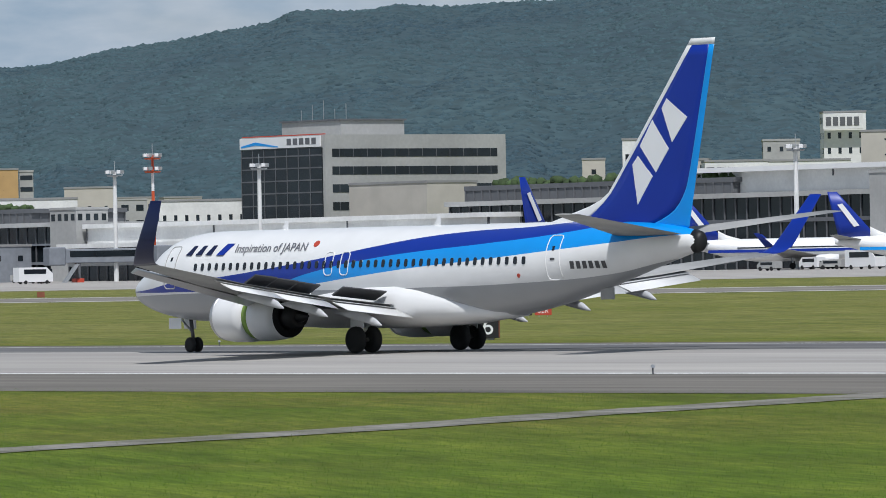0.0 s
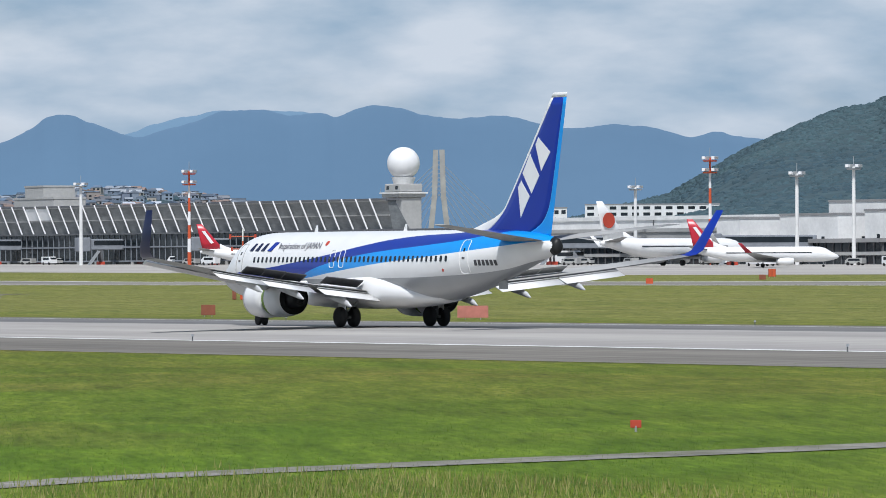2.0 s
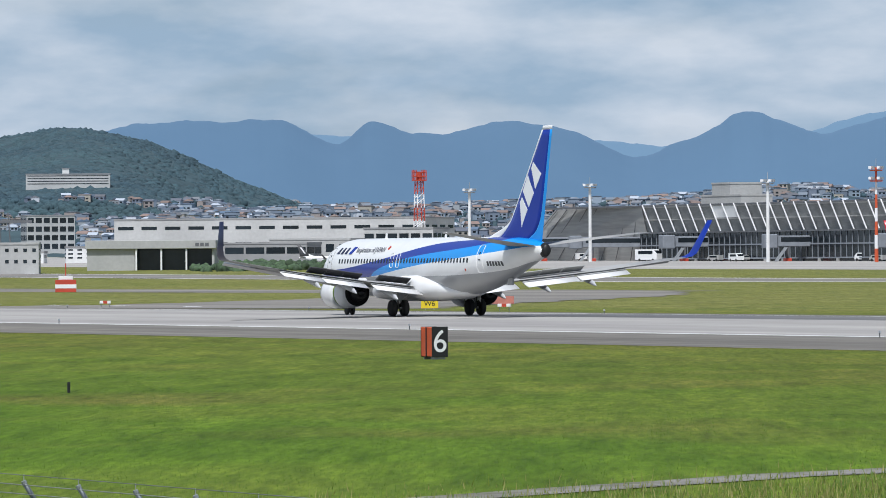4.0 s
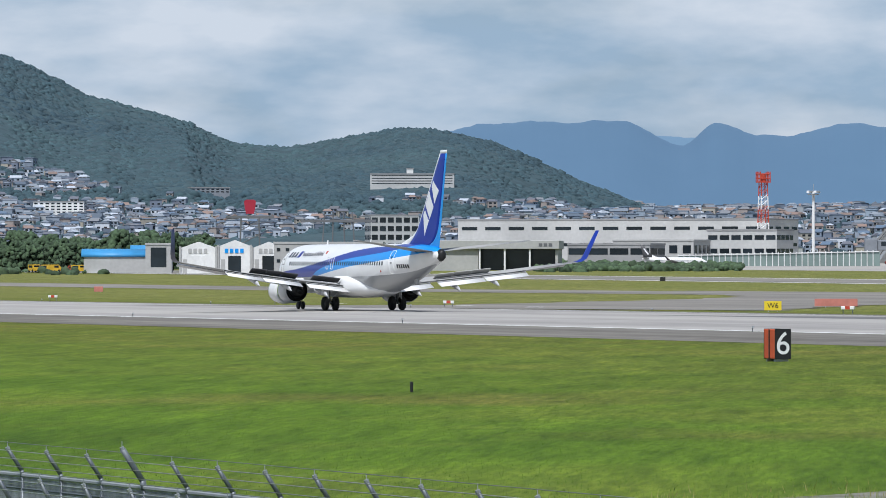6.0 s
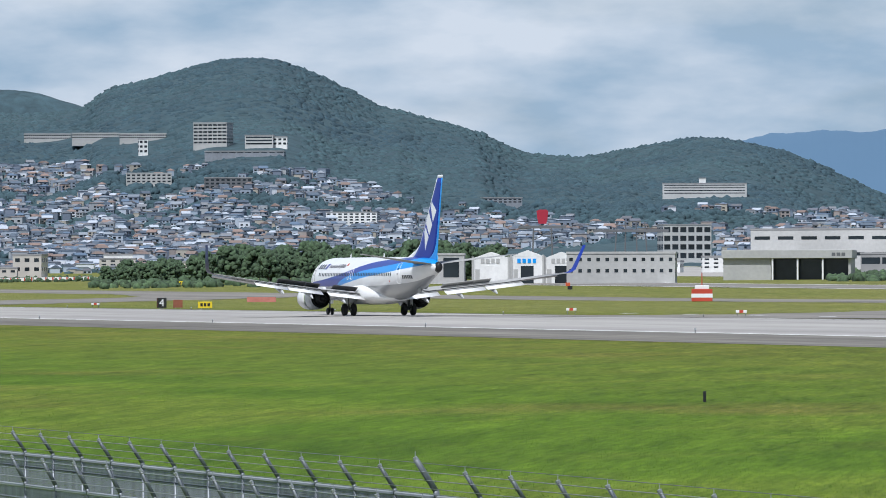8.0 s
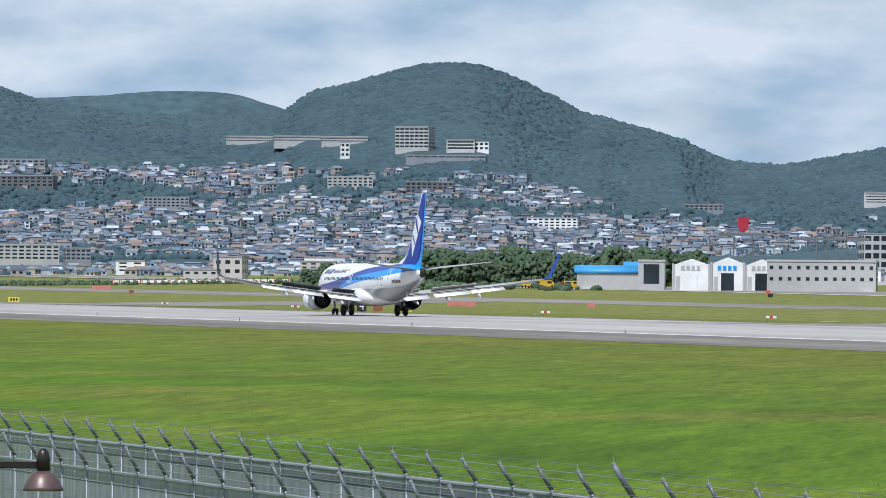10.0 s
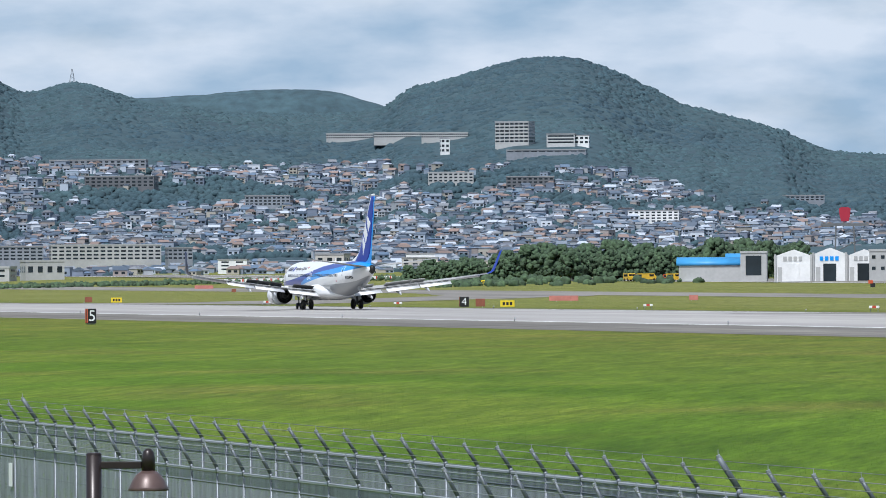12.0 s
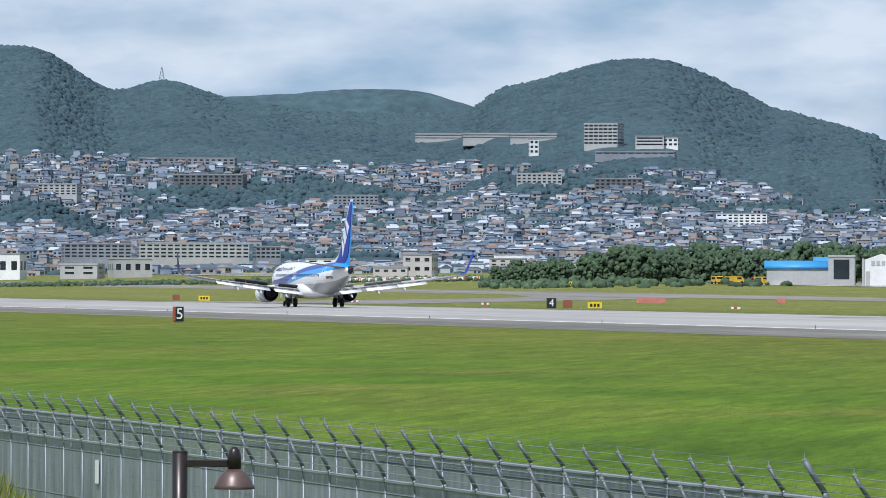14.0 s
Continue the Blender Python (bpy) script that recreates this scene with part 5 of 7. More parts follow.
def windsock_box(x, y):
    t = empty("approach_unit", pose(x, y, ground_z(x, y), 0, 0, 60), "low white and red light unit beside the runway", "light unit", "light units beside the runway")
    part("lamp_box", box(-0.55, 0.55, -0.3, 0.3, 0.35, 0.62, bevel=0.03), M["white"], t)
    part("band", box(-0.2, 0.2, -0.306, 0.306, 0.355, 0.627), M["red"], t)
    for sx in (-0.4, 0.4):
        part("leg", tube((sx, 0, -0.05), (sx, 0, 0.36), 0.04, seg=6), M["steel"], t)
    return t


u0 = windsock_box(-498, 219)
for x, y in ((-600, 221), (-655, 222), (-735, 221), (-845, 219), (-925, 220)):
    copy_thing(u0, pose(x, y, ground_z(x, y), 0, 0, 70))

# red and white equipment hut with mast
x, y = -935, 338
hut = empty("equipment_hut", pose(x, y, ground_z(x, y), 0, 0, 70), "red and white equipment cabinet with a short mast", "equipment hut")
part("cabin", box(-1.6, 1.6, -1.2, 1.2, 0, 1.9, bevel=0.05), M["red"], hut)
part("white_band", box(-1.62, 1.62, -1.22, 1.22, 0.6, 1.2), M["white"], hut)
part("cap", box(-1.1, 1.1, -0.9, 0.9, 1.904, 2.5, bevel=0.05), M["white"], hut)
part("mast", tube((0, 0, 2.5), (0, 0, 4.4), 0.08, seg=6), M["red"], hut)

# gravel track and joining taxiways
M["gravel"] = material("gravel_track", (0.24, 0.225, 0.2), 0.95, color2=(0.13, 0.125, 0.09), scale=0.5, fine=0.25, fine_scale=3)


def strip(name, pts, w0, w1, mat, label, category, lift=0.03):
    """A paved strip along a smooth line of plan points."""
    n = len(pts) - 1
    fx, fy = smooth_line([(i, p[0]) for i, p in enumerate(pts)]), smooth_line([(i, p[1]) for i, p in enumerate(pts)])
    verts, faces = [], []
    steps = n * 10
    for k in range(steps + 1):
        u = n * k / steps
        a = Vector((fx(u + 0.02) - fx(u - 0.02), fy(u + 0.02) - fy(u - 0.02)))
        a = a.normalized() if a.length else Vector((1, 0))
        w = w0 + (w1 - w0) * k / steps
        for j in range(5):
            o = (j / 4 - 0.5) * w * (1 + 0.06 * math.sin(k * 1.7 + j))
            x, y = fx(u) - a.y * o, fy(u) + a.x * o
            verts.append((x, y, ground_z(x, y) + lift))
    for k in range(steps):
        for j in range(4):
            faces.append((k * 5 + j, k * 5 + j + 1, (k + 1) * 5 + j + 1, (k + 1) * 5 + j))
    return tagged(raw(name, verts, faces, mat, True), label, category, kind="structure")


strip("gravel_track", [(-139, 134), (-134.4, 120.6), (-129.4, 104.5), (-127.6, 91), (-125, 78), (-123.8, 68.2), (-122, 60), (-118, 45)], 3.4, 2.0, M["gravel"], "narrow grey gravel track across the grass", "track", 0.02)
strip("taxiway_link", [(-560, 205.7), (-585, 222), (-640, 262), (-720, 318), (-800, 352), (-900, 357)], 62, 26, M["taxiway"], "grey taxiway joining the runway", "taxiway", 0.04)
strip("taxiway_link_far", [(-980, 205.7), (-1010, 225), (-1080, 270), (-1180, 330), (-1290, 352)], 60, 26, M["taxiway"], "grey taxiway joining the runway", "taxiway", 0.04)
strip("taxiway_link_back", [(-150, 300), (-175, 330), (-220, 352)], 40, 26, M["shoulder"], "dark grey taxiway patch", "taxiway", 0.04)
for k in range(4):
    x = -590 - 24 * k
    strip("red_marking_%d" % (k + 1), [(x, 226 + k * 1.5), (x - 9, 230 + k * 1.5)], 1.6, 1.6, M["line"], "white painted taxiway marking", "line", 0.06)


# ---- the park edge: two mesh fences, a lamp, tall grass ----
def fence(y0, z_top, x0, x1, rise_, label, signs=(), tall_at=()):
    """Galvanised chain-link fence along x, its angled arms leaning to the park, with wires."""
    t = empty("fence", pose(0, y0, 0), label, "fence", "perimeter fences")
    n = int((x1 - x0) / 2)
    post_me = arm_me = cap_me = None
    for k in range(n + 1):
        x = x0 + 2 * k
        if post_me is None:
            po = part("post", tube((0, 0, -3.4), (0, 0, 0), 0.032, seg=7), M["fence_steel"], t, "", True)
            bm = tube((0, 0, -0.02), (0, -0.015, 0.07), 0.034, seg=7)
            add_tube(bm, (0, -0.013, 0.06), (0, -0.23, rise_), 0.032, seg=7)
            ar = part("arm", bm, M["fence_steel"], t, "", True)
            bm = tube((0, -0.227, rise_ - 0.005), (0, -0.243, rise_ + 0.03), 0.034, seg=7)
            add_tube(bm, (0, -0.238, rise_ + 0.02), (0, -0.238, rise_ + 0.11), 0.006, seg=4)
            ca = part("cap", bm, M["steel"], t, "pale cap with a wire prong")
            post_me, arm_me, cap_me = po.data, ar.data, ca.data
            for o in (po, ar, ca):
                o.matrix_basis = pose(x, 0, z_top)
        else:
            tall = 1.4 if k in tall_at else 1.0
            shared("post", post_me, pose(x, 0, z_top), t)
            shared("arm", arm_me, pose(x, 0, z_top) @ Matrix.Diagonal((1, tall, tall, 1)), t)
            shared("cap", cap_me, pose(x, -0.23 * (tall - 1), z_top + rise_ * (tall - 1)), t)
    part("top_rail", tube((x0 - 1, 0, z_top), (x1 + 1, 0, z_top), 0.032, seg=7), M["steel"], t)
    for drop in (0.2, 1.15):
        part("lower_rail", tube((x0 - 1, 0, z_top - drop), (x1 + 1, 0, z_top - drop), 0.018, seg=6), M["fence_steel"], t)
    for u in (0.32, 0.63, 0.94):
        part("wire", tube((x0 - 1, -0.03 - 0.22 * u, z_top + rise_ * u), (x1 + 1, -0.03 - 0.22 * u, z_top + rise_ * u), 0.0065, seg=4), M["metal"], t)
    part("top_wire", tube((x0 - 1, -0.238, z_top + rise_ + 0.1), (x1 + 1, -0.238, z_top + rise_ + 0.1), 0.005, seg=4), M["fence_steel"], t)
    part("mesh", box(x0 - 1, x1 + 1, -0.006, 0.006, z_top - 3.2, z_top - 0.03), M["mesh"], t, "grey see-through wire mesh")
    for x in signs:
        part("notice", box(x - 0.16, x + 0.16, -0.05, -0.035, z_top - 0.8, z_top - 0.33), M["white"], t, "small white notice plate")
    return t


def mesh_material():
    """Chain-link: thin wires, the rest open."""
    m = material("chain_link", (0.36, 0.39, 0.43), 0.5, 0.2, vary=0.45, scale=1.6, stretch=(2.5, 1, 0.3))
    n, l = m.node_tree.nodes, m.node_tree.links
    co = n.new("ShaderNodeTexCoord")
    sep = n.new("ShaderNodeSeparateXYZ")
    l.new(co.outputs["Object"], sep.inputs[0])
    hits = []
    for op in ("ADD", "SUBTRACT"):
        a = n.new("ShaderNodeMath")
        a.operation = op
        l.new(sep.outputs["X"], a.inputs[0])
        l.new(sep.outputs["Z"], a.inputs[1])
        b = n.new("ShaderNodeMath")
        b.operation = "PINGPONG"
        b.inputs[1].default_value = 0.028
        l.new(a.outputs[0], b.inputs[0])
        c = n.new("ShaderNodeMath")
        c.operation = "LESS_THAN"
        c.inputs[1].default_value = 0.0125
        l.new(b.outputs[0], c.inputs[0])
        hits.append(c.outputs[0])
    mx = n.new("ShaderNodeMath")
    mx.operation = "MAXIMUM"
    l.new(hits[0], mx.inputs[0])
    l.new(hits[1], mx.inputs[1])
    l.new(mx.outputs[0], n["Principled BSDF"].inputs["Alpha"])
    return m


M["mesh"] = mesh_material()
M["fence_steel"] = material("weathered_galvanised_tube", (0.2, 0.22, 0.24), 0.5, 0.4, vary=0.25, scale=1.5)
fence(27.5, 0.29, -189.0, -65.0, 0.39, "tall galvanised mesh fence with leaning wire arms beside the airfield", tall_at=(26, 51))
fence(25.1, 0.06, -189.3, -59.3, 0.46, "grey galvanised mesh fence with leaning wire arms beside the park", signs=(-127.6,))

M["bronze"] = material("brown_lamp_paint", (0.035, 0.026, 0.024), 0.35, 0.3, vary=0.25, scale=3)
M["bronze_shade"] = material("worn_brown_shade", (0.13, 0.085, 0.075), 0.4, 0.2, vary=0.3, scale=4)
x, y = -80.6, 16.9
lamp = empty("street_lamp", pose(x, y, 0), "brown park lamp with a bell shade on an arm", "street lamp")
part("pole", tube((0, 0, ground_z(x, y) - 0.2), (0, 0, 1.16), 0.1, seg=14), M["bronze"], lamp, "", True)
part("pole_cap", tube((0, 0, 1.161), (0, 0, 1.185), 0.104, 0.08, seg=14), M["bronze"], lamp)
part("arm", box(0.05, 0.62, -0.03, 0.03, 0.98, 1.07, bevel=0.01), M["bronze"], lamp).rotation_euler = (0, 0, radians(68))
hx, hy = 0.70 * math.cos(radians(68)), 0.70 * math.sin(radians(68))
part("neck", revolve([(0.95, 0.085), (1.12, 0.085), (1.19, 0.07), (1.235, 0.03)], "z", 18, (hx, hy, 0)), M["bronze"], lamp, "", True)
part("shade", revolve([(0.7, 0.25), (0.71, 0.262), (0.75, 0.245), (0.83, 0.21), (0.91, 0.15), (0.955, 0.085), (0.93, 0.07), (0.84, 0.17), (0.73, 0.23)], "z", 26, (hx, hy, 0)), M["bronze_shade"], lamp, "worn brown bell shade", True)

# tall dry grass on the near bank, and tufts over the field
M["blade"] = palette("grass_blades", [(0.16, 0.2, 0.03), (0.22, 0.22, 0.06), (0.1, 0.17, 0.02), (0.28, 0.26, 0.09)], 0.8, True)
M["tuft"] = palette("field_grass_blades", [(0.08, 0.155, 0.011), (0.09, 0.172, 0.012), (0.075, 0.15, 0.012), (0.1, 0.185, 0.016), (0.15, 0.2, 0.03), (0.065, 0.13, 0.011), (0.085, 0.16, 0.013), (0.13, 0.18, 0.022)], 0.9, True)


def blades(name, places, size, mat, label, seed, wide=1.0):
    r = np.random.default_rng(seed)
    vs, fs = [], []
    n = 0
    for x, y in places:
        h, a, w = r.uniform(*size), r.uniform(0, 6.28), r.uniform(0.012, 0.03) * size[1] * 2.2 * wide
        z = ground_z(x, y) - 0.03
        dx, dy = math.cos(a) * w, math.sin(a) * w
        lx, ly = r.uniform(-0.35, 0.35, 2) * h
        vs += [(x - dx, y - dy, z), (x + dx, y + dy, z), (x + lx, y + ly, z + h)]
        fs.append((n, n + 1, n + 2))
        n += 3
    return tagged(mass(name, np.array(vs), np.array(fs), [mat], smooth=False), label, "grass", kind="stuff")


r = random.Random(9)
blades("bank_grass", [(r.gauss(-64, 12), r.gauss(9.5, 2.4)) for k in range(26000)], (0.1, 0.28), M["blade"], "tall yellowish grass on the near bank", 3)
field = []
for k in range(330000):
    turn, d = r.uniform(46, 80), 70 + 190 * r.random() ** 1.15
    x, y = bearing(turn, d)
    if 30 < y < 133:
        field.append((x, y))
blades("field_grass", field, (0.04, 0.085), M["tuft"], "short tufts of grass across the airfield", 5, 3.2)
dry = [(r.gauss(-112, 5), r.uniform(38, 66)) for k in range(16000)]
blades("dry_grass", [(x + 0.05 * (66 - y), y) for x, y in dry], (0.1, 0.3), M["blade"], "tall dry yellow grass beside the gravel track", 8)


# ---- terminal, hangars, masts, parked aircraft ----
def hall(name, label, x0, x1, y0, y1, z0, z1, bay=4.0, wall="glass", bands=(), roof="wall_grey", lip=1.2, mull="wall_dark", category="terminal"):
    """A glazed hall along x: mullions, bands at given heights, and a roof slab with a lip."""
    t = empty(name, pose(0, 0, 0), label, category)
    body = part("glazing" if wall == "glass" else "wall", box(x0, x1, y0, y1, z0 - 3, z1), M[wall], t)
    n = max(1, int((x1 - x0) / bay))
    me = None
    for k in range(n + 1):
        x = x0 + (x1 - x0) * k / n
        if me is None:
            g = part("mullion", box(-0.12, 0.12, -0.25, 0, z0, z1), M[mull], body)
            me = g.data
            g.matrix_basis = pose(x, y0, 0)
        else:
            shared("mullion", me, pose(x, y0, 0), body)
    n = max(1, int((y1 - y0) / bay))
    for k in range(n + 1):
        shared("mullion", me, pose(x1, y0 + (y1 - y0) * k / n, 0, 0, 0, 90), body)
    for za, zb, mat in bands:
        part("band", box(x0 - 0.1, x1 + 0.4, y0 - 0.4, y1, za, zb), M[mat], t)
    part("roof", box(x0 - 0.3, x1 + 0.6, y0 - lip, y1 + 0.3, z1 + 0.004, z1 + 0.9), M[roof], t)
    return t


GZ = 2.9
hall("terminal_north", "long dark glazed terminal wing with a rooftop terrace", -1178, -1073, 778, 810, GZ, 14.2, 3.2, bands=((6.5, 7.1, "wall_mid"), (10.4, 10.8, "wall_mid")), roof="wall_pale")
hall("roof_terrace_north", "dark railed viewing terrace on the terminal roof", -1176, -1087, 782, 806, 15.2, 17.2, 2.4, "wall_dark", roof="wall_dark", lip=0.2, category="terrace")
building("service_wing", "low grey service wing with a row of small windows", pose(-1108, 770, GZ), 60, 11, 7.4, 1, 9, "wall_mid", first=2.6, win=(0.22, 0.24))
building("white_hall", "blank white hall beside the terminal wing", pose(-1214, 800, GZ), 50, 12, 14.6, 1, 1, "wall_white", win=(0.04, 0.04))
building("service_tower", "grey square service block with small top windows", pose(-1067.5, 780, GZ), 9, 8, 14.6, 1, 4, "wall_grey", first=11.6, win=(0.55, 0.45))
hall("terminal_middle", "low dark glazed concourse with a white roof edge", -1060, -950, 772, 800, GZ, 9.6, 3.2, bands=((6.0, 6.9, "wall_grey"),), roof="wall_white", lip=3)
hall("white_roof_deck", "long white roof deck over the concourse", -1062, -935, 778, 815, 11.2, 13.6, 40, "wall_white", roof="wall_white", lip=1.0, category="roof")
hall("terminal_south", "long dark glazed terminal wing under a terrace", -956, -775, 786, 818, GZ, 15.8, 3.0, bands=((7.0, 7.8, "wall_dark"), (11.2, 11.9, "wall_dark")))
hall("roof_terrace_south", "dark railed viewing terrace with planting on the roof", -956, -880, 790, 815, 16.8, 18.8, 2.4, "wall_dark", roof="wall_dark", lip=0.2, category="terrace")
hall("white_canopy", "long white roof beam over the south terrace", -895, -815, 792, 812, 19.4, 20.6, 30, "wall_white", roof="white", lip=2.0, category="roof")
building("lift_block", "blank grey concrete lift block", pose(-822, 792, GZ), 26, 20, 16.5, 1, 1, "wall_grey", win=(0.05, 0.05))
building("south_hall", "white low hall beyond the lift block", pose(-778, 800, GZ), 60, 30, 12, 2, 12, "wall_white", win=(0.7, 0.5))

r6 = random.Random(12)
clumps("terrace_planting", [(r6.uniform(-1174, -1090), 784 + r6.random(), 18.0 + r6.uniform(0, 0.5), r6.uniform(0.5, 1.3)) for k in range(90)] + [(r6.uniform(-954, -882), 792 + r6.random(), 19.6 + r6.uniform(0, 0.5), r6.uniform(0.5, 1.3)) for k in range(80)],
       material("roof_garden_leaves", (0.06, 0.1, 0.035), 0.9, vary=0.4, scale=0.8, per_island=0.3), "green planting along the roof terraces", "shrubs")

# office block: light grey flank with ribbon windows, dark glass front
ob_ = empty("office_block", pose(-1128, 902.5, 3), "grey six-storey airport office block with ribbon windows", "office building")
core = part("wall", box(-15, 15, -22.5, 29, -3, 31), M["wall_grey"], ob_)
for k in range(4):
    z = 27.0 - 3.9 * k
    r_ = part("window", box(14.9, 15.06, -20.5, 26.5, z - 0.9, z + 0.9), M["glass"], core, "dark ribbon window")
    for j in range(12):
        part("mullion", box(15.06, 15.12, -20.5 + 47 * (j + 0.5) / 12 - 0.06, -20.5 + 47 * (j + 0.5) / 12 + 0.06, z - 0.9, z + 0.9), M["wall_dark"], r_)
glaz = part("glass_front", box(-14.6, 14.2, -22.8, -22.4, 13, 28.2), M["glass"], core, "dark glass front")
for k in range(5):
    part("floor_edge", box(-14.6, 14.2, -22.86, -22.8, 15.6 + 2.7 * k, 15.9 + 2.7 * k), M["wall_dark"], glaz)
for k in range(7):
    part("mullion", box(-14.6 + 4.1 * k, -14.4 + 4.1 * k, -22.9, -22.8, 13, 28.2), M["wall_dark"], glaz)
sg = part("name_board", box(-14.8, 13.9, -23.0, -22.6, 28.4, 30.8), M["white"], core, "white name board with blue waves")
for k in range(5):
    part("character_bar", box(2.2 + 2.2 * k, 3.7 + 2.2 * k, -23.06, -23.0, 29.0, 30.4), M["wall_dark"], sg)
part("wave", loft([[(-14.2, -23.05, 28.7), (-14.2, -23.05, 29.1), (-14.2, -23.0, 29.1), (-14.2, -23.0, 28.7)], [(-9, -23.05, 29.2), (-9, -23.05, 29.9), (-9, -23.0, 29.9), (-9, -23.0, 29.2)], [(-1, -23.05, 28.6), (-1, -23.05, 28.8), (-1, -23.0, 28.8), (-1, -23.0, 28.6)]]), M["plane_light"], sg)
part("penthouse", box(-11, 10, -14, 4, 31.004, 34.2), M["wall_grey"], ob_)
part("penthouse_roof", box(-11.4, 10.4, -14.4, 4.4, 34.204, 34.6), M["wall_dark"], ob_)
part("parapet_rail", box(-14.8, 14.8, -22.3, -22.1, 31.004, 31.25), M["red"], ob_, "red railing")
for k in range(5):
    part("aerial", tube((-9 + 4 * k, -10, 34.6), (-9 + 4 * k, -10, 37 + (k * 7) % 3), 0.08, seg=5), M["steel"], ob_)

# elevated road with white parapets
hall("elevated_road", "long white parapet of an elevated road", -1420, -1196, 812, 826, 12.4, 14.4, 60, "wall_white", roof="wall_white", lip=0.3, category="road")
hall("elevated_road_lower", "grey lower deck of the elevated road", -1420, -1196, 806, 822, 9.6, 11.4, 60, "wall_grey", roof="wall_grey", lip=0.3, category="road")
for k in range(9):
    x = -1415 + 27 * k
    o_ = empty("road_pier", pose(x, 816, 2.9), "grey concrete pier under the elevated road", "pier", "piers of the elevated road")
    part("shaft", box(-1.2, 1.2, -1.2, 1.2, -1, 6.0, bevel=0.1), M["concrete"], o_)
    part("cross_head", box(-1.4, 1.4, -6, 6, 6.004, 6.9, bevel=0.1), M["concrete"], o_)
for x, w, h, lab in ((-1190, 22, 12.2, "blank white stair tower"), (-1224, 24, 11.5, "blank white stair tower"), (-1258, 10, 11, "blank white stair tower")):
    building("stair_tower", lab + " beside the elevated road", pose(x, 786, GZ), w, 14, h, 1, 2, "wall_white", win=(0.1, 0.1))
hall("gate_hall", "low dark glazed gate building", -1330, -1180, 770, 800, 3.4, 8.2, 3.2, bands=((5.4, 6.2, "wall_grey"),), roof="roof_grey")
building("freight_shed", "long low white shed with small windows", pose(-1345, 776, 3.6), 52, 24, 6.6, 1, 6, "wall_white", first=2.2, win=(0.35, 0.3))

# glazed pier with slanting white ribs
M["louvre"] = material("grey_louvre_panels", (0.34, 0.34, 0.33), 0.6, color2=(0.26, 0.26, 0.255), scale=0.25, stretch=(0.3, 1, 6))
pier = empty("boarding_pier", pose(0, 0, 0), "long glazed boarding pier with slanting white ribs", "terminal")


def slant(z):
    return 748 - (z - 4) * 0.2


M["pier_panel"] = material("grey_glazed_panels", (0.2, 0.21, 0.21), 0.35, color2=(0.13, 0.14, 0.145), scale=0.3, stretch=(0.5, 1, 1.5), fine=0.15, fine_scale=1.5)
PIER_A, PIER_B = -1600, -1357
part("glazing", loft([[(x, 744, 2), (x, 744, 12), (x, 762, 12), (x, 762, 2)] for x in (PIER_A, -1326)]), M["glass"], pier, "dark glazed lower storeys")
part("lower_roof", box(PIER_A, -1325, 743.4, 762, 12.004, 12.4), M["wall_dark"], pier)
part("upper_wall", loft([[(x, slant(12.4), 12.41), (x, slant(19.3), 19.3), (x, 747, 19.3), (x, 751, 12.41)] for x in (PIER_A, PIER_B)]), M["pier_panel"], pier, "grey slanting upper panels")
part("roof_edge", box(-1672, PIER_B + 0.6, slant(19.3) - 0.5, 748, 19.31, 19.75), M["wall_dark"], pier)
for z in (15.6, 19.0):
    part("purlin", loft([[(x, slant(z) - 0.3, z), (x, slant(z + 0.3) - 0.3, z + 0.3), (x, slant(z + 0.3) + 0.1, z + 0.3), (x, slant(z) + 0.1, z)] for x in (PIER_A, PIER_B)]), M["wall_grey"], pier)
rib_me = None
for k in range(34):
    x = PIER_A + 1 + 7.1 * k
    if rib_me is None:
        g = part("rib", tube((3.2, slant(12) - 0.6, 12.4), (0.0, slant(19.7) - 0.6, 19.7), 0.2, seg=6), M["white"], pier, "slanting white rib")
        rib_me = g.data
        g.matrix_basis = pose(x, 0, 0)
    else:
        shared("rib", rib_me, pose(x, 0, 0), pier)
mul_me = None
for k in range(84):
    x = PIER_A + 1 + 3.25 * k
    if mul_me is None:
        g = part("mullion", box(-0.09, 0.09, 743.8, 744.0, 5.2, 12), M["wall_mid"], pier)
        mul_me = g.data
        g.matrix_basis = pose(x, 0, 0)
    else:
        shared("mullion", mul_me, pose(x, 0, 0), pier)
for z in (5.0, 8.6):
    part("floor_band", box(PIER_A, -1326, 743.7, 744.0, z, z + 0.35), M["wall_mid"], pier)
for k in range(26):
    part("column", box(PIER_A + 4 + 10.5 * k, PIER_A + 4.8 + 10.5 * k, 743.4, 744.0, 2, 5.0), M["wall_grey"], pier)
part("white_panel", loft([[(x, slant(16) - 0.3, 16), (x, slant(19) - 0.3, 19), (x, slant(19), 19), (x, slant(16), 16)] for x in (-1556, -1542)]), M["white"], pier)
bm = bmesh.new()
add_loft(bm, [[(-1706, 752, 4.5), (-1601, 748, 3), (-1601, 770, 3), (-1692, 770, 4.5)], [(-1669, 750, 19.3), (-1601, slant(19.3), 19.3), (-1601, 770, 19.3), (-1668, 770, 19.3)]])
end_ = part("end_wall", bm, M["louvre"], pier, "grey louvred end wall with a slanting edge")
for k in range(9):
    x = -1702 + 11 * k
    part("seam", tube((x, 751.5 - 0.5 * k, 4.2), (-1667 + 7.8 * k, 749.5 - 0.5 * k, 19.2), 0.12, seg=5), M["wall_dark"], end_)
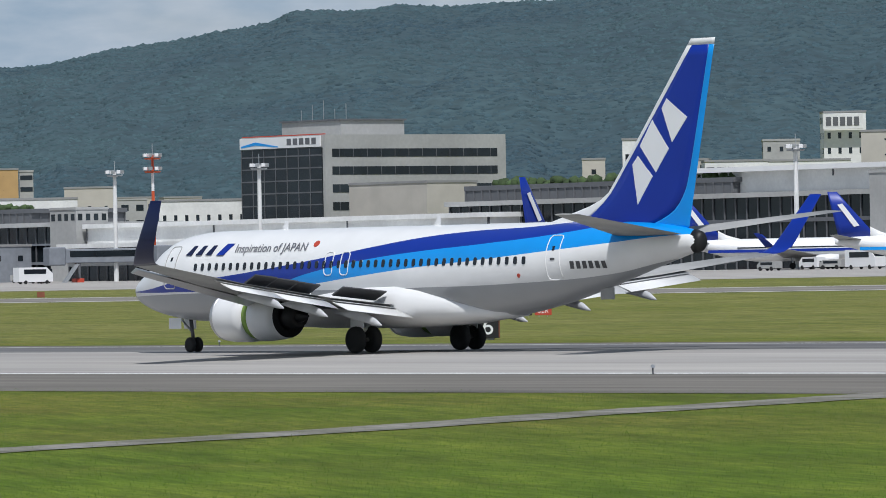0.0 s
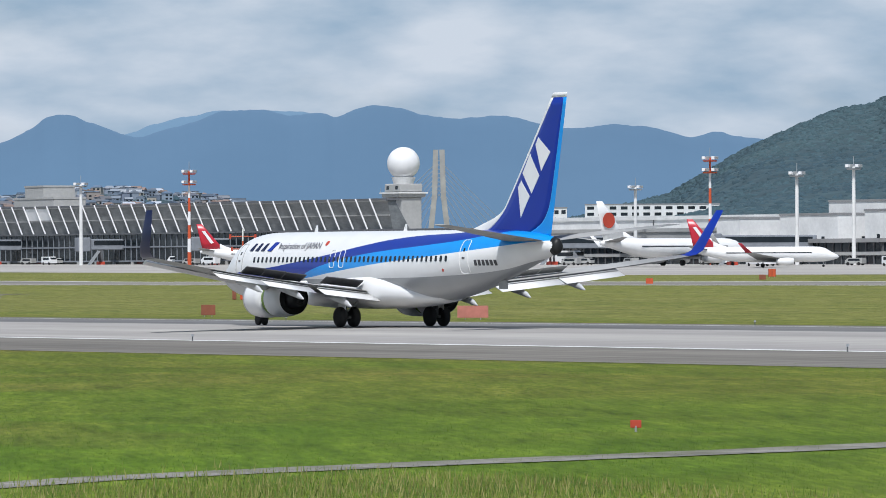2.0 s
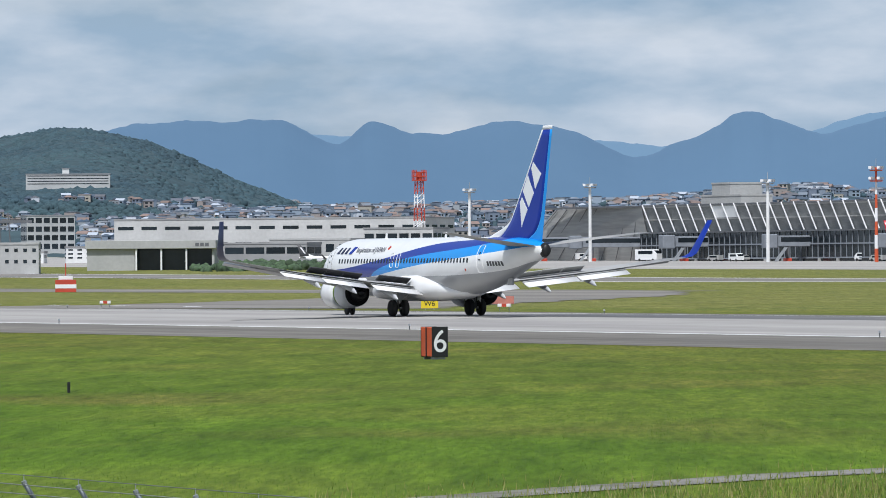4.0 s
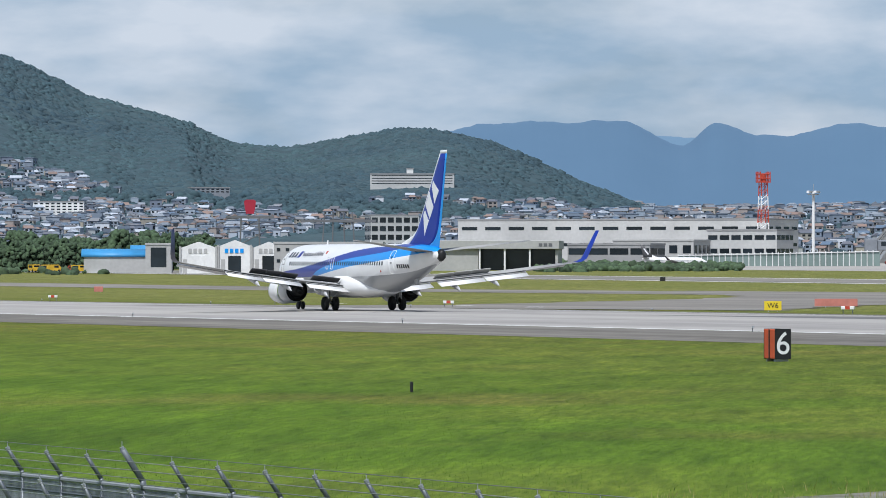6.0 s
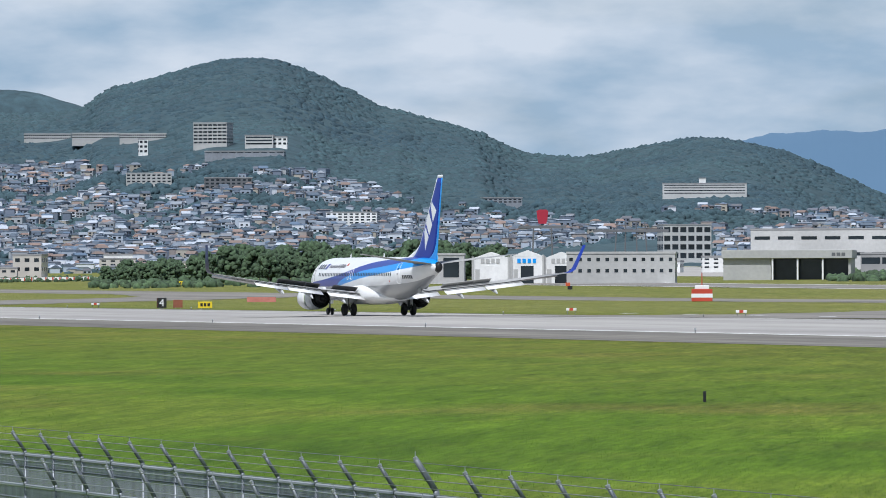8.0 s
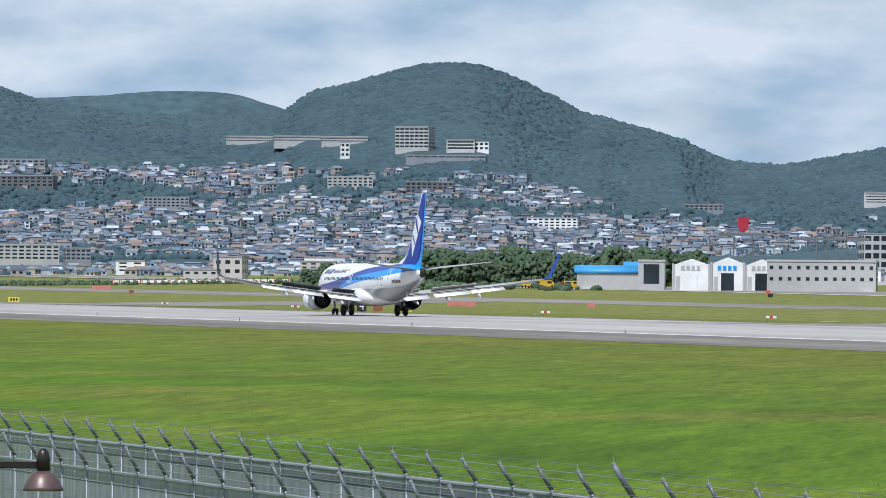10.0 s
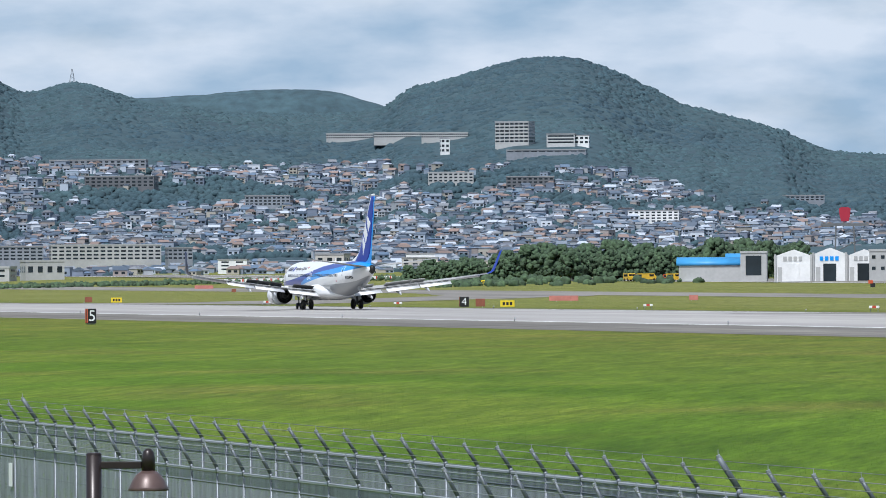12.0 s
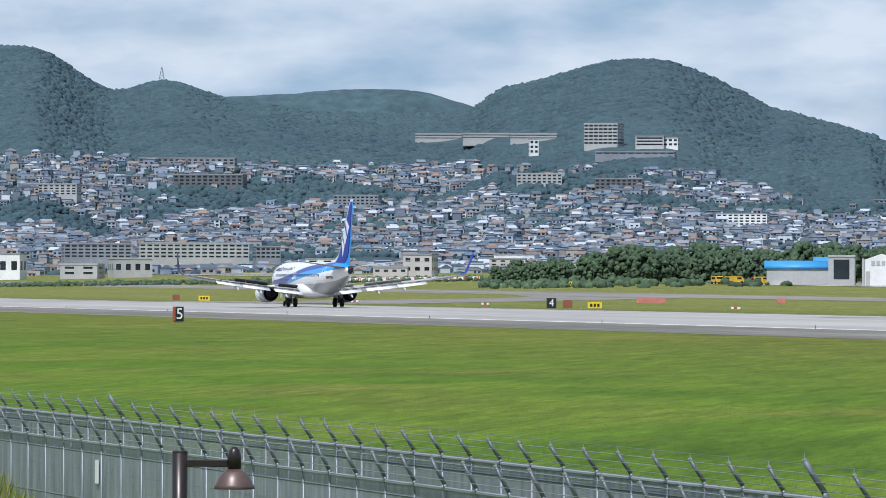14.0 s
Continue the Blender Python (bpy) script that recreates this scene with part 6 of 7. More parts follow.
building("pier_plant_room", "pale plant room behind the pier roof", pose(-1668, 806, 17), 26, 10, 6, 1, 2, "wall_grey", win=(0.1, 0.1))
building("pier_plant_tower", "pale square plant tower behind the pier roof", pose(-1672, 808, 17), 12, 10, 9.5, 1, 1, "wall_grey", win=(0.1, 0.1))
# radar tower with its white ball
rad = empty("radar_tower", pose(-1495.8, 826, 3.6), "grey radar tower carrying a white ball radome", "radar tower")
bm = bmesh.new()
bmesh.ops.create_icosphere(bm, subdivisions=4, radius=4.3)
bmesh.ops.translate(bm, vec=(0, 0, 27.0), verts=bm.verts)
part("radome", bm, M["white"], rad, "white ball radome", True)
part("column", box(-4.4, -1.2, -3, 3, -1, 18, bevel=0.15), M["wall_grey"], rad)
part("column", box(1.2, 4.4, -3, 3, -1, 18, bevel=0.15), M["wall_grey"], rad)
part("glass_core", box(-1.2, 1.2, -2.4, 2.4, -1, 18), M["glass"], rad)
part("deck", box(-4.9, 4.9, -4, 4, 18.004, 19.4, bevel=0.2), M["wall_grey"], rad)
part("gallery", box(-4.2, 4.2, -3.4, 3.4, 19.404, 21.6, bevel=0.2), M["wall_grey"], rad)
part("gallery_edge", box(-5.3, 5.3, -4.4, 4.4, 19.0, 19.35), M["wall_white"], rad)
part("collar", tube((0, 0, 21.6), (0, 0, 23.4), 2.6, 3.2, 24), M["wall_white"], rad)
for s in (-1, 1):
    part("window", box(s * 2.4 - 0.7, s * 2.4 + 0.7, -3.46, -3.38, 20.1, 21.0), M["glass"], rad)
for k in range(5):
    part("rail_post", tube((-4.8 + 2.4 * k, -4.3, 19.4), (-4.8 + 2.4 * k, -4.3, 20.6), 0.06, seg=5), M["steel"], rad)


# flood light masts
def light_mast(x, y, top, red=False, heads=3):
    g = ground_z(x, y)
    h = top - g
    t = empty("light_mast", pose(x, y, g, 0, 0, 40), "tall %s apron floodlight mast" % ("red and white" if red else "pale grey"), "light mast", "apron light masts")
    if red:
        for k in range(7):
            part("pole_band", tube((0, 0, h * k / 7), (0, 0, h * (k + 1) / 7 - 0.002), 0.5 - 0.04 * k, 0.46 - 0.04 * k, 10), M["orange"] if k % 2 == 0 else M["white"], t)
    else:
        part("pole", tube((0, 0, -0.2), (0, 0, h), 0.5, 0.36, 10), M["wall_white"], t)
    for z in ((h - 0.4, h - 3.0) if red else (h - 0.3,)):
        part("platform", tube((0, 0, z - 0.5), (0, 0, z - 0.2), 1.5, 1.7, 12), M["orange"] if red else M["steel"], t)
        for k in range(8):
            a = k * math.pi / 4
            lampb = part("floodlight", box(-0.35, 0.35, -0.3, 0.3, -0.3, 0.35, bevel=0.04), M["white"] if k % 2 else M["metal"], t)
            lampb.matrix_basis = pose(1.55 * math.cos(a), 1.55 * math.sin(a), z + 0.3)
    part("aerial", tube((0, 0, h), (0, 0, h + 2.2), 0.07, seg=5), M["steel"], t)
    return t


for x, y, top, red in ((-1015.5, 760, 27.4, True), (-1028, 760, 24.3, False), (-981.6, 760, 24.5, False), (-1176, 760, 24.6, False), (-1198.8, 760, 23.4, False), (-1234.9, 760, 27.4, True), (-1334, 800, 22.2, False), (-1412, 720, 27.0, True),
                       (-1580, 720, 25.0, False), (-1661, 720, 24.8, False), (-830, 760, 24, False), (-1472, 720, 24.6, False), (-1146, 770, 22.6, False)):
    light_mast(x, y, top, red)

# lattice radio tower
lt = empty("radio_tower", pose(-1791, 760, 5.2), "red and white lattice radio tower", "radio tower")
H = 24.0


def half_width(a):
    return 1.5 - 0.55 * a


for sx, sy in ((-1, -1), (1, -1), (1, 1), (-1, 1)):
    for k in range(6):
        a, b = k / 6, (k + 1) / 6
        part("leg", tube((sx * half_width(a), sy * half_width(a), H * a), (sx * half_width(b), sy * half_width(b), H * b - 0.01), 0.17, seg=5), M["red"] if k % 2 else M["white"], lt)
for k in range(14):
    a, b = k / 14, (k + 1) / 14
    wa, wb = half_width(a), half_width(b)
    mat = M["red"] if int(a * 6) % 2 else M["white"]
    for s in (-1, 1):
        part("brace", tube((-wa, s * wa, H * a), (wb, s * wb, H * b), 0.09, seg=4), mat, lt)
        part("brace", tube((s * wa, -wa, H * a), (s * wb, wb, H * b), 0.09, seg=4), mat, lt)
part("platform", box(-1.7, 1.7, -1.7, 1.7, H, H + 0.35), M["red"], lt)
for z in (1.3, 2.6):
    for s in (-1, 1):
        part("cage_rail", tube((-1.6, s * 1.6, H + z), (1.6, s * 1.6, H + z), 0.16, seg=5), M["red"], lt)
        part("cage_rail", tube((s * 1.6, -1.6, H + z), (s * 1.6, 1.6, H + z), 0.16, seg=5), M["red"], lt)
for sx in (-1.6, -0.55, 0.55, 1.6):
    for sy in (-1.6, 1.6):
        part("cage_post", tube((sx, sy, H + 0.35), (sx, sy, H + 3.3), 0.16, seg=5), M["red"], lt)
part("drum", tube((0, 0, H + 0.36), (0, 0, H + 2.6), 0.9, seg=12), M["red"], lt)

# city blocks behind the terminal
M["ochre"] = material("ochre_tiles", (0.5, 0.32, 0.14), 0.8, vary=0.15, scale=0.2)


def block(name, label, turn, dist, top, w, d, floors, bays, wall, skew=0, **kw):
    x, y = bearing(turn, dist)
    z = ground_z(x, y)
    return building(name, label, pose(x, y, z, 0, 0, turn + skew), w, d, top - z, floors, bays, wall, **kw)


block("ochre_tower", "ochre slab block behind the terminal", 54.5, 1900, 35.6, 8.5, 12, 7, 1, "ochre", 0, win=(0.02, 0.02))
block("ochre_tower_flank", "grey balconied flank of the ochre block", 54.3, 1903, 35, 4, 12, 8, 1, "wall_grey", 0, ribbon=0.9, win=(0.9, 0.4))
block("white_tower", "white blank office tower behind the terminal", 55.84, 1780, 31, 13.5, 12, 5, 1, "wall_white", -8, win=(0.02, 0.02))
block("station_hotel", "white hotel tower with a rooftop sign", 47.1, 1765, 44.5, 11.5, 10, 9, 4, "wall_white", 6, win=(0.3, 0.4))
block("brown_tower", "brown grey blank tower beside the hotel", 46.7, 1465, 33, 11, 14, 8, 1, "wall_beige", -6, win=(0.04, 0.1))
block("balcony_flats", "pale balconied block of flats behind the terminal", 48.05, 1500, 27.5, 15, 12, 5, 6, "wall_white", 4, win=(0.75, 0.45))
block("pale_flats", "pale flats behind the terminal", 48.5, 1560, 29, 12, 10, 6, 5, "wall_beige", -4, win=(0.6, 0.45))
block("grey_flats", "grey stepped office block behind the terminal", 47.65, 1600, 34, 9, 10, 7, 3, "wall_grey", 2, win=(0.3, 0.3))
block("white_store", "white blank store behind the terminal", 47.4, 1450, 26.5, 18, 14, 2, 6, "wall_white", 0, win=(0.2, 0.1))
block("water_tower", "pale round-cornered tower behind the terminal", 49.3, 1700, 32, 6, 6, 4, 1, "wall_beige", 0, win=(0.2, 0.2))
block("rooftop_billboard", "white billboard tower behind the terminal", 48.98, 1500, 33, 3.4, 2, 3, 1, "wall_white", 0, win=(0.6, 0.3))
block("beige_hall", "beige windowless hall beside the office block", 50.9, 1395, 22.5, 26, 14, 1, 2, "wall_beige", -50, win=(0.1, 0.1))
block("gable_hall", "tan gabled hall behind the terminal", 53.75, 1700, 27, 13, 12, 2, 3, "wall_beige", 0, win=(0.2, 0.1))
block("long_white_store", "long white store behind the terminal", 52.75, 1480, 20.6, 20, 10, 2, 8, "wall_white", 0, win=(0.3, 0.2))
block("white_roof_store", "low white store behind the terminal", 54.2, 1500, 21.8, 18, 12, 1, 5, "wall_white", 0, win=(0.3, 0.2))
block("low_store", "low pale store behind the terrace", 55.6, 1600, 19.2, 40, 12, 1, 8, "wall_white", 0, win=(0.4, 0.2))
r7 = random.Random(21)
for k in range(18):
    turn = r7.uniform(45.8, 53.5)
    dist = r7.uniform(1700, 2250)
    block("town_building", "small pale town building behind the terminal", turn, dist, EYE_Z + dist * math.tan(radians(r7.uniform(0.6, 0.78))), r7.uniform(8, 18), 9, r7.randint(2, 4), r7.randint(2, 5), r7.choice(("wall_white", "wall_beige", "wall_grey", "wall_white")), r7.uniform(-25, 25), win=(0.5, 0.4))
for k in range(22):
    turn = r7.uniform(66.5, 80.5)
    dist = r7.uniform(1900, 2500)
    block("town_building", "small pale town building below the hillside", turn, dist, EYE_Z + dist * math.tan(radians(r7.uniform(0.1, 0.22))), r7.uniform(7, 14), 9, r7.randint(1, 3), r7.randint(2, 5), r7.choice(("wall_white", "wall_beige", "wall_grey", "wall_white")), r7.uniform(-25, 25), win=(0.5, 0.4))

x, y = bearing(47.1, 1757)
hs = empty("rooftop_sign", pose(x, y, 40.0, 0, 0, 53.1), "white rooftop sign board with grey unreadable marks", "sign")
part("board", box(-5.4, 5.4, -0.2, 0.2, 0, 4.2, bevel=0.05), M["wall_white"], hs)
for k in range(5):
    part("mark", box(-4.6 + 1.9 * k, -3.2 + 1.9 * k, -0.3, -0.2, 0.9, 3.3), M["wall_dark"], hs)

gm = empty("field_mast", pose(-640, 333, ground_z(-640, 333), 0, 0, 62), "slim red and white mast with an orange equipment box", "mast")
for k in range(6):
    part("pole_band", tube((0, 0, 1.3 * k - 0.1 * (k == 0)), (0, 0, 1.3 * k + 1.298), 0.09, seg=8), M["orange"] if k % 2 == 0 else M["white"], gm)
for z, w in ((4.4, 0.9), (5.6, 1.2), (7.0, 1.4)):
    part("cross_arm", tube((-w, 0, z), (w, 0, z), 0.07, seg=6), M["orange"], gm)
    for sx in (-w, w):
        part("aerial", box(sx - 0.12, sx + 0.12, -0.1, 0.1, z - 0.25, z + 0.25), M["red"], gm)
part("equipment_box", box(-0.35, 0.35, -0.3, 0.3, 0, 1.9, bevel=0.03), M["orange"], gm)
part("side_box", box(-1.2, -0.75, -0.25, 0.25, 0, 1.1, bevel=0.03), M["brown_board"], gm)

x, y = bearing(62.0, 1500)
sd = empty("striped_dome", pose(x, y, ground_z(x, y)), "orange and white striped dome on a steel column", "dome")
part("column", tube((0, 0, -0.2), (0, 0, 3.6), 0.9, seg=12), M["wall_grey"], sd)
for k in range(12):
    a0, a1 = 2 * math.pi * k / 12, 2 * math.pi * (k + 1) / 12
    bm = bmesh.new()
    grid = [[bm.verts.new((2.3 * math.cos(e) * math.cos(a), 2.3 * math.cos(e) * math.sin(a), 5.4 + 2.0 * math.sin(e))) for a in (a0, (a0 + a1) / 2, a1)] for e in (-1.2, -0.7, -0.2, 0.3, 0.8, 1.2, 1.5)]
    for u, v in zip(grid, grid[1:]):
        for q in range(2):
            bm.faces.new((u[q], u[q + 1], v[q + 1], v[q]))
    part("gore", bm, M["orange"] if k % 2 else M["white"], sd, "", True)

# hangars and works on the far side
x, y = bearing(69.25, 1581)
hang = empty("hangar", pose(x, y, 3.9, 0, 0, 66), "low grey hangar with a dark open front and white columns", "hangar")
part("roof", box(-19.4, 12.4, -1, 22, 4.3, 6.4, bevel=0.1), M["wall_grey"], hang)
part("back_wall", box(-19, 12, 20.5, 21.5, -2, 4.3), M["wall_dark"], hang)
part("side_wall", box(-19, -7.4, 0, 20.5, -2, 4.3), M["wall_grey"], hang)
part("side_wall", box(11.4, 12, 0, 20.5, -2, 4.3), M["wall_grey"], hang)
part("door_leaf", box(-7.3, 11.3, 5, 5.4, -2, 4.25), M["glass"], hang, "dark hangar doors")
for k in range(3):
    part("column", box(-7.2 + 6.1 * k, -6.8 + 6.1 * k, -0.6, -0.1, -2, 4.3), M["white"], hang)
for k in range(3):
    part("roof_mark", box(7.4 + 1.2 * k, 8.3 + 1.2 * k, -1.06, -1.0, 4.9, 5.7), M["wall_dark"], hang)
far_block("long_warehouse", "long white factory with three rows of windows", 68.2, 2060, 7.5, 104, 30, 11.2, 2, 13, "wall_pale", -21, win=(0.66, 0.2))
far_block("factory_office", "white low office with strip windows and a pale roof", 67.12, 1850, 5.6, 21, 14, 8.6, 2, 6, "wall_pale", -20, win=(0.8, 0.35))
far_block("grey_works", "low grey works building", 67.9, 1820, 5.6, 24, 14, 5.5, 1, 6, "wall_grey", -20, win=(0.6, 0.5))
far_block("canopy_shed", "low shed with a pale roof", 68.3, 1780, 5.4, 24, 12, 4.5, 1, 4, "roof_grey", -20, win=(0.9, 0.5))
for k, (turn, w, h) in enumerate(((71.98, 8.4, 6.2), (71.66, 7.6, 6.6), (71.36, 7.8, 6.2))):
    x, y = bearing(turn, 1525)
    t = empty("rescue_hall", pose(x, y, 3.0, 0, 0, 70), "white gabled vehicle hall with tall doors", "hall", "white vehicle halls")
    part("wall", box(-w / 2, w / 2, -5, 6, -2, h - 1), M["wall_white"], t)
    part("gable", loft([[(-w / 2, y_, h - 0.99), (w / 2, y_, h - 0.99), (0, y_, h + 0.5)] for y_ in (-5, 6)]), M["wall_white"], t)
    part("door", box(-1.5, 1.5, -5.1, -4.98, -2, 3.4), M["glass"] if k else M["wall_white"], t, "tall folding door")
    part("small_door", box(-w / 2 + 0.6, -w / 2 + 1.6, -5.06, -4.99, -2, 2.6), M["wall_grey"], t)
    for j in range(4):
        part("sign_panel", box(-2.3 + 1.2 * j, -1.5 + 1.2 * j, -5.12, -5.0, 4.1, 5.1), M["plane_light"] if k == 1 else M["wall_grey"], t)
    for s in (-1, 1):
        part("pier", box(s * w / 2 - 0.25, s * w / 2 + 0.25, -5.4, -5.0, -2, h - 0.6), M["wall_grey"], t)
far_block("grey_store", "long grey store with a row of small windows", 70.83, 1500, 2.9, 25, 10, 6.2, 2, 12, "wall_grey", -3, win=(0.4, 0.3))
x, y = bearing(72.66, 1570)
shed = empty("blue_shed", pose(x, y, 3.3, 0, 0, 71), "long shed with a bright blue curved roof", "shed")
part("wall", box(-9, 9, -4, 4, -1, 2.9), M["wall_grey"], shed)
part("roof", loft([[(x_, 4.3 * math.cos(a), 2.9 + 2.0 * math.sin(a)) for a in (math.pi * k / 8 for k in range(9))] for x_ in (-9.6, 6)]), M["blue_roof"], shed, "bright blue curved sheet roof", True)
part("rear_roof", loft([[(x_, 5 + 4 * math.cos(a), 3.6 + 2.2 * math.sin(a)) for a in (math.pi * k / 8 for k in range(9))] for x_ in (2, 11)]), M["blue_roof"], shed, "", True)
far_block("gate_house", "grey gate building with a dark opening", 72.33, 1545, 3.2, 6.2, 8, 5.8, 1, 1, "wall_grey", -2, first=0.0, win=(0.6, 0.8), sides=False)

# pale noise barrier along the field edge
ba = empty("noise_barrier", pose(0, 0, 0), "long pale green panelled barrier with thin posts", "barrier wall")
M["barrier_green"] = material("pale_green_barrier", (0.22, 0.29, 0.27), 0.6, vary=0.2, scale=0.15)
for k in range(34):
    (xa, ya), (xb, yb) = bearing(67.75 - 0.052 * k, 1730 - 1.5 * k), bearing(67.75 - 0.052 * (k + 1), 1730 - 1.5 * (k + 1))
    z = ground_z(xa, ya)
    top = 2.7 + 0.03 * k
    part("panel", loft([[(px, py - 0.08, z - 0.4), (px, py + 0.08, z - 0.4), (px, py + 0.08, z + top), (px, py - 0.08, z + top)] for px, py in ((xa, ya), (xb, yb))]), M["barrier_green"], ba)
    part("post", tube((xa, ya - 0.2, z - 0.4), (xa, ya - 0.2, z + top + 0.5), 0.13, seg=6), M["wall_white"], ba)
    part("rail", tube((xa, ya - 0.25, z + top + 0.1), (xb, yb - 0.25, z + top + 0.1), 0.14, seg=5), M["wall_white"], ba)

# red billboard on a steel frame
x, y = bearing(71.53, 1900)
bb = empty("red_billboard", pose(x, y, 5.5, 0, 0, 71.5), "red tapering billboard on a dark steel frame", "billboard")
M["billboard_red"] = material("billboard_red", (0.36, 0.015, 0.04), 0.6, vary=0.15, scale=0.3)
bm = bmesh.new()
pts = [(-1.5, -2.4), (1.5, -2.4), (2.0, -0.6), (2.3, 2.0), (1.4, 2.5), (-1.4, 2.5), (-2.3, 2.0), (-2.0, -0.6)]
add_loft(bm, [[(a * 0.75, yy, 16 + b * 0.85) for a, b in pts] for yy in (-0.2, 0.2)])
part("panel", bm, M["billboard_red"], bb, "red panel")
part("deck", box(-7, 7, -1.2, 1.2, 12.6, 13.4), M["wall_dark"], bb)
for sx in (-2.6, 2.6):
    for sy in (-1, 1):
        part("leg", tube((sx * 1.2, sy, -2), (sx, sy, 12.6), 0.25, seg=6), M["wall_dark"], bb)
for k in range(3):
    part("brace", tube((-3, -1, 1 + 4 * k), (3, -1, 4 + 4 * k), 0.15, seg=5), M["wall_dark"], bb)
x, y = bearing(70.75, 1900)
gt = empty("steel_gantry", pose(x, y, 5.5, 0, 0, 70.7), "dark steel gantry with beams", "gantry")
part("beam", box(-11, 11, -0.5, 0.5, 11.5, 12.3), M["wall_dark"], gt)
for sx in (-4, -1.5, 1.5, 4):
    part("leg", tube((sx * 1.3, 0, -2), (sx, 0, 14.5), 0.22, seg=6), M["wall_dark"], gt)

# round crowned trees of the hedge
M["crown_near"] = material("broadleaf_crown", (0.06, 0.098, 0.046), 0.9, color2=(0.042, 0.072, 0.036), scale=0.15, fine=0.4, fine_scale=1.2, per_island=0.3)
M["bark"] = material("bark", (0.1, 0.075, 0.05), 0.9, vary=0.3, scale=2)


def tree(seed, h):
    q = np.random.default_rng(seed)
    t = empty("tree", Matrix.Identity(4), "dense dark green broadleaf tree in the hedge", "tree", "hedge trees")
    bm = tube((0, 0, -0.5), (0.2, 0, h * 0.45), 0.3, 0.16, 8)
    for k in range(5):
        a = k * 1.3 + seed
        add_tube(bm, (0.1, 0, h * (0.2 + 0.05 * k)), (math.cos(a) * h * 0.3, math.sin(a) * h * 0.3, h * (0.45 + 0.06 * k)), 0.12, 0.05, 6)
    part("trunk", bm, M["bark"], t)
    vs, fs = [], []
    for k in range(150):
        u = q.uniform(0, 1)
        a, rr = q.uniform(0, 6.28), h * 0.42 * math.sqrt(q.uniform(0, 1)) * (1 - 0.62 * u * u) * (1 + 0.2 * math.sin(3 * a + seed))
        c = np.array((math.cos(a) * rr, math.sin(a) * rr, h * (0.22 + 0.68 * u)))
        rad_ = h * q.uniform(0.045, 0.1)
        vs.append(ICO_V * (1 + q.uniform(-0.35, 0.35, (len(ICO_V), 1))) * rad_ + c)
        fs.append(ICO_F + k * len(ICO_V))
    cr = mass("crown", np.concatenate(vs), np.concatenate(fs), [M["crown_near"]])
    cr.parent = t
    return t


protos_t = [tree(k, 9 + (k % 3)) for k in range(5)]
r8 = random.Random(31)
first = True
for k in range(130):
    turn = r8.uniform(71.9, 75.4)
    d = r8.uniform(1640, 1800)
    x, y = bearing(turn, d)
    size = r8.uniform(0.75, 1.05) * (0.5 + 0.5 * min(1, max(0, (75.5 - turn) / 1.6)))
    m = pose(x, y, ground_z(x, y) - 0.4, 0, 0, r8.uniform(0, 360)) @ Matrix.Scale(size, 4)
    if k < 5:
        protos_t[k].matrix_basis = m
    else:
        o = copy_thing(protos_t[k % 5], m)
        o.scale = (size, size, size)
shrubs = []
for k in range(2200):
    turn = r8.choice((r8.uniform(74.4, 80.5), r8.uniform(67.2, 69.0), r8.uniform(71.5, 80.5)))
    d = r8.uniform(1500, 1850) if turn < 75.5 else r8.uniform(1780, 1860)
    if turn < 72.8 and d < 1640 and turn > 69.5:
        continue
    x, y = bearing(turn, d)
    shrubs.append((x, y, ground_z(x, y) + r8.uniform(0, 0.6), r8.uniform(0.4, 1.4 if turn < 75.5 else 0.9)))
clumps("shrub_belt", shrubs, M["crown_near"], "low dark shrubs along the far field edge", "shrubs")

# striped barrier at the far end
bar0 = None
for k in range(26):
    x, y = bearing(77.1 - 0.062 * k, 1800)
    m = pose(x, y, ground_z(x, y), 0, 0, 76)
    if bar0 is None:
        bar0 = empty("barrier", m, "white barrier panel with red stripes", "barrier", "striped barriers")
        part("panel", box(-0.9, 0.9, -0.1, 0.1, 0.35, 1.2), M["white"], bar0)
        part("stripe", box(0.3, 0.7, -0.12, 0.09, 0.36, 1.19), M["red"], bar0)
        for s in (-0.7, 0.7):
            part("leg", tube((s, 0, -0.3), (s, 0, 0.5), 0.06, seg=5), M["steel"], bar0)
    else:
        copy_thing(bar0, m)


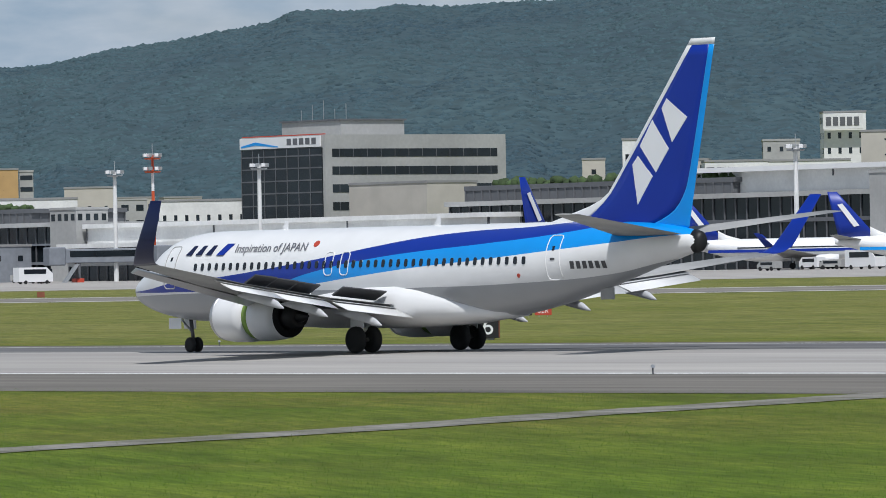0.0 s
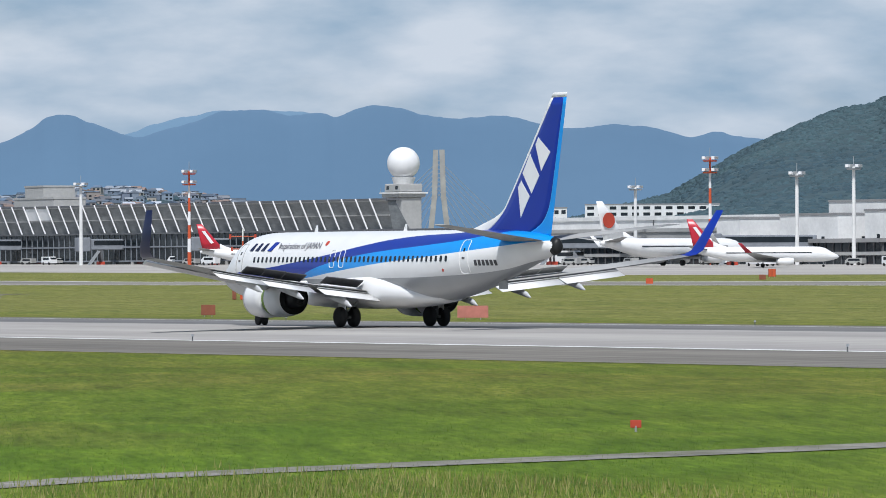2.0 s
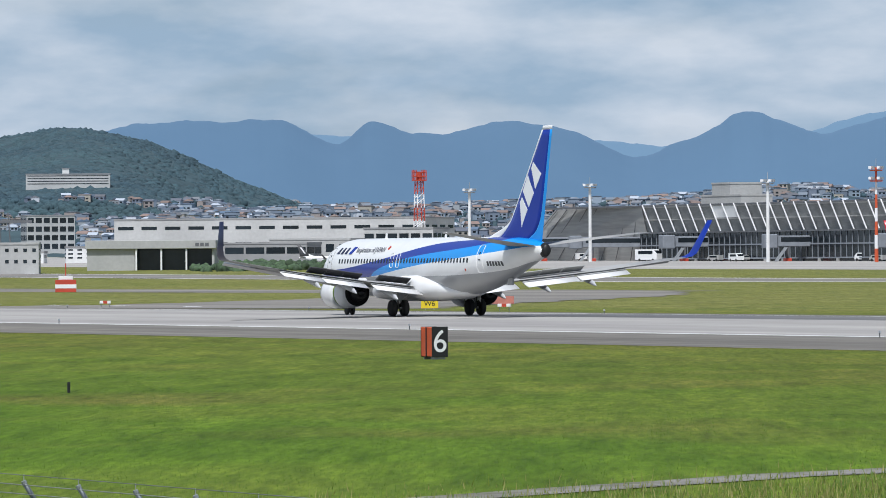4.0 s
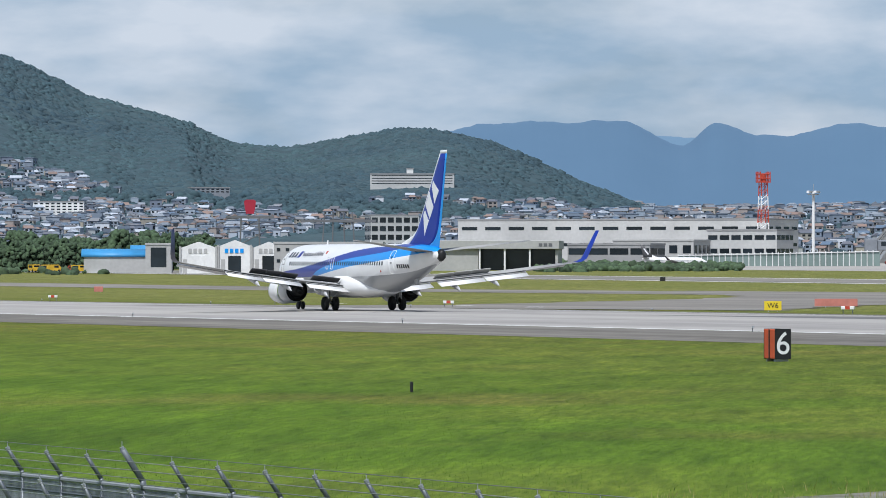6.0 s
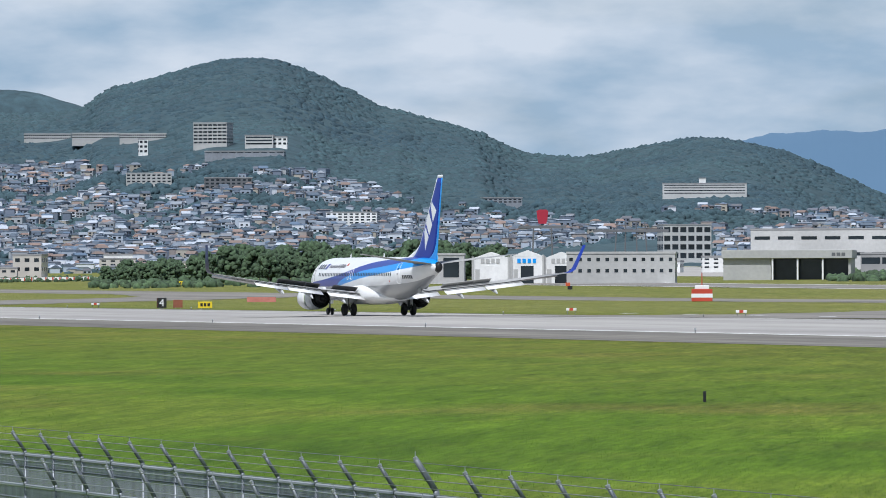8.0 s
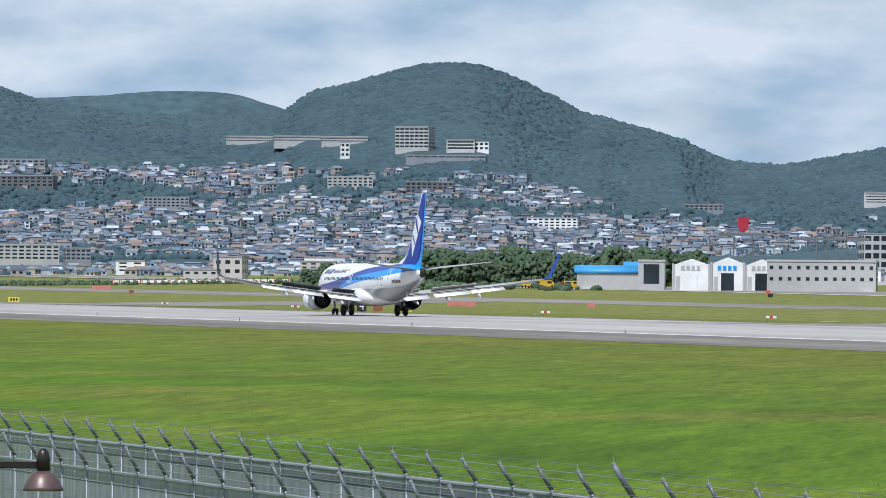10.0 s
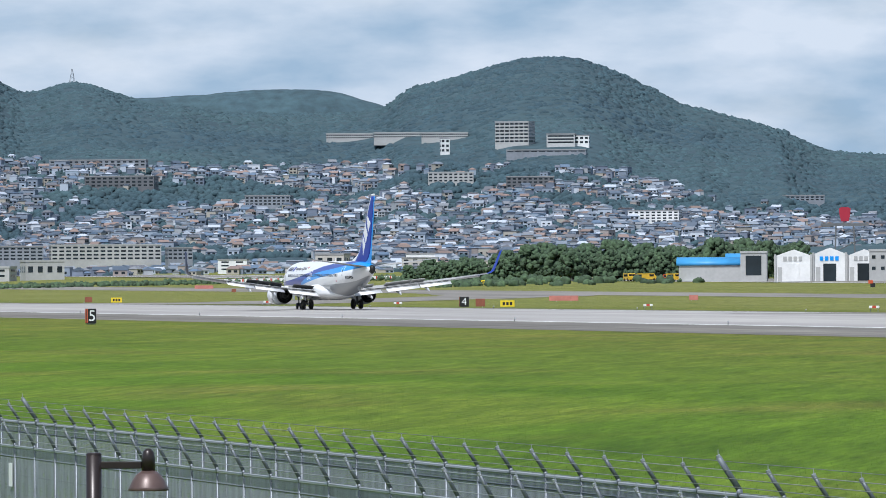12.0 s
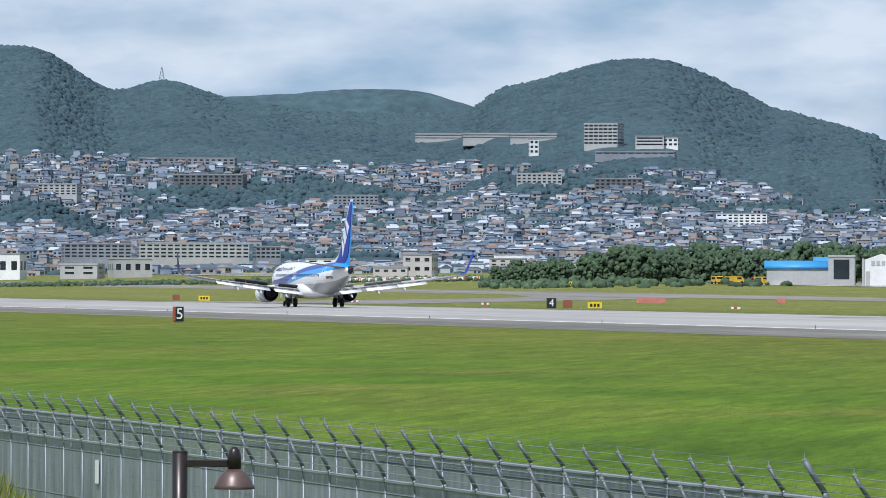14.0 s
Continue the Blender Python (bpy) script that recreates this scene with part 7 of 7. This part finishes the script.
# ---- parked aircraft ----
def parked_jet(x, y, turn, length, body_mat, fin_mat, stripe, label, disc=False):
    """A smaller airliner: body, wings, engines, fin, tailplane, gear. Nose at -x of its own space."""
    k = length / 38.0
    t = empty("parked_airliner", pose(x, y, ground_z(x, y) + 0.03, 0, 0, turn), label, "airliner", "parked aircraft")
    rings = []
    for xx in (0, 0.3, 1, 2.2, 3.6, 5, 6.6, 15, 26, 29, 32, 35, 37, 38.05):
        w, a, b = W_LINE(xx) * k, TOP_LINE(xx) * k, LOW_LINE(xx) * k
        rings.append([(xx * k, w * math.sin(2 * math.pi * q / 20), (a + b) / 2 + (a - b) / 2 * math.cos(2 * math.pi * q / 20)) for q in range(20)])
    body = part("fuselage", loft(rings), body_mat, t, "", True)
    if stripe:
        for s in (-1, 1):
            part("stripe", box(4 * k, 34 * k, s * 1.86 * k - 0.05, s * 1.86 * k + 0.05, 3.0 * k, 3.5 * k), stripe, body)
    for s in (-1, 1):
        part("window_band", box(7 * k, 29 * k, s * 1.84 * k - 0.06, s * 1.84 * k + 0.06, 3.7 * k, 3.9 * k), M["pane"], body)
        wing = part("wing", loft([foil((13 * k, s * 1.2 * k, 1.95 * k), (21 * k, s * 1.2 * k, 1.9 * k), 0.9 * k), foil((22.3 * k, s * 17 * k, 3.8 * k), (24 * k, s * 17 * k, 3.8 * k), 0.2 * k)]), M["plane_grey"], t, "", True)
        part("winglet", loft([foil((22.3 * k, s * 17 * k, 3.8 * k), (24 * k, s * 17 * k, 3.8 * k), 0.15 * k), foil((25 * k, s * 17.8 * k, 6.2 * k), (25.9 * k, s * 17.8 * k, 6.2 * k), 0.08 * k)]), fin_mat, wing, "", True)
        part("engine", revolve([(0, 0.8 * k), (0.05, 0.95 * k), (1.5 * k, 1.06 * k), (3.5 * k, 0.9 * k), (4.6 * k, 0.6 * k)], "x", 18, (11.6 * k, s * 4.8 * k, 1.5 * k)), M["plane_white"], t, "", True)
        part("tailplane", loft([foil((33.4 * k, s * 0.4 * k, 4.7 * k), (37.4 * k, s * 0.4 * k, 4.7 * k), 0.4 * k), foil((37.3 * k, s * 7 * k, 5.5 * k), (38.8 * k, s * 7 * k, 5.5 * k), 0.15 * k)]), M["plane_grey"], t, "", True)
        part("main_wheel", revolve([(-0.35, 0.5 * k), (-0.3, 0.56 * k), (0.3, 0.56 * k), (0.35, 0.5 * k)], "y", 14, (19.6 * k, s * 2.86 * k, 0.56 * k)), M["rubber"], t, "", True)
        part("gear_leg", tube((19.5 * k, s * 2.8 * k, 2 * k), (19.6 * k, s * 2.86 * k, 0.5 * k), 0.12, seg=6), M["metal"], t)
    part("nose_wheel", revolve([(-0.2, 0.3 * k), (-0.15, 0.35 * k), (0.15, 0.35 * k), (0.2, 0.3 * k)], "y", 12, (4 * k, 0, 0.35 * k)), M["rubber"], t, "", True)
    part("nose_leg", tube((3.9 * k, 0, 1.6 * k), (4 * k, 0, 0.4 * k), 0.08, seg=6), M["metal"], t)
    fin = part("fin", loft([fin_section((31.1 + 6.45 * (z - 5) / 7.5) * k, (37.35 + 1.75 * (z - 5) / 7.5) * k, z * k, (0.62 - 0.44 * (z - 5) / 7.5) * k) for z in (4.9, 7.5, 10, 12.5)]), fin_mat, t, "", True)
    part("dorsal_fillet", loft([[(a * k, 0.2 * k * math.sin(q) , (5.2 + hh * max(0, math.cos(q))) * k) for q in (2 * math.pi * j / 10 for j in range(10))] for a, hh in ((28, 0.05), (30.5, 0.7), (32.3, 1.6))]), body_mat, fin, "", True)
    if disc:
        for s in (-1, 1):
            part("red_disc", revolve([(-0.03, 1.5 * k), (0.03, 1.5 * k)], "y", 24, (36.2 * k, s * 0.36 * k, 8.8 * k)), M["red"], fin, "plain red disc", False)
    else:
        for s in (-1, 1):
            part("white_mark", loft([[(px * k, s * (0.3 - 0.03 * (pz - 7)) * k + o, pz * k) for px, pz in ((34.0, 7.0), (34.9, 6.8), (37.5, 10.4), (36.7, 10.6))] for o in (-0.03, 0.03)]), M["white"], fin)
    return t


M["fin_red"] = material("red_fin_paint", (0.5, 0.02, 0.04), 0.35, vary=0.1, scale=0.5)
parked_jet(-744, 741, 227, 38, M["plane_white"], M["plane_blue"], M["plane_light"], "parked white airliner with a dark blue fin at the terminal")
parked_jet(-811, 768, 227, 38, M["plane_white"], M["plane_blue"], M["plane_blue"], "parked white airliner with blue fin and stripe")
parked_jet(-852, 749.5, -70, 50, M["plane_white"], M["plane_blue"], None, "large parked airliner nose-in with a blue marked fin")
parked_jet(-1195, 745, -80, 42, M["plane_white"], M["plane_white"], None, "parked white airliner with a red disc on its fin", True)
parked_jet(-1112, 715, 238, 30, M["plane_white"], M["fin_red"], None, "small parked white jet with a red fin")
parked_jet(-1315, 707, 242.5, 30, M["plane_white"], M["fin_red"], None, "small parked white jet with a red fin")
# A small business jet, built on the same jet shape.
parked_jet(-1574, 652, 250, 17, M["plane_white"], M["plane_dark"], None, "small white business jet parked far off")
parked_jet(-1088, 745, -70, 28, M["plane_white"], M["plane_white"], None, "parked white jet nose-in at the terminal")


# ---- apron vehicles ----
def van(w, h, l, mat, label):
    t = empty("service_vehicle", Matrix.Identity(4), label, "vehicle", "apron vehicles")
    part("body", loft([[(-l / 2, -w / 2, 0.4), (l / 2, -w / 2, 0.4), (l / 2, -w / 2, h * 0.62), (l * 0.32, -w / 2, h), (-l / 2, -w / 2, h)], [(-l / 2, w / 2, 0.4), (l / 2, w / 2, 0.4), (l / 2, w / 2, h * 0.62), (l * 0.32, w / 2, h), (-l / 2, w / 2, h)]]), mat, t)
    for s in (-1, 1):
        part("side_window", box(-l * 0.35, l * 0.3, s * (w / 2) - 0.02, s * (w / 2) + 0.02, h * 0.6, h * 0.88), M["pane"], t)
        for x in (-l * 0.3, l * 0.32):
            part("wheel", revolve([(-0.12, 0.3), (-0.1, 0.36), (0.1, 0.36), (0.12, 0.3)], "y", 12, (x, s * (w / 2 - 0.05), 0.36)), M["rubber"], t)
    part("windscreen", box(l * 0.33, l * 0.5 - 0.05, -w * 0.42, w * 0.42, h * 0.64, h * 0.9), M["pane"], t)
    return t


M["van_yellow"] = material("yellow_vehicle_paint", (0.65, 0.4, 0.03), 0.4, vary=0.1, scale=1)
vans = [van(1.9, 2.1, 4.8, M["white"], "white service van on the apron"), van(2.3, 3.2, 7.5, M["white"], "white catering truck on the apron"), van(1.8, 1.6, 4.2, M["plane_grey"], "grey service car on the apron"),
        van(1.9, 1.9, 3.6, M["van_yellow"], "yellow tow tractor on the apron"), van(1.8, 1.7, 3.4, M["orange"], "orange tow tractor on the apron")]
r9 = random.Random(77)
spots = []
for k in range(85):
    x = r9.choice((r9.uniform(-820, -700), r9.uniform(-1180, -900), r9.uniform(-1420, -1180), r9.uniform(-1700, -1380)))
    spots.append((x, r9.uniform(728, 764)))
for k in range(4):
    spots.append((r9.uniform(-1560, -1500), r9.uniform(455, 463)))
spots[3], spots[4] = (-1528, 458), (-1540, 460)
for i, (x, y) in enumerate(spots):
    m = pose(x, y, ground_z(x, y) + 0.03, 0, 0, r9.choice((0, 180, 90, 20, 200)) + r9.uniform(-10, 10))
    if i < 5:
        vans[i].matrix_basis = m
    else:
        copy_thing(vans[r9.choice((0, 0, 1, 2, 2, 2)) if i < 85 else r9.choice((3, 4, 3, 0))], m)


# ---- boarding bridges ----
def bridge(x, y, turn, l):
    t = empty("boarding_bridge", pose(x, y, ground_z(x, y), 0, 0, turn), "grey enclosed boarding bridge with a dark wheel frame", "boarding bridge", "boarding bridges")
    part("tunnel", box(0, l, -1.6, 1.6, 3.8, 6.6, bevel=0.15), M["wall_mid"], t)
    part("glass_strip", box(1, l - 1, -1.64, -1.58, 5.0, 6.2), M["glass"], t)
    part("cab", box(-3.4, 0, -2.3, 2.3, 3.4, 7.0, bevel=0.2), M["wall_mid"], t)
    for s in (-1.2, 1.2):
        part("leg", tube((3, s, 0.4), (3, s, 3.8), 0.28, seg=8), M["wall_dark"], t)
    part("bogie", box(2.2, 3.8, -1.8, 1.8, -0.1, 0.8, bevel=0.1), M["red"], t)
    part("stair", loft([[(-1, -2.4, 0), (-0.2, -2.4, 0), (2.4, -2.4, 3.6), (1.6, -2.4, 3.6)], [(-1, -3.4, 0), (-0.2, -3.4, 0), (2.4, -3.4, 3.6), (1.6, -3.4, 3.6)]]), M["steel"], t)
    return t


b0 = bridge(-1000, 752, 75, 22)
for x, y, turn in ((-1032, 750, 70), (-965, 752, 80), (-905, 755, 70), (-1100, 752, 80), (-1140, 752, 75), (-1215, 750, 75), (-1290, 748, 80), (-1440, 738, 80), (-1500, 736, 75), (-760, 760, 80), (-1560, 735, 80), (-1612, 732, 70), (-1640, 730, 70)):
    copy_thing(b0, pose(x, y, ground_z(x, y), 0, 0, turn))


# ---- what moves ----
def motions():
    rows = [(0, -234.7), (0.3, -250.5), (0.5, -260.9), (1, -287.0), (1.5, -312.6), (2, -337.6), (2.5, -361.2), (3, -383.7), (3.5, -406.4), (3.7, -415.3), (5.8, -505.9), (6, -514.0), (6.5, -533.9), (7, -552.8), (7.2, -560.3), (9.3, -637.8), (9.5, -644.7), (10, -661.9), (10.5, -678.5), (11, -694.3), (11.5, -709.2), (12, -723.4), (12.5, -737.1), (13, -750.3), (13.5, -763.0), (14, -775.1)]
    walk(plane, [(t, pose(x, RUNWAY_Y, 0.02)) for t, x in rows])


motions()
